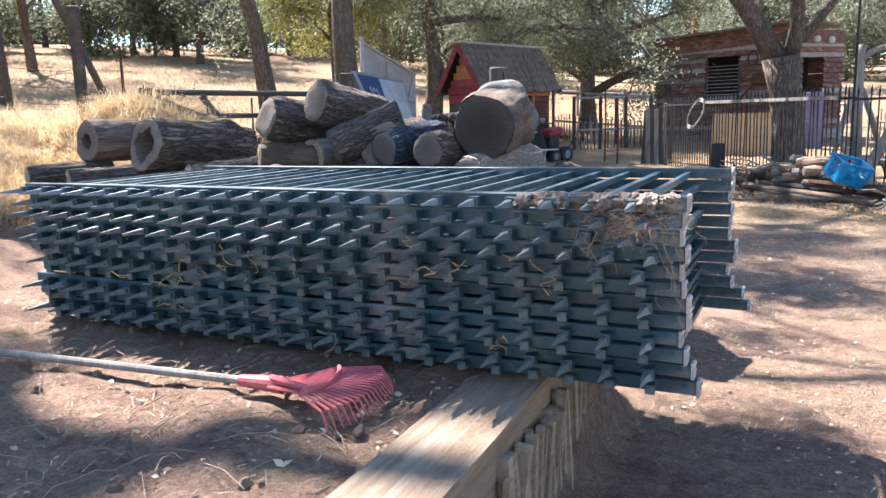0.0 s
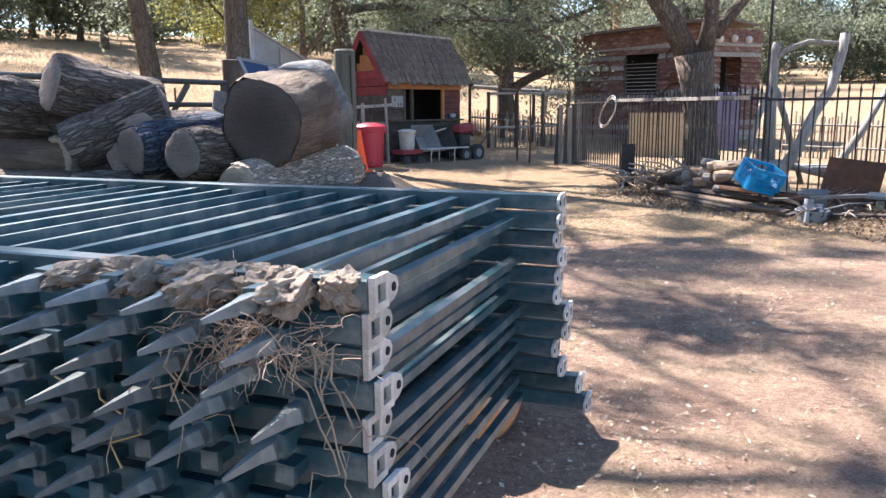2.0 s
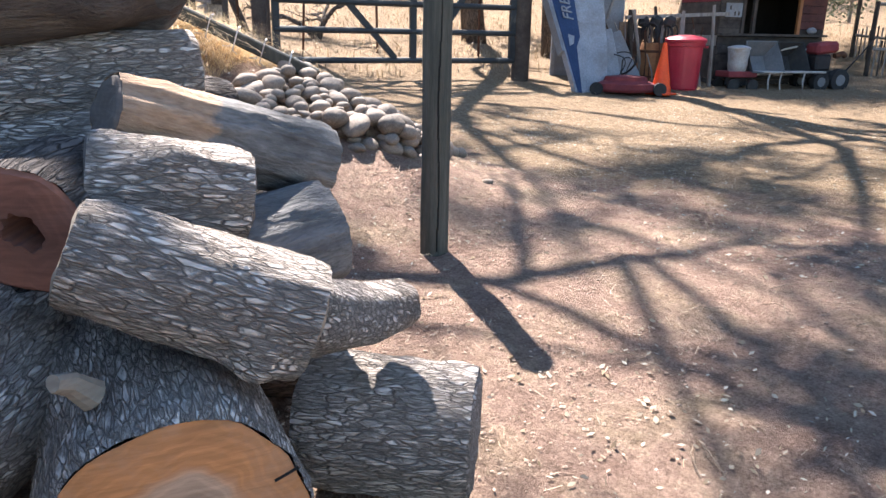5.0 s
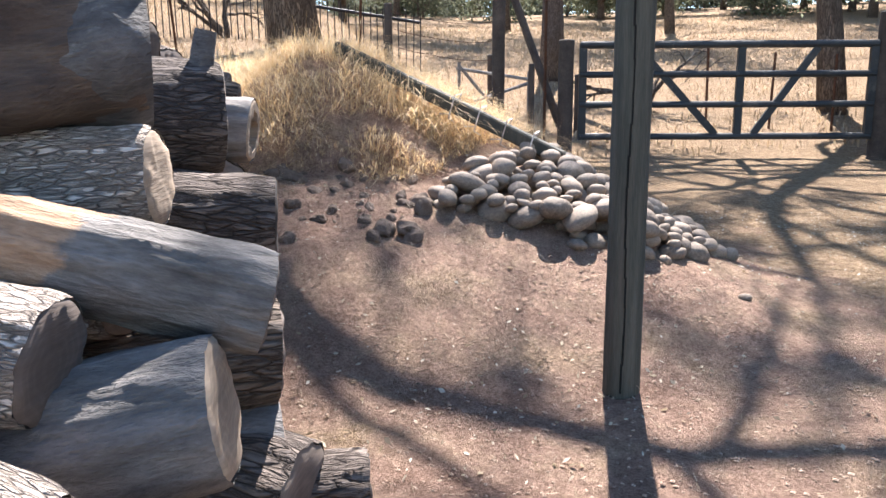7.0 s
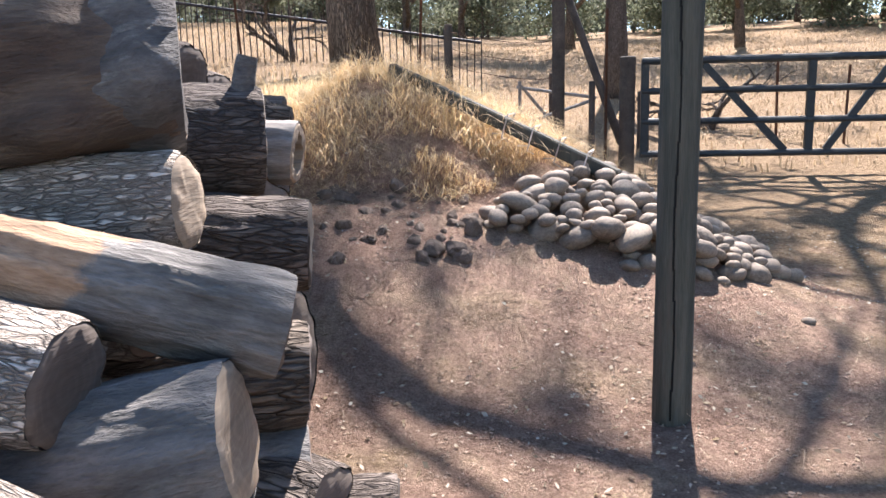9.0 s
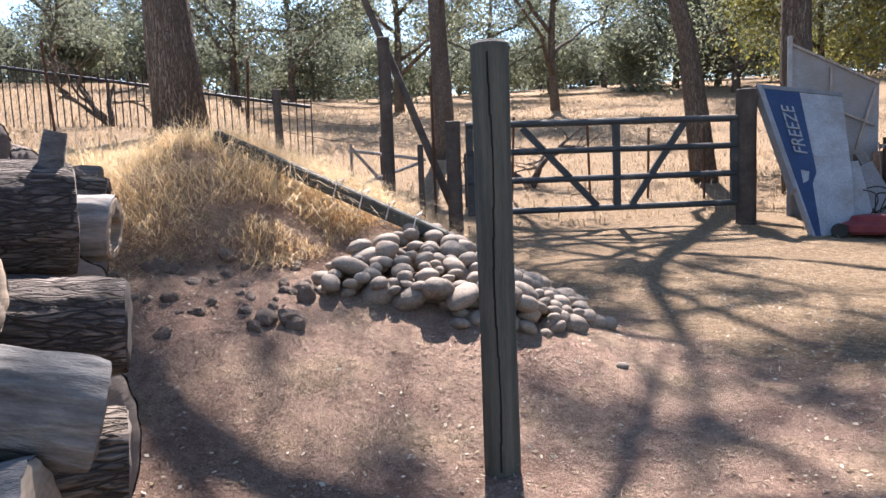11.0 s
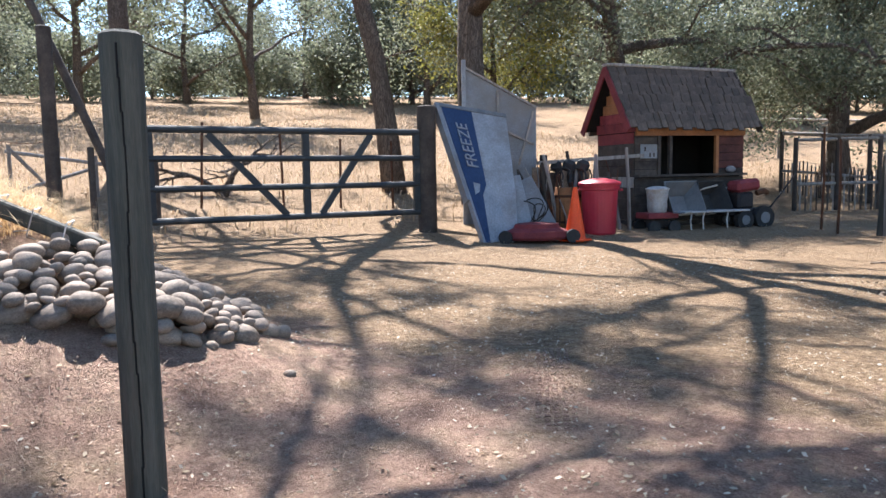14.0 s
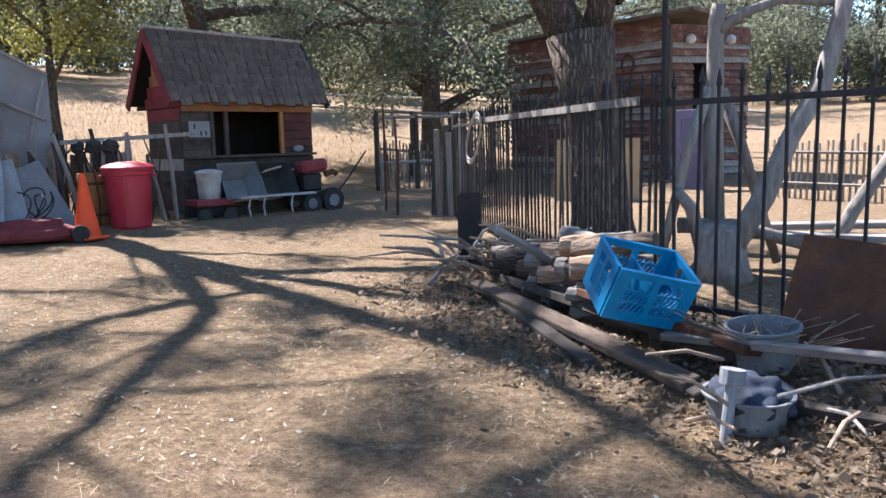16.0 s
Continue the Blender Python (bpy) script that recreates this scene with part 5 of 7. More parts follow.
# rubbish bin
t = thing("rubbish_bin", pose(-7.33, 15.08, ground(-7.33, 15.08)), "round red plastic rubbish bin with a domed lid", "bin")
part("body", lathe([(0.24, 0), (0.255, 0.03), (0.29, 0.70), (0.315, 0.71), (0.32, 0.77), (0.29, 0.78)], 32), BIN_RED, t, smooth=False)
part("lid", lathe([(0.335, 0.775), (0.34, 0.815), (0.32, 0.83), (0.25, 0.86), (0.12, 0.885), (0.03, 0.89)], 32), BIN_RED, t)
for a in (40, 220):
    part("handle", boxbm((0.05, 0.16, 0.035), pose(0.335 * math.cos(radians(a)), 0.335 * math.sin(radians(a)), 0.70, 0, 0, a), 0.008), BIN_RED, t)
a = math.degrees(math.atan2(5.9 - 15.12, 0.3 + 7.38))
part("badge", boxbm((0.01, 0.12, 0.045), pose(0.305 * math.cos(radians(a)), 0.305 * math.sin(radians(a)), 0.735, 0, 0, a)), WHITE_PANEL, t, "small white maker's badge")
# traffic cone
t = thing("traffic_cone", pose(-7.04, 14.12, ground(-7.04, 14.12)), "tall orange plastic traffic cone standing before the bin", "cone")
part("body", lathe([(0.16, 0.03), (0.155, 0.05), (0.035, 0.76), (0.028, 0.80)], 28), CONE_ORANGE, t, smooth=False)
part("base", boxbm((0.36, 0.36, 0.035), pose(0, 0, 0.02), 0.012), CONE_ORANGE, t)


def galvanised_can(m):
    t = thing("metal_can", m, "dented galvanised metal can with a lid", "can")
    part("body", lathe([(0.15, 0), (0.155, 0.02), (0.17, 0.1), (0.165, 0.18), (0.175, 0.26), (0.185, 0.36), (0.19, 0.38)], 24), GALV, t)
    part("lid", lathe([(0.2, 0.38), (0.2, 0.40), (0.12, 0.43), (0.03, 0.44)], 24), GALV, t)


def small_wagon(m):
    t = thing("wagon", m, "low red metal wagon", "wagon")
    part("tray", boxbm((0.6, 0.38, 0.10), pose(0, 0, 0.30), 0.012), RED_PAINT, t)
    for x in (-0.2, 0.2):
        for y in (-0.2, 0.2):
            part("wheel", tube([(x, y - 0.025, 0.11), (x, y + 0.025, 0.11)], 0.11, 16), DARK_RUBBER, t)
    part("axle", boxbm((0.44, 0.03, 0.16), pose(0, 0, 0.18)), IRON_BLACK, t)


small_wagon(yard_thing(0.38, -0.30))
galvanised_can(yard_thing(0.38, -0.30, 0.35))


def bench(m):
    """A low plank bench on bent legs."""
    t = thing("bench", m, "low white plank bench on bent metal legs", "bench")
    part("seat", boxbm((1.35, 0.30, 0.03), pose(0, 0, 0.34), 0.006), GALV, t)
    for x in (-0.5, -0.25, 0.25, 0.5):
        part("leg", tube([(x, -0.1, 0.0), (x - 0.03, -0.1, 0.2), (x + 0.02, -0.08, 0.33)], 0.014, 6), GALV, t)


bench(yard_thing(1.42, -0.42))


def barrow(m, mat=None):
    t = thing("wheelbarrow", m, "tipped metal barrow tray on its frame", "barrow")
    bm = bmesh.new()
    lo, hi = [(-0.2, -0.15), (0.2, -0.15), (0.2, 0.15), (-0.2, 0.15)], [(-0.34, -0.3), (0.34, -0.3), (0.34, 0.3), (-0.34, 0.3)]
    a = [bm.verts.new((x, y, 0)) for x, y in lo]
    b = [bm.verts.new((x, y, 0.3)) for x, y in hi]
    c = [bm.verts.new((x * 0.96, y * 0.96, 0.3)) for x, y in hi]
    d = [bm.verts.new((x * 0.96, y * 0.96, 0.02)) for x, y in lo]
    for k in range(4):
        j = (k + 1) % 4
        bm.faces.new((a[k], a[j], b[j], b[k]))
        bm.faces.new((b[k], b[j], c[j], c[k]))
        bm.faces.new((c[k], c[j], d[j], d[k]))
    bm.faces.new(a[::-1])
    bm.faces.new(d)
    part("tray", bm, mat or GREY_PAINT, t)
    part("handle", tube([(-0.25, -0.2, -0.02), (0.5, -0.22, 0.1), (0.8, -0.24, 0.22)], 0.018, 7), GALV, t)
    part("handle", tube([(-0.25, 0.2, -0.02), (0.5, 0.22, 0.1), (0.8, 0.24, 0.22)], 0.018, 7), GALV, t)


barrow(yard_thing(0.86, -0.16, 0.46) @ pose(0, 0, 0, 62, 0, 0))
barrow(yard_thing(1.48, -0.10, 0.46) @ pose(0, 0, 0, 66, 0, 10), DARK_RUBBER)


def garden_tractor(m):
    """A broken ride-on mower, low and dark, with a red bonnet."""
    t = thing("ride_on_mower", m, "old ride-on mower with a faded red bonnet and small wheels", "mower")
    part("chassis", boxbm((0.9, 0.34, 0.12), pose(0, 0, 0.3), 0.015), IRON_BLACK, t)
    part("bonnet", boxbm((0.5, 0.34, 0.2), pose(0.1, 0, 0.76, 0, -6, 0), 0.05), RED_PAINT, t)
    part("engine", boxbm((0.34, 0.3, 0.3), pose(0.05, 0, 0.5), 0.04), IRON_BLACK, t)
    part("exhaust", tube([(0.3, -0.1, 0.62), (0.45, -0.12, 0.66), (0.52, -0.12, 0.62)], 0.05, 10), RUST, t)
    for x, r in ((-0.1, 0.17), (0.32, 0.2)):
        for y in (-0.25, 0.25):
            w = part("wheel", tube([(x, y - 0.06, r), (x, y + 0.06, r)], r, 20), DARK_RUBBER, t)
            part("rim", tube([(x, y - 0.066, r), (x, y + 0.066, r)], r * 0.5, 14), GREY_PAINT, w, "dusty grey wheel rim")
    part("tow_bar", tube([(0.45, -0.1, 0.2), (0.75, -0.15, 0.55), (1.1, -0.2, 0.98)], 0.016, 7), IRON_BLACK, t)


garden_tractor(yard_thing(2.12, -0.25))
t = thing("ornament", yard_thing(2.2, 0.06, 0.98), "small white ornament on the hen house ledge", "ornament")
bm = bmesh.new()
bmesh.ops.create_icosphere(bm, subdivisions=2, radius=0.09, matrix=pose(0, 0, 0.07) @ Matrix.Diagonal((1.2, 0.5, 0.7, 1)))
part("shape", bm, WHITE_PANEL, t, smooth=True)


# ---------- leaning panels by the gate ----------
def leaning_panel(foot, top, across, width, thick, mat, label, name="panel_board"):
    """A slab from a foot point to a top point; 'across' is its width's direction."""
    foot, top = Vector(foot), Vector(top)
    up = (top - foot).normalized()
    ac = Vector(across)
    ac = (ac - up * ac.dot(up)).normalized()
    n = ac.cross(up)
    m = Matrix((ac, up, n)).transposed().to_4x4()
    m.translation = foot
    t = thing(name, m, label, "panel")
    return t, (top - foot).length


ACROSS = Vector((0.62, 0.78, 0))
# the sign: a slab given by its corners, leaning back on the gate post
BL, BR, TR, TL = (Vector(p) for p in ((-7.66, 12.85, 0.17), (-7.46, 13.42, 0.17), (-8.33, 14.0, 2.06), (-8.90, 13.11, 2.24)))
FACE = (BR - BL).cross(TL - BL).normalized()


def on_sign(u, v, out=0.0):
    return BL.lerp(BR, u).lerp(TL.lerp(TR, u), v) + FACE * out


def sign_slab(edges, back, front):
    """A slab between left and right edges (u at v) set between two depths behind the face."""
    bm = bmesh.new()
    loops = [[bm.verts.new(on_sign(u, v, d)) for d in (back, front)] for u, v in edges]
    n = len(loops)
    bm.faces.new([q[1] for q in loops])
    bm.faces.new([q[0] for q in loops][::-1])
    for k in range(n):
        a, b = loops[k], loops[(k + 1) % n]
        bm.faces.new((a[0], b[0], b[1], a[1]))
    return bm


t = thing("sign_panel", pose(0, 0, 0), "battered blue and white freezer panel leaning on the gate post", "panel")
part("body", sign_slab([(0, 0), (0.9, 0.03), (1, 0.35), (1, 1), (0, 1)], -0.12, 0.0), WHITE_PANEL, t)
part("blue_face", sign_slab([(0.05, 0.0), (0.16, 0.0), (0.30, 0.34), (0.42, 0.42), (0.47, 0.99), (0.02, 0.99)], 0.001, 0.008), BLUE_PANEL, t, "blue printed strip of the panel")
part("edge_trim", sign_slab([(-0.06, 0.3), (-0.002, 0.3), (-0.002, 1.02), (-0.06, 1.02)], -0.16, 0.012), WHITE_PANEL, t)
part("top_trim", sign_slab([(0.0, 0.992), (1.0, 0.992), (1.0, 1.02), (0.0, 1.02)], -0.14, 0.014), GREY_PAINT, t)
UP = (on_sign(0.25, 0.98) - on_sign(0.25, 0.5)).normalized()
SIDE = FACE.cross(UP).normalized()
LETTERS = Matrix((UP, SIDE, FACE)).transposed().to_4x4()
LETTERS.translation = on_sign(0.26, 0.70, 0.016)
fc = bpy.data.curves.new("lettering", "FONT")
fc.body, fc.size, fc.extrude, fc.align_x, fc.align_y = "FREEZE", 0.25, 0.007, "CENTER", "CENTER"
fc.shear = 0.25
lo = bpy.data.objects.new("lettering_source", fc)
scene.collection.objects.link(lo)
bpy.context.view_layer.update()
me = bpy.data.meshes.new_from_object(lo.evaluated_get(bpy.context.evaluated_depsgraph_get()))
bpy.data.objects.remove(lo)
me.materials.clear()
me.materials.append(WHITE_PANEL)
part("lettering", me, None, t, "white slanted capitals reading FREEZE", LETTERS)
part("mark", sign_slab([(0.14, 0.34), (0.24, 0.36), (0.30, 0.42), (0.17, 0.43)], 0.009, 0.011), WHITE_PANEL, t)
t, n = leaning_panel((-7.55, 13.62, 0.17), (-8.0, 13.75, 1.12), ACROSS, 0.7, 0.04, None, "small white sheet leaning on the sign")
part("sheet", boxbm((0.50, n, 0.02), pose(-0.1, n / 2, 0.0), 0.004), WHITE_PANEL, t)
t, n = leaning_panel((-7.85, 14.35, 0.1), (-8.35, 14.2, 1.0), ACROSS, 0.7, 0.04, None, "dirty white sheet leaning on the scrap")
part("sheet", boxbm((0.62, n, 0.02), pose(0, n / 2, 0), 0.004), WHITE_PANEL, t)
# tall truss-backed panel behind
t = thing("shelter_side", pose(-9.35, 14.0, 0.1, 0, 0, 52), "tall dirty white framed panel with a sloping top", "panel")
bm = bmesh.new()
prof = [(0.0, 0.0), (1.25, 0.0), (1.25, 2.15), (0.06, 2.85), (0.0, 2.85)]
f1 = [bm.verts.new((x, 0, z)) for x, z in prof]
f2 = [bm.verts.new((x, 0.04, z)) for x, z in prof]
bm.faces.new(f1)
bm.faces.new(f2[::-1])
for k in range(5):
    j = (k + 1) % 5
    bm.faces.new((f1[j], f1[k], f2[k], f2[j]))
part("sheet", bm, WHITE_PANEL, t)
part("stud", boxbm((0.07, 0.05, 2.95), pose(0.03, -0.03, 1.48)), WHITE_PANEL, t)
for a, b in (((0.0, 2.86), (1.25, 2.16)), ((0.05, 2.1), (1.2, 1.55)), ((0.6, 2.45), (0.62, 1.3)), ((1.2, 2.1), (0.95, 1.2))):
    a, b = Vector((a[0], -0.025, a[1])), Vector((b[0], -0.025, b[1]))
    part("rib", boxbm((0.05, 0.035, (b - a).length), along(a, b) @ pose(0, 0, (b - a).length / 2)), GREY_WOOD, t)


def scrap_heap():
    """Leaning stakes, tools and harness between the panels and the hen house."""
    rnd = random.Random(31)
    for k in range(22):
        x, y = -8.3 + 0.75 * rnd.random(), 14.45 + 1.6 * rnd.random()
        h = rnd.uniform(0.6, 1.25)
        t = thing("rod", pose(x, y, ground(x, y) - 0.03, rnd.uniform(-16, 16), rnd.uniform(-18, 12), 0), "thin rusty rod leaning in the scrap corner", "rod", "rods in the scrap corner")
        part("shaft", tube([(0, 0, 0), (0.03, 0.02, h * 0.5), (0, 0, h)], [0.012, 0.011, 0.01], 6, True, 0.2), RUST if k % 3 else GREY_WOOD, t)
    # dark boards added as backing, closing the bright gap behind the stakes
    for k in range(7):
        x, y = -8.75 + 0.09 * k, 14.6 + 0.22 * k
        t = thing("board", pose(x, y, ground(x, y) - 0.04, rnd.uniform(-6, 6), rnd.uniform(-9, 5), 55 + rnd.uniform(-10, 10)), "dark weathered board added as backing in the scrap corner", "board", "boards in the scrap corner")
        part("plank", boxbm((0.16 + 0.05 * (k % 2), 0.025, 0.85 + 0.3 * rnd.random()), pose(0, 0, 0.5), 0.004), DARK_WOOD if k % 2 else TWIG, t)
    for k in range(9):
        x, y = -8.15 + 0.10 * k + rnd.uniform(-0.05, 0.05), 14.75 + 0.15 * k
        h = rnd.uniform(0.9, 1.45)
        t = thing("stake", pose(x, y, ground(x, y) - 0.03, rnd.uniform(-12, 12), rnd.uniform(-14, 10), rnd.uniform(0, 90)), "weathered grey stake leaning in the scrap corner", "stake", "leaning stakes")
        part("shaft", tube([(0, 0, 0), (0.02, 0.01, h * 0.5), (0, 0, h)], [0.035, 0.03, 0.028], 7, True, 0.15), GREY_WOOD if k % 3 else DARK_WOOD, t)
    t = thing("rail_shelf", pose(-8.0, 15.4, 0.0), "grey plank rail laid between the stakes", "rail")
    part("plank", boxbm((1.9, 0.1, 0.06), pose(0.1, 0.2, 1.38, 0, -3, 62)), GREY_WOOD, t)
    part("post", boxbm((0.09, 0.09, 1.42), pose(-0.3, -0.55, 0.75)), DARK_WOOD, t)
    t = thing("harness", pose(-8.0, 15.15, 1.15), "dark leather harness hanging from the rail", "harness")
    for k in range(9):
        bm = bmesh.new()
        c = Vector((rnd.uniform(-0.25, 0.25), rnd.uniform(-0.3, 0.3), 0.1))
        rings(bm, [c + Vector((0.14 * math.cos(a), 0.05 * math.sin(a * 2), -0.25 + 0.25 * math.sin(a))) for a in np.linspace(0, 6.0, 14)], [0.014] * 14, 5)
        part("strap", bm, DARK_RUBBER, t)
    bm = bmesh.new()
    for k in range(3):
        box(bm, (0.22, 0.12, 0.2), pose(-0.2 + 0.2 * k, 0.1 * k - 0.1, 0.12, 10 * k, 20, 30 * k), 0.05)
    part("pad", bm, DARK_RUBBER, t)
    # tangle of black cable on the white sheet
    t = thing("cable", pose(-7.72, 13.85, 0.55), "tangled black cable hung on the white sheets", "cable")
    bm = bmesh.new()
    pts = []
    for k in range(120):
        u = k * 0.27
        pts.append(Vector((0.24 * math.sin(u * 0.9) + 0.07 * math.sin(u * 2.3), 0.10 * math.cos(u * 0.7) + 0.004 * k - 0.2, 0.2 * math.cos(u * 1.07) - 0.05 * math.sin(u * 0.31))))
    rings(bm, pts, [0.009] * 120, 5)
    part("strand", bm, DARK_RUBBER, t)


scrap_heap()
t = thing("barrel", pose(-7.95, 15.05, ground(-7.95, 15.05)), "old brown wooden barrel behind the cone", "barrel")
part("body", lathe([(0.2, 0), (0.24, 0.2), (0.25, 0.35), (0.24, 0.5), (0.2, 0.7)], 18), ORANGE_BOARD, t)
for z, r in ((0.14, 0.232), (0.56, 0.236)):
    part("hoop", lathe([(r + 0.004, z - 0.02), (r + 0.006, z + 0.02)], 18), RUST, t)
# low red machine cover in front of the panels
t = thing("mower_deck", pose(-7.35, 13.62, ground(-7.35, 13.62) - 0.02, 0, 0, 55), "low faded red mower deck on the ground", "mower")
part("deck", lathe([(0.33, 0.05), (0.36, 0.09), (0.35, 0.17), (0.26, 0.22), (0.24, 0.28), (0.10, 0.30)], 20), RED_PAINT, t, m=Matrix.Diagonal((1.35, 0.8, 1, 1)))
part("wheel", tube([(0.5, -0.2, 0.1), (0.5, -0.14, 0.1)], 0.1, 14), DARK_RUBBER, t)
part("wheel", tube([(-0.5, -0.2, 0.1), (-0.5, -0.14, 0.1)], 0.1, 14), DARK_RUBBER, t)


# ---------- pole pen behind the hen house ----------
for x, y, h in ((-5.25, 18.35, 1.75), (-4.85, 18.0, 1.55)):
    t = thing("pen_pole", pose(x, y, ground(x, y) - 0.05), "thin bare pole standing at the pen's corner", "pole")
    part("shaft", tube([(0, 0, 0), (0.02, 0, h * 0.5), (0, 0, h)], [0.024, 0.022, 0.018], 7, True, 0.1), RUST, t)


def pole_pen():
    a, b, c = Vector((-6.9, 21.0, 0)), Vector((-5.2, 23.0, 0)), Vector((-8.6, 24.0, 0))
    t = thing("stick_pen", pose(0, 0, 0), "pen of upright sticks and grey poles", "pen")
    for p, q in ((a, b), (b, c)):
        n = int((q - p).length / 0.11)
        for k in range(n):
            o = p.lerp(q, k / n)
            g = ground(o.x, o.y)
            part("stick", tube([(o.x, o.y, g - 0.05), (o.x + 0.03 * noise.noise(o * 3), o.y, g + 0.75 + 0.15 * noise.noise(o * 7))], 0.018, 5), GREY_WOOD if k % 2 else DARK_WOOD, t)
        for h in (0.55, 1.45):
            part("rail", tube([(p.x, p.y, ground(p.x, p.y) + h), (q.x, q.y, ground(q.x, q.y) + h)], 0.035, 7, True, 0.1), GREY_WOOD, t)
        for k in range(4):
            o = p.lerp(q, k / 3.01)
            part("post", tube([(o.x, o.y, ground(o.x, o.y) - 0.05), (o.x, o.y, ground(o.x, o.y) + 1.5)], 0.05, 8, True, 0.1), DARK_WOOD, t)


pole_pen()


# ---------- shed of boards ----------
def shed():
    C, Lf, Rt = Vector((-1.73, 24.18, 0)), Vector((-5.6, 25.4, 0)), Vector((-0.28, 25.5, 0))
    t = thing("shed", pose(0, 0, 0), "old shed of faded red-brown lapped boards with a mono-pitch roof", "shed")
    rnd = random.Random(12)
    g = 0.25
    back = Lf + (Rt - C)

    def wall(p, q, top_p, top_q, gaps, n):
        d = q - p
        ang = math.degrees(math.atan2(d.y, d.x))
        nrm = Vector((d.y, -d.x, 0)).normalized()
        for k in range(n):
            z0 = g + (top_p - g) * k / n
            h = (top_p - g) / n
            spans = [(0.0, 1.0)]
            for (s0, s1, zb, zt) in gaps:
                if z0 + h > zb and z0 < zt:
                    spans = [(a, min(b, s0)) for a, b in spans if a < s0] + [(max(a, s1), b) for a, b in spans if b > s1]
            for s0, s1 in spans:
                if s1 - s0 < 0.02:
                    continue
                a, b = p + d * s0, p + d * s1
                mid = (a + b) / 2 + nrm * rnd.uniform(0, 0.02)
                part("board", boxbm(((b - a).length, 0.03, h * 1.04), Matrix.Translation((mid.x, mid.y, z0 + h / 2)) @ pose(0, 0, 0, -24 + rnd.uniform(-7, 5), rnd.uniform(-0.25, 0.25), ang)), BARN_BOARD if rnd.random() < 0.75 else GREY_WOOD, t)
    wall(Lf, C, 3.15, 3.15, [(0.42, 0.68, 1.7, 2.75)], 20)
    wall(C, Rt, 3.15, 3.15, [(0.30, 0.66, 0.2, 2.7)], 20)
    wall(Rt, back, 3.15, 3.15, [], 10)
    wall(back, Lf, 3.15, 3.15, [], 10)
    d = (C - Lf)
    dn = d.normalized()
    ang = math.degrees(math.atan2(d.y, d.x))
    out = Vector((dn.y, -dn.x, 0))
    # added near-black sheet: the dark room behind the openings put into its colour
    mid = (Lf + Rt) / 2
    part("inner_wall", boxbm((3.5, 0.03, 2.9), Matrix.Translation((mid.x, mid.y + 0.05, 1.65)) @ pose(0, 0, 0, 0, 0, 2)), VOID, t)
    w0 = Lf + d * 0.42
    w1 = Lf + d * 0.68
    win = part("window", boxbm((0.08, 0.07, 1.15), Matrix.Translation((w0.x, w0.y, 2.22)) @ pose(0, 0, 0, 0, 0, ang)), DARK_WOOD, t)
    part("window_jamb", boxbm((0.08, 0.07, 1.15), Matrix.Translation((w1.x, w1.y, 2.22)) @ pose(0, 0, 0, 0, 0, ang)), DARK_WOOD, t)
    wm = (w0 + w1) / 2
    for k in range(9):
        part("window_slat", boxbm(((w1 - w0).length, 0.02, 0.018), Matrix.Translation((wm.x, wm.y, 1.75 + 0.105 * k)) @ pose(0, 0, 0, 0, 0, ang)), GREY_WOOD, t)
    # fascia planks and roof
    for k in range(3):
        o = out * (0.05 + 0.01 * k)
        part("fascia", boxbm((d.length + 0.1, 0.03, 0.17), Matrix.Translation(((Lf + C) / 2 + o).to_tuple()[:2] + (3.18 + 0.15 * k,)) @ pose(0, 0, 0, 6, -2.2, ang)), BARN_BOARD, t)
    r = Rt - C
    part("fascia", boxbm((r.length, 0.03, 0.35), Matrix.Translation(((C + Rt) / 2 + Vector((r.y, -r.x, 0)).normalized() * 0.05).to_tuple()[:2] + (3.3,)) @ pose(0, 0, 0, 0, 1, math.degrees(math.atan2(r.y, r.x)))), BARN_BOARD, t)
    ctr = (Lf + Rt) / 2
    part("roof", boxbm((d.length + 0.5, r.length + 0.7, 0.07), Matrix.Translation((ctr.x, ctr.y, 3.58)) @ pose(0, 0, 0, 0, -2.2, ang)), SHINGLE, t, "weathered roof edge with leaf litter")
    bm = bmesh.new()
    for k in range(60):
        s = rnd.random()
        o = Lf + d * s + out * rnd.uniform(0.05, 0.25)
        box(bm, (0.14, 0.08, 0.035), Matrix.Translation((o.x, o.y, 3.60 + 0.15 * (s - 0.5))) @ pose(0, 0, 0, rnd.uniform(-20, 20), rnd.uniform(-20, 20), rnd.uniform(0, 180)))
    part("roof_litter", bm, TWIG, t)
    # corner pole and things fixed on the wall
    part("corner_post", boxbm((0.12, 0.12, 3.3), Matrix.Translation((C.x, C.y - 0.03, 1.8)) @ pose(0, 0, 0, 0, 0, ang)), DARK_WOOD, t)
    return t, Lf, d, out, ang, C, r


t, Lf, d, out, ang, C, r = shed()


def hung(name, label, s, z, build, mat, cat):
    p = Lf + d * s + out * 0.06
    h = thing(name, Matrix.Translation((p.x, p.y, z)) @ pose(0, 0, 0, 0, 0, ang), label, cat)
    part("body", build, mat, h)


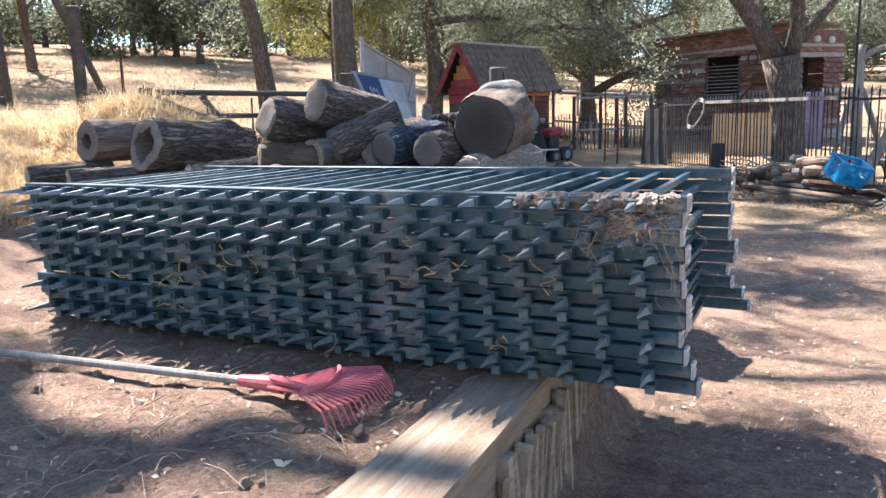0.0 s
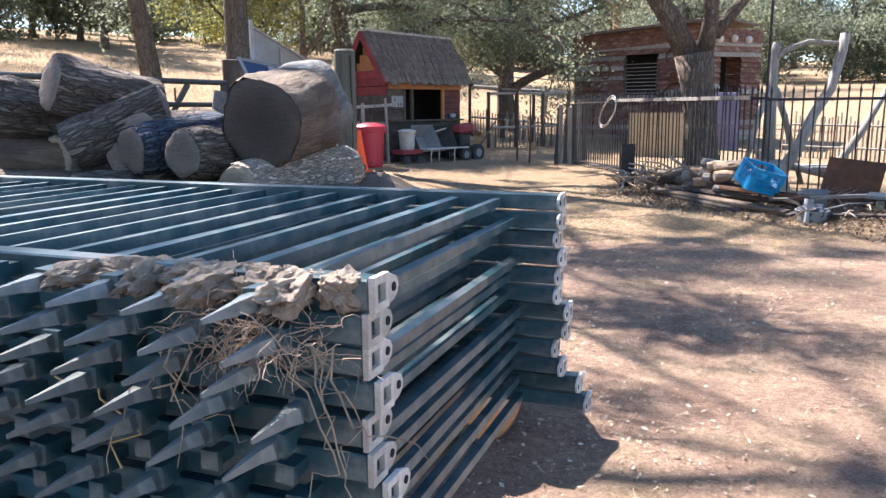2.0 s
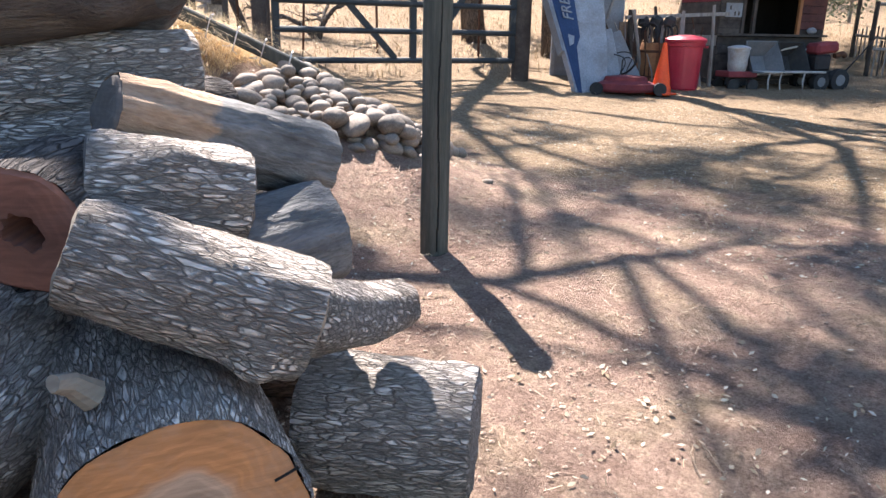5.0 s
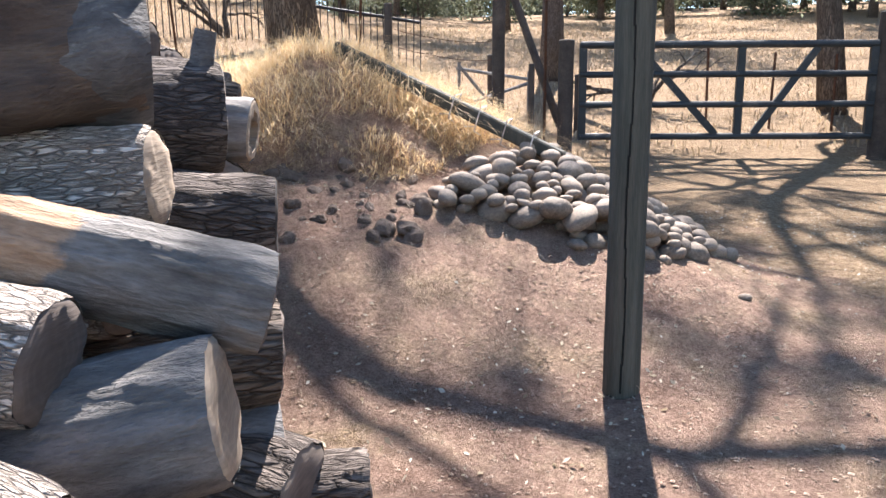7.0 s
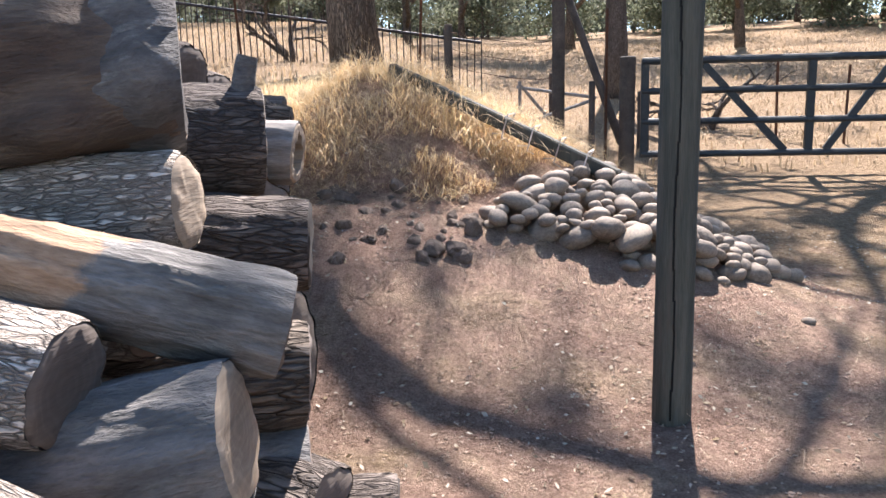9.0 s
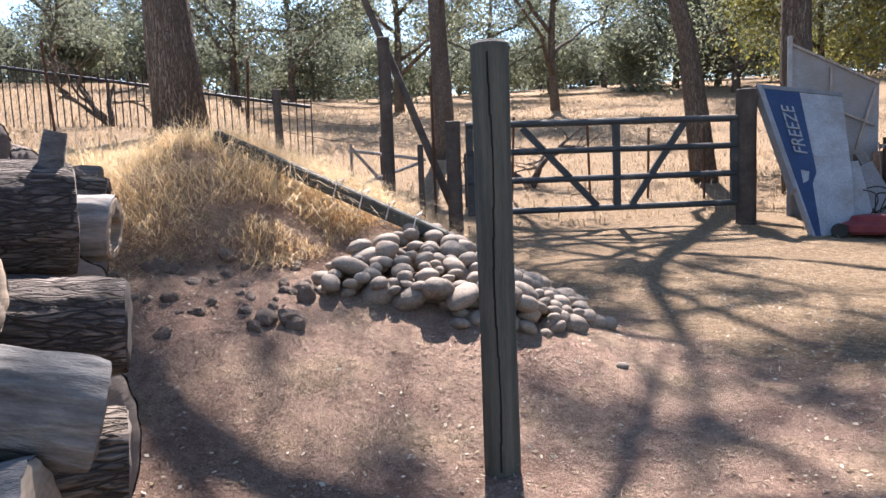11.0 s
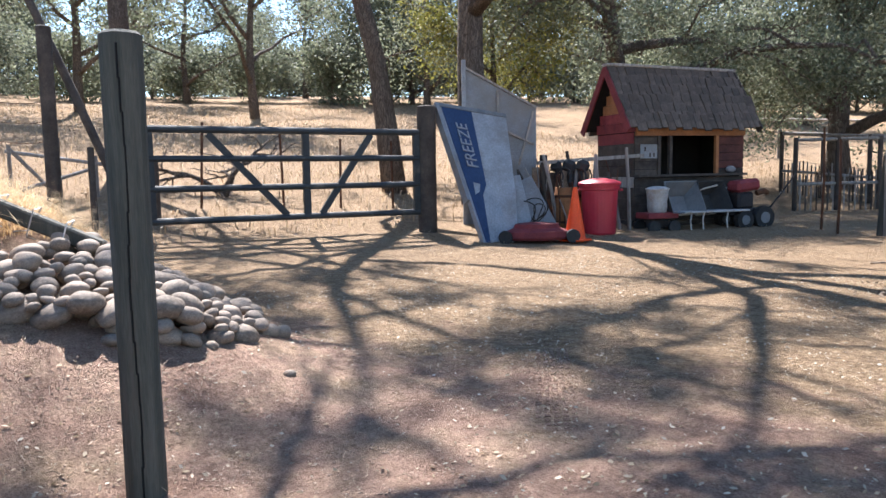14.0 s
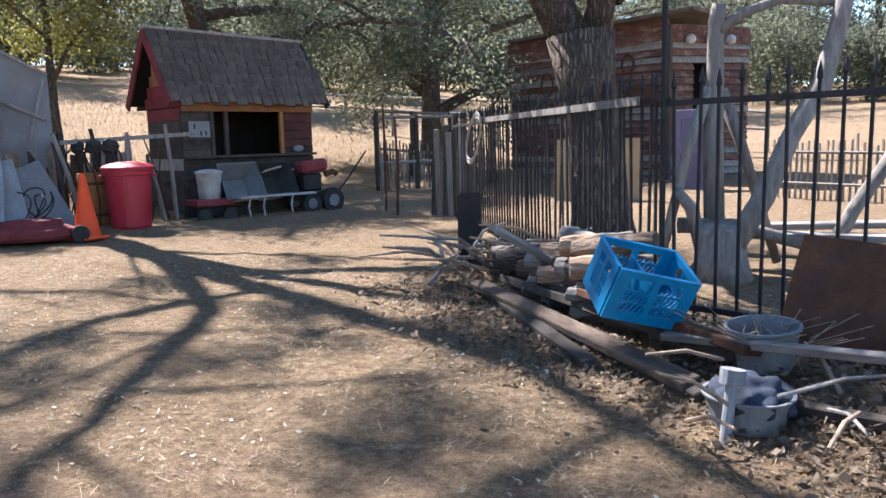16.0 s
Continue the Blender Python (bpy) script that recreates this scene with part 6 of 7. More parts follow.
hung("barrel_half", "rusty red tub hung on the shed wall", 0.86, 2.15, boxbm((0.7, 0.12, 0.36), Matrix(), 0.06), RUST, "tub")
hung("hoop", "rusty iron hoop hung on the shed wall", 0.27, 2.45, tube([(0.16 * math.cos(a), -0.03, 0.26 * math.sin(a)) for a in np.linspace(0, 6.28, 20)], 0.02, 6, False), RUST, "hoop")
hung("horseshoe", "rusty horseshoe hung on the shed wall", 0.78, 2.75, tube([(0.14 * math.cos(a), -0.03, 0.2 * math.sin(a)) for a in np.linspace(-0.9, 4.0, 16)], 0.025, 6), RUST, "horseshoe")
hung("old_tool", "rusty old tool hung on the shed wall", 0.74, 1.75, tube([(-0.2, -0.03, -0.2), (0, -0.03, 0.05), (0.22, -0.03, 0.25)], 0.03, 6), RUST, "tool")
for k in range(3):
    p = C + r * (0.28 + 0.25 * k)
    h = thing("wall_ornament", Matrix.Translation((p.x, p.y - 0.2, 3.18 + 0.03 * (k == 1))), "bleached bone-white oval ornament over the shed door", "ornament", "ornaments over the door")
    bm = bmesh.new()
    bmesh.ops.create_icosphere(bm, subdivisions=2, radius=0.11, matrix=Matrix.Diagonal((1.0, 0.4, 1.0, 1)))
    part("shape", bm, GALV, h, smooth=True)
# lavender door leaf and tan sheet beside it
p = C + r * 0.2
t = thing("door_leaf", pose(-1.0, 22.6, 0.2, 0, 0, 8), "lavender painted door leaf standing by the shed", "door")
part("leaf", boxbm((0.75, 0.05, 1.5), pose(0, 0, 0.75), 0.01), PURPLE, t)
for z in (0.42, 1.06):
    part("panel", boxbm((0.5, 0.02, 0.55), pose(0, -0.03, z), 0.008), PURPLE, t)
t = thing("plywood_sheet", pose(-2.35, 20.6, 0.1, -6, 0, 6), "tan plywood sheet standing behind the iron fence", "sheet")
part("sheet", boxbm((1.5, 0.03, 1.1), pose(0, 0, 0.56)), PLY, t)

# ---------- iron fence ----------
FA, FB, FC = Vector((-3.75, 17.75, 0)), Vector((0.05, 12.3, 0)), Vector((4.4, 10.75, 0))


def spear_picket(h):
    bm = bmesh.new()
    box(bm, (0.016, 0.016, h), Matrix.Translation((0, 0, h / 2)))
    rings(bm, [(0, 0, h - 0.01), (0, 0, h + 0.01), (0, 0, h + 0.045), (0, 0, h + 0.10)], [0.008, 0.018, 0.014, 0.001], 6)
    return finish(bm, "picket", IRON_BLACK)


PICK = spear_picket(1.42)


def iron_fence(a, b, gap, top, label):
    d = b - a
    n = int(d.length / gap)
    t = thing("iron_fence", Matrix.Translation(a) @ pose(0, 0, 0, 0, 0, math.degrees(math.atan2(d.y, d.x))), label, "fence")
    part("rail", boxbm((d.length, 0.034, 0.034), pose(d.length / 2, 0, top)), IRON_BLACK, t)
    part("rail", boxbm((d.length, 0.034, 0.034), pose(d.length / 2, 0, 0.22)), IRON_BLACK, t)
    for k in range(n):
        part("picket", PICK, None, t, m=pose(0.06 + k * gap, 0.002, 0.08 + top - 1.42 + 0.02 * (k % 2), random.uniform(-1, 1), random.uniform(-1, 1), 0))
    return t


t = iron_fence(FA, FB, 0.115, 1.44, "black iron picket fence with spear tips along the yard")
part("lath", boxbm((4.2, 0.02, 0.055), pose(4.2, -0.03, 1.46, 0, 0.2, 0)), GREY_WOOD, t, "pale lath wired along the top")
iron_fence(FB, FC, 0.128, 1.42, "black iron picket fence with spear tips beside the scrap")
round_post(0.03, 12.27, 2.9, 0.017, "tall dark steel pipe at the fence corner", IRON_BLACK, "pipe_post")
for k in range(7):
    x, y = -4.25 + 0.11 * k, 18.05 - 0.03 * k
    t = thing("slat", pose(x, y, ground(x, y) - 0.03, random.uniform(-3, 3), random.uniform(-3, 3), -20), "upright weathered grey board at the fence end", "board", "boards at the fence end")
    part("board", boxbm((0.10, 0.03, 1.25 + 0.12 * (k % 3)), pose(0, 0, 0.65), 0.004), GREY_WOOD if k % 2 else POST_GREEN, t)
t = thing("looped_hose", pose(-2.75, 16.15, 1.25), "pale coil of hose hung on the iron fence", "hose")
bm = bmesh.new()
for q in range(3):
    rings(bm, [Vector((0.16 * math.cos(a) + 0.13 * math.sin(a), -0.2 * math.cos(a) - 0.19 * math.sin(a) - 0.1, 0.30 * math.sin(a) + 0.03 * q * math.cos(a + q))) for a in np.linspace(0, 6.3, 26)], [0.009] * 26, 6)
part("coil", bm, GALV, t)


# ---------- scrap along the iron fence ----------
t = thing("black_pipe", pose(-2.06, 14.27, ground(-2.06, 14.27) - 0.02), "short black square flue standing on the ground", "flue")
bm = bmesh.new()
for dx, dy, sx, sy in ((-0.105, 0, 0.01, 0.22), (0.105, 0, 0.01, 0.22), (0, -0.105, 0.2, 0.01), (0, 0.105, 0.2, 0.01)):
    box(bm, (sx, sy, 0.72), pose(dx, dy, 0.36))
part("shell", bm, IRON_BLACK, t, m=pose(0, 0, 0, 0, 0, 20))


def plank(a, b, w, h, mat, label, roll=0.0, name="plank"):
    a, b = Vector(a), Vector(b)
    t = thing(name, along(a, b) @ pose(0, 0, 0, 0, 0, roll), label, name.replace("_", " "))
    n = (b - a).length
    bm = boxbm((w, h, n), pose(0, 0, n / 2), min(w, h) * 0.12)
    part("body", bm, mat, t)
    return t


heap = random.Random(15)
old = "weathered grey plank lying in the scrap by the fence"
for a, b, w, h, mat in (
    ((-1.45, 12.95, 0.14), (0.35, 11.15, 0.10), 0.11, 0.05, STRIPPED),
    ((-1.25, 13.05, 0.17), (0.55, 11.45, 0.16), 0.14, 0.06, DARK_WOOD),
    ((-1.5, 13.1, 0.10), (-0.2, 11.45, 0.06), 0.09, 0.04, DARK_WOOD),
    ((-0.45, 12.3, 0.26), (0.6, 11.3, 0.24), 0.12, 0.05, RUST),
    ((-0.2, 11.75, 0.08), (0.42, 11.1, 0.07), 0.12, 0.06, DARK_WOOD),
    ((-0.6, 13.0, 0.20), (-1.15, 12.55, 0.62), 0.14, 0.04, GREY_WOOD),
    ((0.15, 11.6, 0.2), (1.15, 10.95, 0.35), 0.05, 0.04, GREY_WOOD),
    ((0.75, 11.0, 0.1), (1.75, 10.45, 0.2), 0.06, 0.05, DARK_WOOD),
    ((1.2, 11.5, 0.3), (2.4, 10.9, 0.28), 0.14, 0.05, GREY_WOOD),
):
    plank(a, b, w, h, mat, old, heap.uniform(-15, 15))
# cut limbs stacked against the fence
for k in range(24):
    row, col = divmod(k, 9)
    f = (col + 0.5 * row) / 9
    x, y = -0.25 - 1.35 * f + heap.uniform(-0.06, 0.06), 12.25 + 1.55 * f + heap.uniform(-0.06, 0.06)
    r = heap.uniform(0.045, 0.085)
    z = ground(x, y) + 0.07 + 0.12 * row
    d = Vector((0.65 + heap.uniform(-0.4, 0.4), -0.45 + heap.uniform(-0.4, 0.5), heap.uniform(-0.06, 0.1))).normalized() * heap.uniform(0.35, 0.7)
    log_thing(Vector((x, y, z)) - d * 0.5, Vector((x, y, z)) + d * 0.5, r, r * 0.9, (STRIPPED, GREY_WOOD, BARK_DARK, GREY_WOOD)[k % 4], CUT_GREY, "short weathered limb stacked by the iron fence", 0, 40 + k, 0, name="cut_limb")
for k in range(13):
    row, col = divmod(k, 5)
    x, y = -0.30 - 0.13 * col + heap.uniform(-0.04, 0.04), 12.42 + 0.15 * col + heap.uniform(-0.04, 0.04)
    r = heap.uniform(0.05, 0.08)
    z = ground(x, y) + 0.24 + 0.125 * row
    d = Vector((0.7 + heap.uniform(-0.3, 0.3), -0.3 + heap.uniform(-0.5, 0.5), heap.uniform(-0.08, 0.16))).normalized() * heap.uniform(0.4, 0.65)
    log_thing(Vector((x, y, z)) - d * 0.5, Vector((x, y, z)) + d * 0.5, r, r * 0.9, (GREY_WOOD, STRIPPED, HALF_BARE)[k % 3], CUT_GREY, "short weathered limb stacked by the iron fence", 0, 70 + k, 0, name="cut_limb")
# brush and sticks
for k in range(46):
    x, y = heap.uniform(-2.1, -0.8), heap.uniform(13.1, 14.1)
    a = heap.uniform(0, 6.28)
    n = heap.uniform(0.35, 0.8)
    p = Vector((x, y, ground(x, y) + heap.uniform(0.03, 0.3)))
    q = p + Vector((n * math.cos(a), n * math.sin(a), heap.uniform(-0.15, 0.25)))
    m_ = (p + q) / 2 + Vector((heap.uniform(-0.08, 0.08), heap.uniform(-0.08, 0.08), 0.05))
    t = thing("stick", pose(0, 0, 0), "dry grey-brown stick in the brush heap", "stick", "sticks of the brush heap")
    part("shaft", tube([p, m_, q], [0.018, 0.015, 0.01], 6, True, 0.2), GREY_WOOD if k % 2 else TWIG, t)
t = thing("tyre_roll", pose(-1.05, 13.25, 0.3, 90, 0, 35), "dark rolled rubber mat in the scrap", "mat")
part("roll", tube([(0, 0, -0.22), (0, 0, 0.22)], 0.13, 18, True, 0.08), DARK_RUBBER, t)


def crate():
    t = thing("milk_crate", pose(0.02, 11.62, 0.47, 22, 14, 36), "blue plastic slatted crate tilted on the planks", "crate")
    X, Y, Z, w = 0.44, 0.34, 0.29, 0.012

    def side(n, at, rz, name):
        bm = bmesh.new()
        m = at @ pose(0, 0, 0, 0, 0, rz)
        for z, h in ((-Z / 2 + 0.03, 0.06), (Z / 2 - 0.02, 0.04)):
            box(bm, (n, w, h), m @ pose(0, 0, z))
        box(bm, (n, w * 1.8, 0.015), m @ pose(0, 0, Z / 2 - 0.006))
        for x in (-n / 2 + 0.035, n / 2 - 0.035):
            box(bm, (0.07, w, Z - 0.1), m @ pose(x, 0, 0.01))
        box(bm, (0.035, w, Z - 0.1), m @ pose(0, 0, 0.01))
        k = int(n / 0.035)
        for i in range(k):
            x = -n / 2 + 0.07 + (n - 0.14) * i / (k - 1)
            box(bm, (0.008, w * 0.7, Z - 0.13), m @ pose(x, 0, -0.02, 0, 24, 0))
        box(bm, (n - 0.12, w * 0.7, 0.012), m @ pose(0, 0, -0.03))
        box(bm, (n - 0.12, w * 0.7, 0.012), m @ pose(0, 0, 0.035))
        part(name, bm, CRATE_BLUE, t)
    side(X, pose(0, -Y / 2, 0), 0, "side")
    side(X, pose(0, Y / 2, 0), 0, "side")
    side(Y - 0.03, pose(-X / 2, 0, 0), 90, "end")
    side(Y - 0.03, pose(X / 2, 0, 0), 90, "end")
    bm = bmesh.new()
    for k in range(9):
        box(bm, (0.018, Y - 0.02, 0.012), pose(-X / 2 + 0.03 + (X - 0.06) * k / 8, 0, -Z / 2 + 0.008))
    for k in range(6):
        box(bm, (X - 0.02, 0.018, 0.012), pose(0, -Y / 2 + 0.03 + (Y - 0.06) * k / 5, -Z / 2 + 0.0035))
    part("floor_grid", bm, CRATE_BLUE, t)
    part("divider", boxbm((0.012, Y - 0.03, 0.2), pose(-0.02, 0, -0.02)), CRATE_BLUE, t)


crate()


def tub(x, y, r, h, mat, label, lean=(0, 0), name="tub"):
    t = thing(name, pose(x, y, ground(x, y) + 0.005, lean[0], lean[1], 0), label, "tub")
    bm = bmesh.new()
    seg = 26
    prof = [(r * 0.8, 0), (r * 0.97, h * 0.93), (r * 1.04, h * 0.95), (r * 1.04, h), (r * 0.95, h), (r * 0.77, 0.015)]
    loops = [[bm.verts.new((q * math.cos(6.28319 * k / seg), q * math.sin(6.28319 * k / seg), z)) for k in range(seg)] for q, z in prof]
    for a, b in zip(loops, loops[1:]):
        for k in range(seg):
            bm.faces.new((a[k], a[(k + 1) % seg], b[(k + 1) % seg], b[k]))
    bm.faces.new(loops[0][::-1])
    bm.faces.new(loops[-1])
    part("shell", bm, mat, t)
    return t


tub(0.60, 10.9, 0.18, 0.14, GREY_PAINT, "low grey rubber tub of dry scraps on the ground")
tub(0.64, 11.5, 0.17, 0.22, GREY_PAINT, "grey plastic planter of dead stalks", (4, -3))
t = thing("hose_fitting", pose(0.53, 10.70, ground(0.53, 10.70), -8, 4, 0), "white plastic pipe with a round cap leaning on the tub", "pipe")
part("pipe", tube([(0, 0, 0), (0, 0, 0.26)], 0.024, 12), WHITE_PANEL, t)
part("cap", tube([(0, 0, 0.24), (0, 0, 0.30)], 0.05, 14), WHITE_PANEL, t)
t = thing("cloth", pose(0.61, 10.91, 0.14), "crumpled dark blue cloth stuffed in the tub", "cloth")
bm = bmesh.new()
bmesh.ops.create_icosphere(bm, subdivisions=4, radius=0.16)
for v in bm.verts:
    n = v.co.normalized()
    v.co = n * 0.16 * (1 + 0.4 * noise.noise(n * 2.4)) * 1.0
    v.co.z *= 0.6
part("folds", bm, surf("dark_blue_cloth", (0.02, 0.025, 0.04), (0.05, 0.06, 0.085), 8, 80, 0.9), t, smooth=True)
t = thing("stalk_bundle", pose(0.64, 11.5, 0.16), "dead brown stalks in the planter", "plant")
bm = bmesh.new()
for k in range(40):
    a, l = heap.uniform(0, 6.28), heap.uniform(0.15, 0.4)
    x, y = heap.uniform(-0.15, 0.15), heap.uniform(-0.15, 0.15)
    rings(bm, [(x, y, -0.12), (x + 0.3 * l * math.cos(a), y + 0.3 * l * math.sin(a), 0.1), (x + l * math.cos(a), y + l * math.sin(a), 0.1 + l * 0.3)], [0.004, 0.003, 0.002], 4)
part("stalks", bm, TWIG, t)
# rusted sheet leaning on the fence
t = thing("rust_sheet", pose(0.98, 11.62, ground(0.98, 11.62), -24, 6, -16), "bent rusty steel sheet leaning on the iron fence", "sheet")
bm = bmesh.new()
box(bm, (0.62, 0.006, 0.62), pose(0, 0, 0.31))
bmesh.ops.subdivide_edges(bm, edges=bm.edges[:], cuts=7, use_grid_fill=True)
for v in bm.verts:
    v.co.y += 0.05 * math.sin(v.co.x * 5) + 0.02 * noise.noise(v.co * 4)
    v.co.z += 0.08 * v.co.x
part("sheet", bm, RUST, t)
tub(1.55, 10.75, 0.2, 0.22, DARK_RUBBER, "black rubber feed tub of odd scraps")
tub(2.0, 10.6, 0.2, 0.24, GREY_PAINT, "grey dented bucket among the scraps", (10, 8))
for k in range(22):
    x, y = heap.uniform(0.3, 2.2), heap.uniform(10.5, 11.9)
    a, n = heap.uniform(0, 6.28), heap.uniform(0.25, 0.7)
    p = Vector((x, y, ground(x, y) + heap.uniform(0.03, 0.2)))
    q = p + Vector((n * math.cos(a), n * math.sin(a), heap.uniform(-0.05, 0.2)))
    t = thing("stick", pose(0, 0, 0), "dry grey-brown stick among the scraps", "stick", "sticks among the scraps")
    part("shaft", tube([p, (p + q) / 2 + Vector((0, 0, 0.03)), q], [0.010, 0.009, 0.006], 6, True, 0.2), GREY_WOOD if k % 2 else TWIG, t)


# ---------- behind the fence: dead wood sculpture and stick fence ----------
def dead_wood(x, y, seed, h, label):
    rnd = random.Random(seed)
    t = thing("dead_tree", pose(x, y, ground(x, y) - 0.05), label, "dead tree")

    def grow(p, d, n, r, depth):
        q = [p]
        for s in range(5):
            d = (d + Vector((rnd.uniform(-0.3, 0.3), rnd.uniform(-0.3, 0.3), rnd.uniform(-0.1, 0.2)))).normalized()
            q.append(q[-1] + d * n / 5)
        bm = bmesh.new()
        rings(bm, q, [r * (1 - 0.12 * s) for s in range(6)], 9, True, 0.25, seed)
        part("branch" if depth else "limb", bm, GREY_WOOD, t, smooth=True)
        if depth < 2:
            for _ in range(2):
                grow(q[rnd.randint(2, 4)], (d * 0.4 + Vector((rnd.uniform(-1, 1), rnd.uniform(-1, 1), rnd.uniform(0, 1)))).normalized(), n * 0.6, r * 0.6, depth + 1)
    for k in range(3):
        a = k * 2.2 + seed
        grow(Vector((0.3 * math.cos(a), 0.3 * math.sin(a), 0)), Vector((-0.35 * math.cos(a), -0.3 * math.sin(a), 1)).normalized(), h * rnd.uniform(0.7, 1), 0.048, 0)




def propped_limbs():
    """Barkless limbs leaned together into a frame behind the fence."""
    t = thing("limb_frame", pose(0, 0, 0), "silver-grey barkless limbs propped together behind the iron fence", "dead wood")
    for name, r, pts in (
        ("upright", 0.075, [(0.14, 14.5, 0.1), (0.10, 14.5, 1.18), (0.10, 14.5, 2.15), (0.12, 14.5, 2.3)]),
        ("leg", 0.05, [(0.08, 14.5, 1.65), (-0.06, 14.38, 1.23), (-0.30, 14.2, 0.1)]),
        ("leg", 0.05, [(0.14, 14.6, 1.6), (0.30, 14.71, 1.17), (0.62, 14.9, 0.1)]),
        ("limb", 0.085, [(0.18, 14.2, 0.1), (0.51, 14.32, 0.71), (0.70, 14.43, 1.21), (0.91, 14.53, 1.6), (1.03, 14.62, 2.17), (1.06, 14.66, 2.4)]),
        ("arch", 0.045, [(0.10, 14.5, 2.06), (0.28, 14.51, 2.2), (0.57, 14.62, 2.31), (1.05, 14.64, 2.25)]),
        ("limb", 0.06, [(0.95, 14.5, 0.1), (1.18, 14.61, 0.6), (1.40, 14.7, 0.96), (1.75, 14.8, 1.7)]),
        ("cross_limb", 0.06, [(-0.16, 14.37, 0.46), (0.29, 14.51, 0.46), (1.11, 14.62, 0.23)]),
        ("limb", 0.06, [(0.10, 14.29, 0.1), (-0.04, 14.28, 0.62), (-0.14, 14.17, 0.77)]),
    ):
        n = len(pts)
        part(name, tube(pts, [r * (1.1 - 0.35 * k / (n - 1)) for k in range(n)], 12, True, 0.3), GREY_WOOD, t, smooth=True)
    t = thing("stump", pose(0.22, 14.3, ground(0.22, 14.3) - 0.03), "pale bleached stump at the foot of the limbs", "stump")
    part("body", tube([(0, 0, 0), (0.02, 0, 0.2), (-0.02, 0.02, 0.42), (-0.02, 0.02, 0.5)], [0.30, 0.22, 0.20, 0.16], 20, True, 0.35), GREY_WOOD, t, smooth=True)


propped_limbs()
dead_wood(2.9, 14.6, 9, 2.0, "silver-grey dead tree with bare arms behind the fence")
for a, b, w in (((0.2, 14.8, 0.35), (2.2, 14.2, 0.42), 0.2), ((0.9, 13.4, 0.1), (2.8, 13.0, 0.16), 0.16), ((-0.3, 15.6, 0.3), (1.6, 16.0, 0.34), 0.22)):
    plank(a, b, w, 0.06, GREY_WOOD, "silvered plank lying behind the iron fence")

def stick_fence():
    a, b = Vector((0.4, 21.5, 0)), Vector((8.5, 17.5, 0))
    t = thing("stick_fence", pose(0, 0, 0), "fence of uneven grey sticks in dry grass", "fence")
    n = 95
    for k in range(n):
        o = a.lerp(b, k / n)
        g = ground(o.x, o.y)
        h = 0.95 + 0.3 * noise.noise(Vector((k * 0.9, 1, 0)))
        part("stick", tube([(o.x, o.y, g - 0.05), (o.x + 0.05 * noise.noise(Vector((k * 1.3, 0, 0))), o.y, g + h)], 0.02, 5), GREY_WOOD if k % 3 else TWIG, t)
    for h in (0.25, 0.75):
        part("rail", tube([(a.x, a.y - 0.03, ground(a.x, a.y) + h), (b.x, b.y - 0.03, ground(b.x, b.y) + h)], 0.025, 6), GREY_WOOD, t)


stick_fence()


# power pole and lines
t = thing("power_pole", pose(-5.3, 30.5, ground(-5.3, 30.5) - 0.1), "tall brown wooden power pole", "pole")
part("shaft", tube([(0, 0, 0), (0, 0, 9.5)], [0.16, 0.12], 12), ORANGE_BOARD, t)
part("crossarm", boxbm((2.2, 0.12, 0.12), pose(0, -0.15, 8.9, 0, 0, 10)), DARK_WOOD, t)
wires([sag((-45, 42, 9.2), (-5.3, 30.4, 7.1), 0.8), sag((-5.3, 30.4, 7.1), (40, 25, 9.0), 0.8), sag((-5.3, 30.4, 5.9), (40, 25, 7.6), 0.9)], "dark power lines overhead", 0.018, DARK_RUBBER)
# field rails past the yard
t = thing("field_fence", pose(0, 0, 0), "grey pole fence across the dry field", "fence")
for k in range(9):
    x, y = -16 + 2.0 * k, 31.5 - 0.2 * k
    part("post", tube([(x, y, ground(x, y) - 0.05), (x, y, ground(x, y) + 1.2)], 0.06, 7), GREY_WOOD, t)
for h in (0.6, 1.05):
    part("rail", tube([(-16, 31.5, ground(-16, 31.5) + h), (0, 29.9, ground(0, 29.9) + h)], 0.04, 6), GREY_WOOD, t)


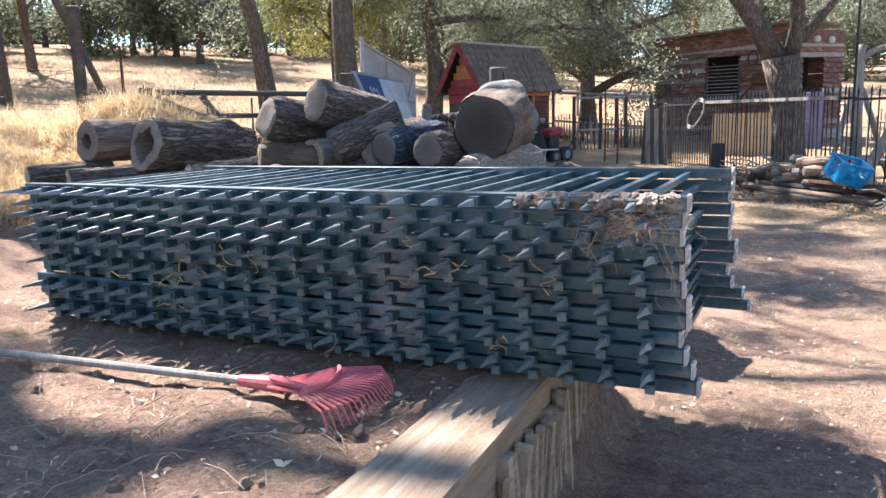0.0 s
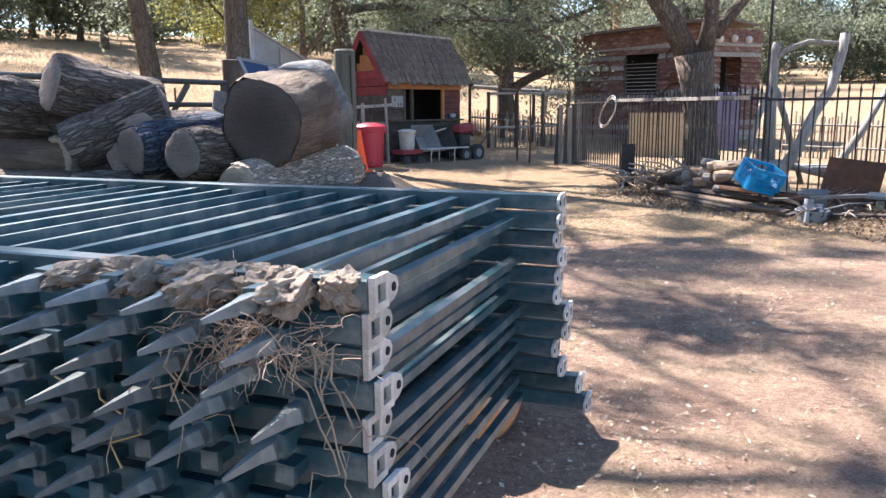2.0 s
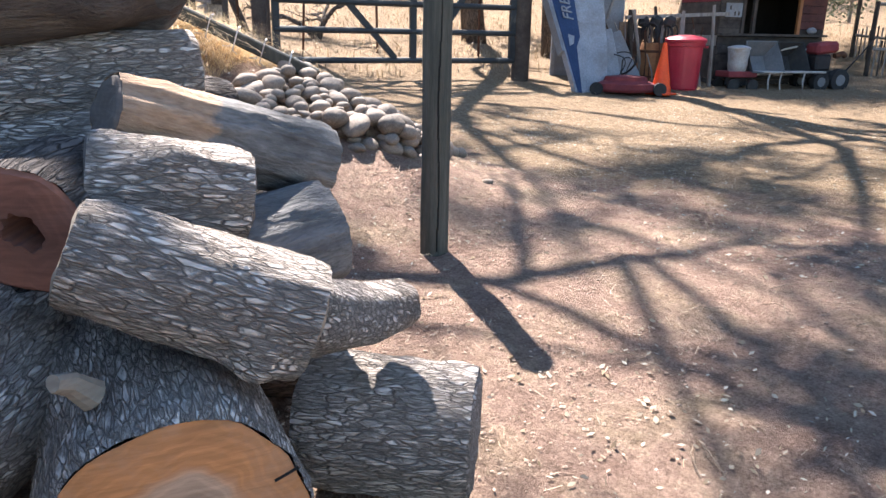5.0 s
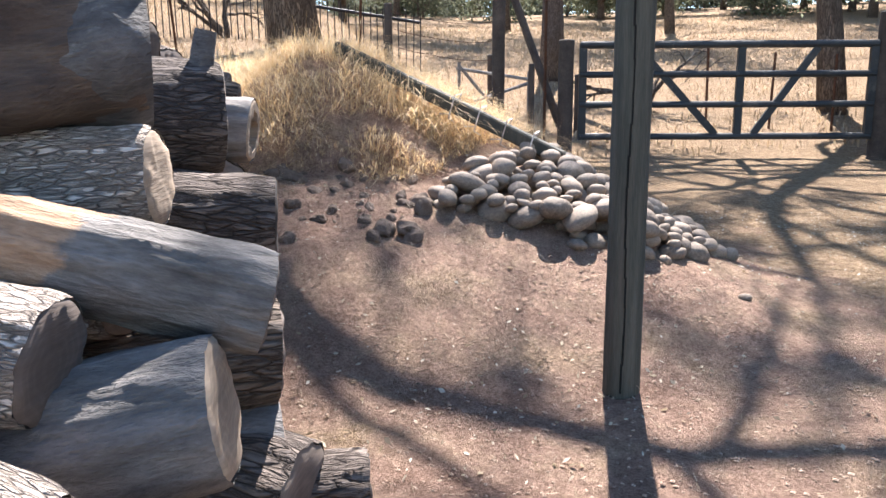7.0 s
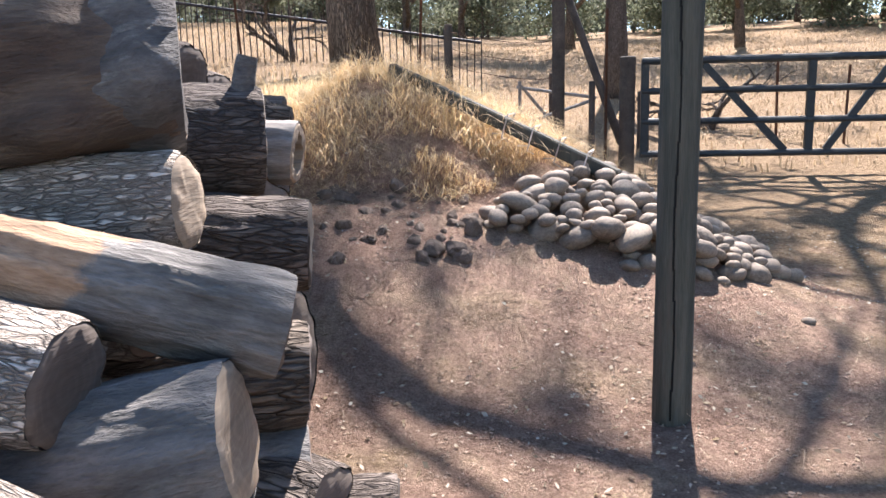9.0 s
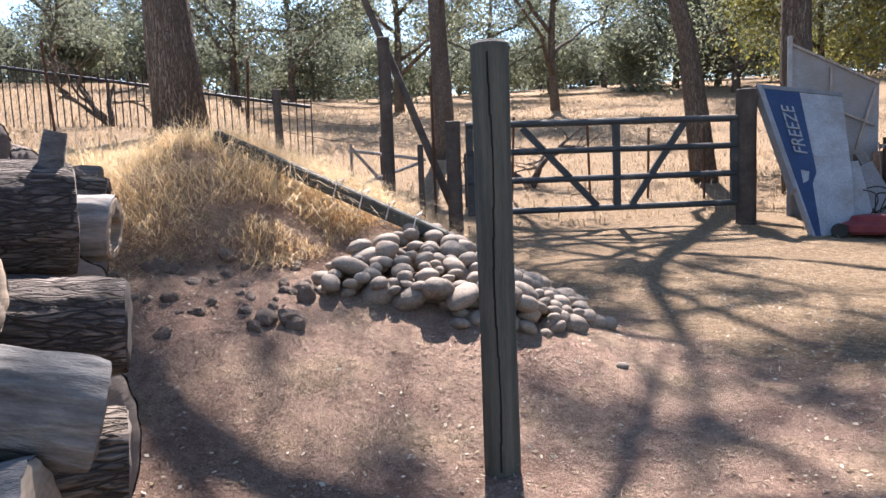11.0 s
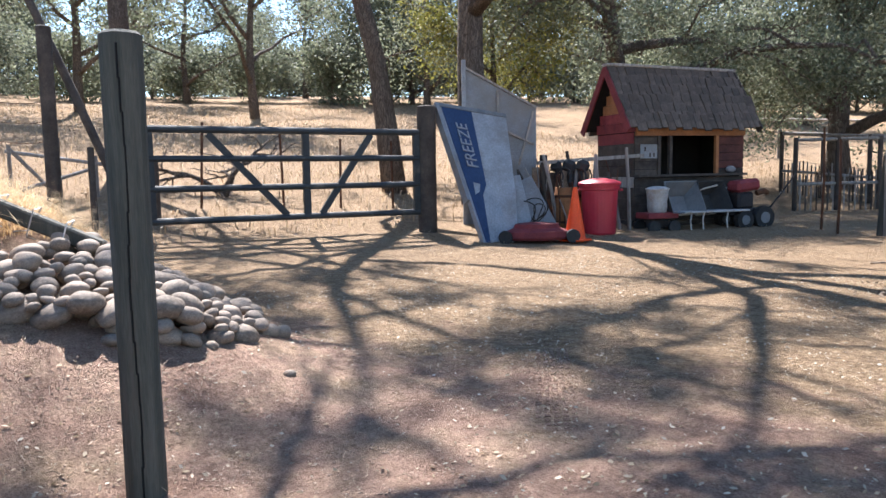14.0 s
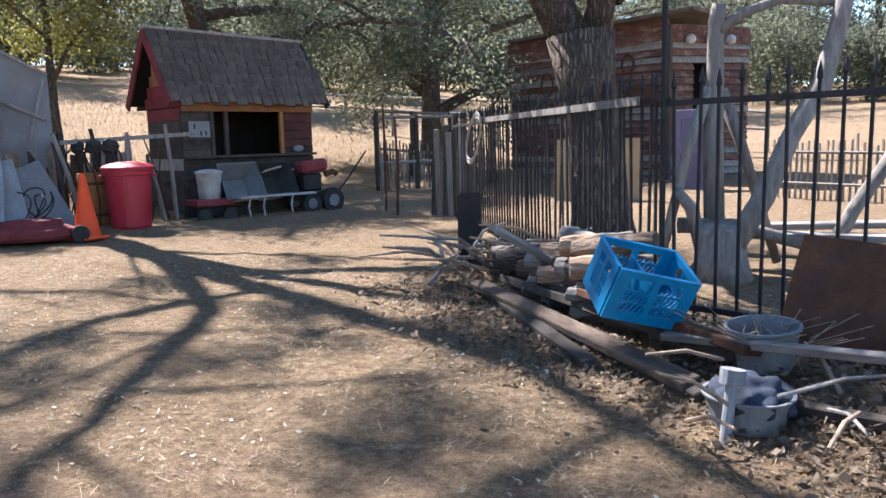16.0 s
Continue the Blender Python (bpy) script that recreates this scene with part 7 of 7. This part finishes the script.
# ---------- rake ----------
def rake():
    z = ground(-1.6, 1.9) + 0.03
    a, b = Vector((-3.2, 1.58, z + 0.05)), Vector((-1.72, 1.81, z + 0.03))
    t = thing("leaf_rake", pose(0, 0, 0), "faded red plastic leaf rake with a wooden handle on the earth", "rake")
    part("handle", tube([a, a.lerp(b, 0.5), b], 0.015, 10), GREY_WOOD, t, "bare grey wooden handle")
    d = (b - a).normalized()
    s = Vector((-d.y, d.x, 0))
    part("socket", tube([b - d * 0.02, b + d * 0.14], [0.02, 0.03], 12), RAKE_RED, t)
    o = b + d * 0.1
    n = 20
    ends = []
    for k in range(n):
        f = (k / (n - 1) - 0.5) * 2
        ang = f * 0.62
        w = d * math.cos(ang) + s * math.sin(ang)
        p0 = o + s * f * 0.03
        p1 = o + w * 0.20 + Vector((0, 0, 0.03))
        p2 = o + w * 0.36 + Vector((0, 0, 0.02))
        p3 = o + w * 0.395 + Vector((0, 0, -0.03))
        bm = bmesh.new()
        rings(bm, [p0, p1, p2, p3], [0.004, 0.0045, 0.0045, 0.003], 5)
        part("tine", bm, RAKE_RED, t)
        ends.append(p1 + w * 0.02)
    bm = bmesh.new()
    rings(bm, [e + Vector((0, 0, 0.006)) for e in ends], [0.008] * n, 6)
    part("crossband", bm, RAKE_RED, t)
    bm = bmesh.new()
    rings(bm, [o + Vector((0, 0, 0.02)), ends[1] + Vector((0, 0, 0.02))], [0.014, 0.01], 6)
    part("side_rib", bm, RAKE_RED, t)


rake()

# ---------- mud, roots and straw caught on the stack ----------
top = 0.515 + 0.0513 * 11 + 0.02
rnd = random.Random(3)
MUD = surf("pale_dry_mud", (0.30, 0.23, 0.17), (0.46, 0.36, 0.28), 9, 70, 0.95, bump=0.7, dist=0.01)
t = thing("mud_clump", STACK @ pose(0, 0, 0), "lump of dried mud and wood caught on the top panel", "mud")
LUMPS = [(-0.05 - 0.045 * k, 0.0, 0.03, 0.024, 0.016) for k in range(9)]
LUMPS += [(-0.105 - 0.126 * k, -0.055 - 0.01 * (k % 2), 0.030 - 0.004 * k, 0.075 - 0.008 * k, 0.026 - 0.003 * k) for k in range(4)]
LUMPS += [(-0.16 - 0.13 * k, -0.03, 0.05, 0.026, 0.026) for k in range(3)] + [(-0.04, -0.02, 0.035, 0.03, 0.028)]
for k, (x, y, sx, sy, sz) in enumerate(LUMPS):
    bm = bmesh.new()
    bmesh.ops.create_icosphere(bm, subdivisions=4, radius=1.0)
    for v in bm.verts:
        n = v.co.normalized()
        v.co = n * (1 + 0.5 * noise.noise(n * 1.9 + Vector((k * 3.3, 1, 0))) + 0.28 * noise.noise(n * 5 + Vector((k, 0, 0))) + 0.12 * noise.noise(n * 12))
    part("lump", bm, MUD, t, m=pose(x, y, top - 0.008 - 0.4 * sz, rnd.uniform(-8, 8), rnd.uniform(-8, 8), rnd.uniform(-12, 12)) @ Matrix.Diagonal((sx, sy, sz, 1)))
bm = bmesh.new()
for k in range(190):
    p = Vector((rnd.gauss(-0.17, 0.05), -0.075 + rnd.gauss(0, 0.025), top - 0.075 + rnd.gauss(0, 0.018)))
    if k % 3 == 0:
        p.x += 0.08
    q = [p]
    d = Vector((rnd.uniform(-1, 1), rnd.uniform(-0.8, 0.3), rnd.uniform(-0.5, 0.4))).normalized()
    for s in range(8):
        d = (d + Vector((rnd.uniform(-0.7, 0.7), rnd.uniform(-0.7, 0.7), rnd.uniform(-0.75, 0.6)))).normalized()
        q.append(q[-1] + d * rnd.uniform(0.006, 0.018))
    r = rnd.choice((0.0005, 0.0007, 0.0007, 0.0011))
    rings(bm, q, [r * (1 - 0.08 * s) for s in range(9)], 4)
part("root_tangle", bm, surf("pale_root", (0.42, 0.28, 0.19), (0.62, 0.46, 0.34), 8, 60, 0.9), t, "tangled pale dry roots")
for k in range(9):
    q = [Vector((-0.02 - 0.05 * k * rnd.random(), -0.09, top - 0.08))]
    for s in range(9):
        q.append(q[-1] + Vector((rnd.uniform(-0.025, 0.03), rnd.uniform(-0.02, 0.02), rnd.uniform(-0.05, 0.005))))
    part("runner", tube(q, [0.0017 - 0.0001 * s for s in range(10)], 4), TWIG, t)
for k in range(22):
    x, z = rnd.uniform(-2.3, -0.1), rnd.uniform(0.55, 1.0)
    q = [Vector((x, -0.06, z))]
    for s in range(5):
        q.append(q[-1] + Vector((rnd.uniform(-0.05, 0.05), rnd.uniform(-0.02, 0.015), rnd.uniform(-0.04, 0.02))))
    bm = bmesh.new()
    rings(bm, q, [0.0018] * 6, 4)
    part("stalk", bm, STRAW, t)
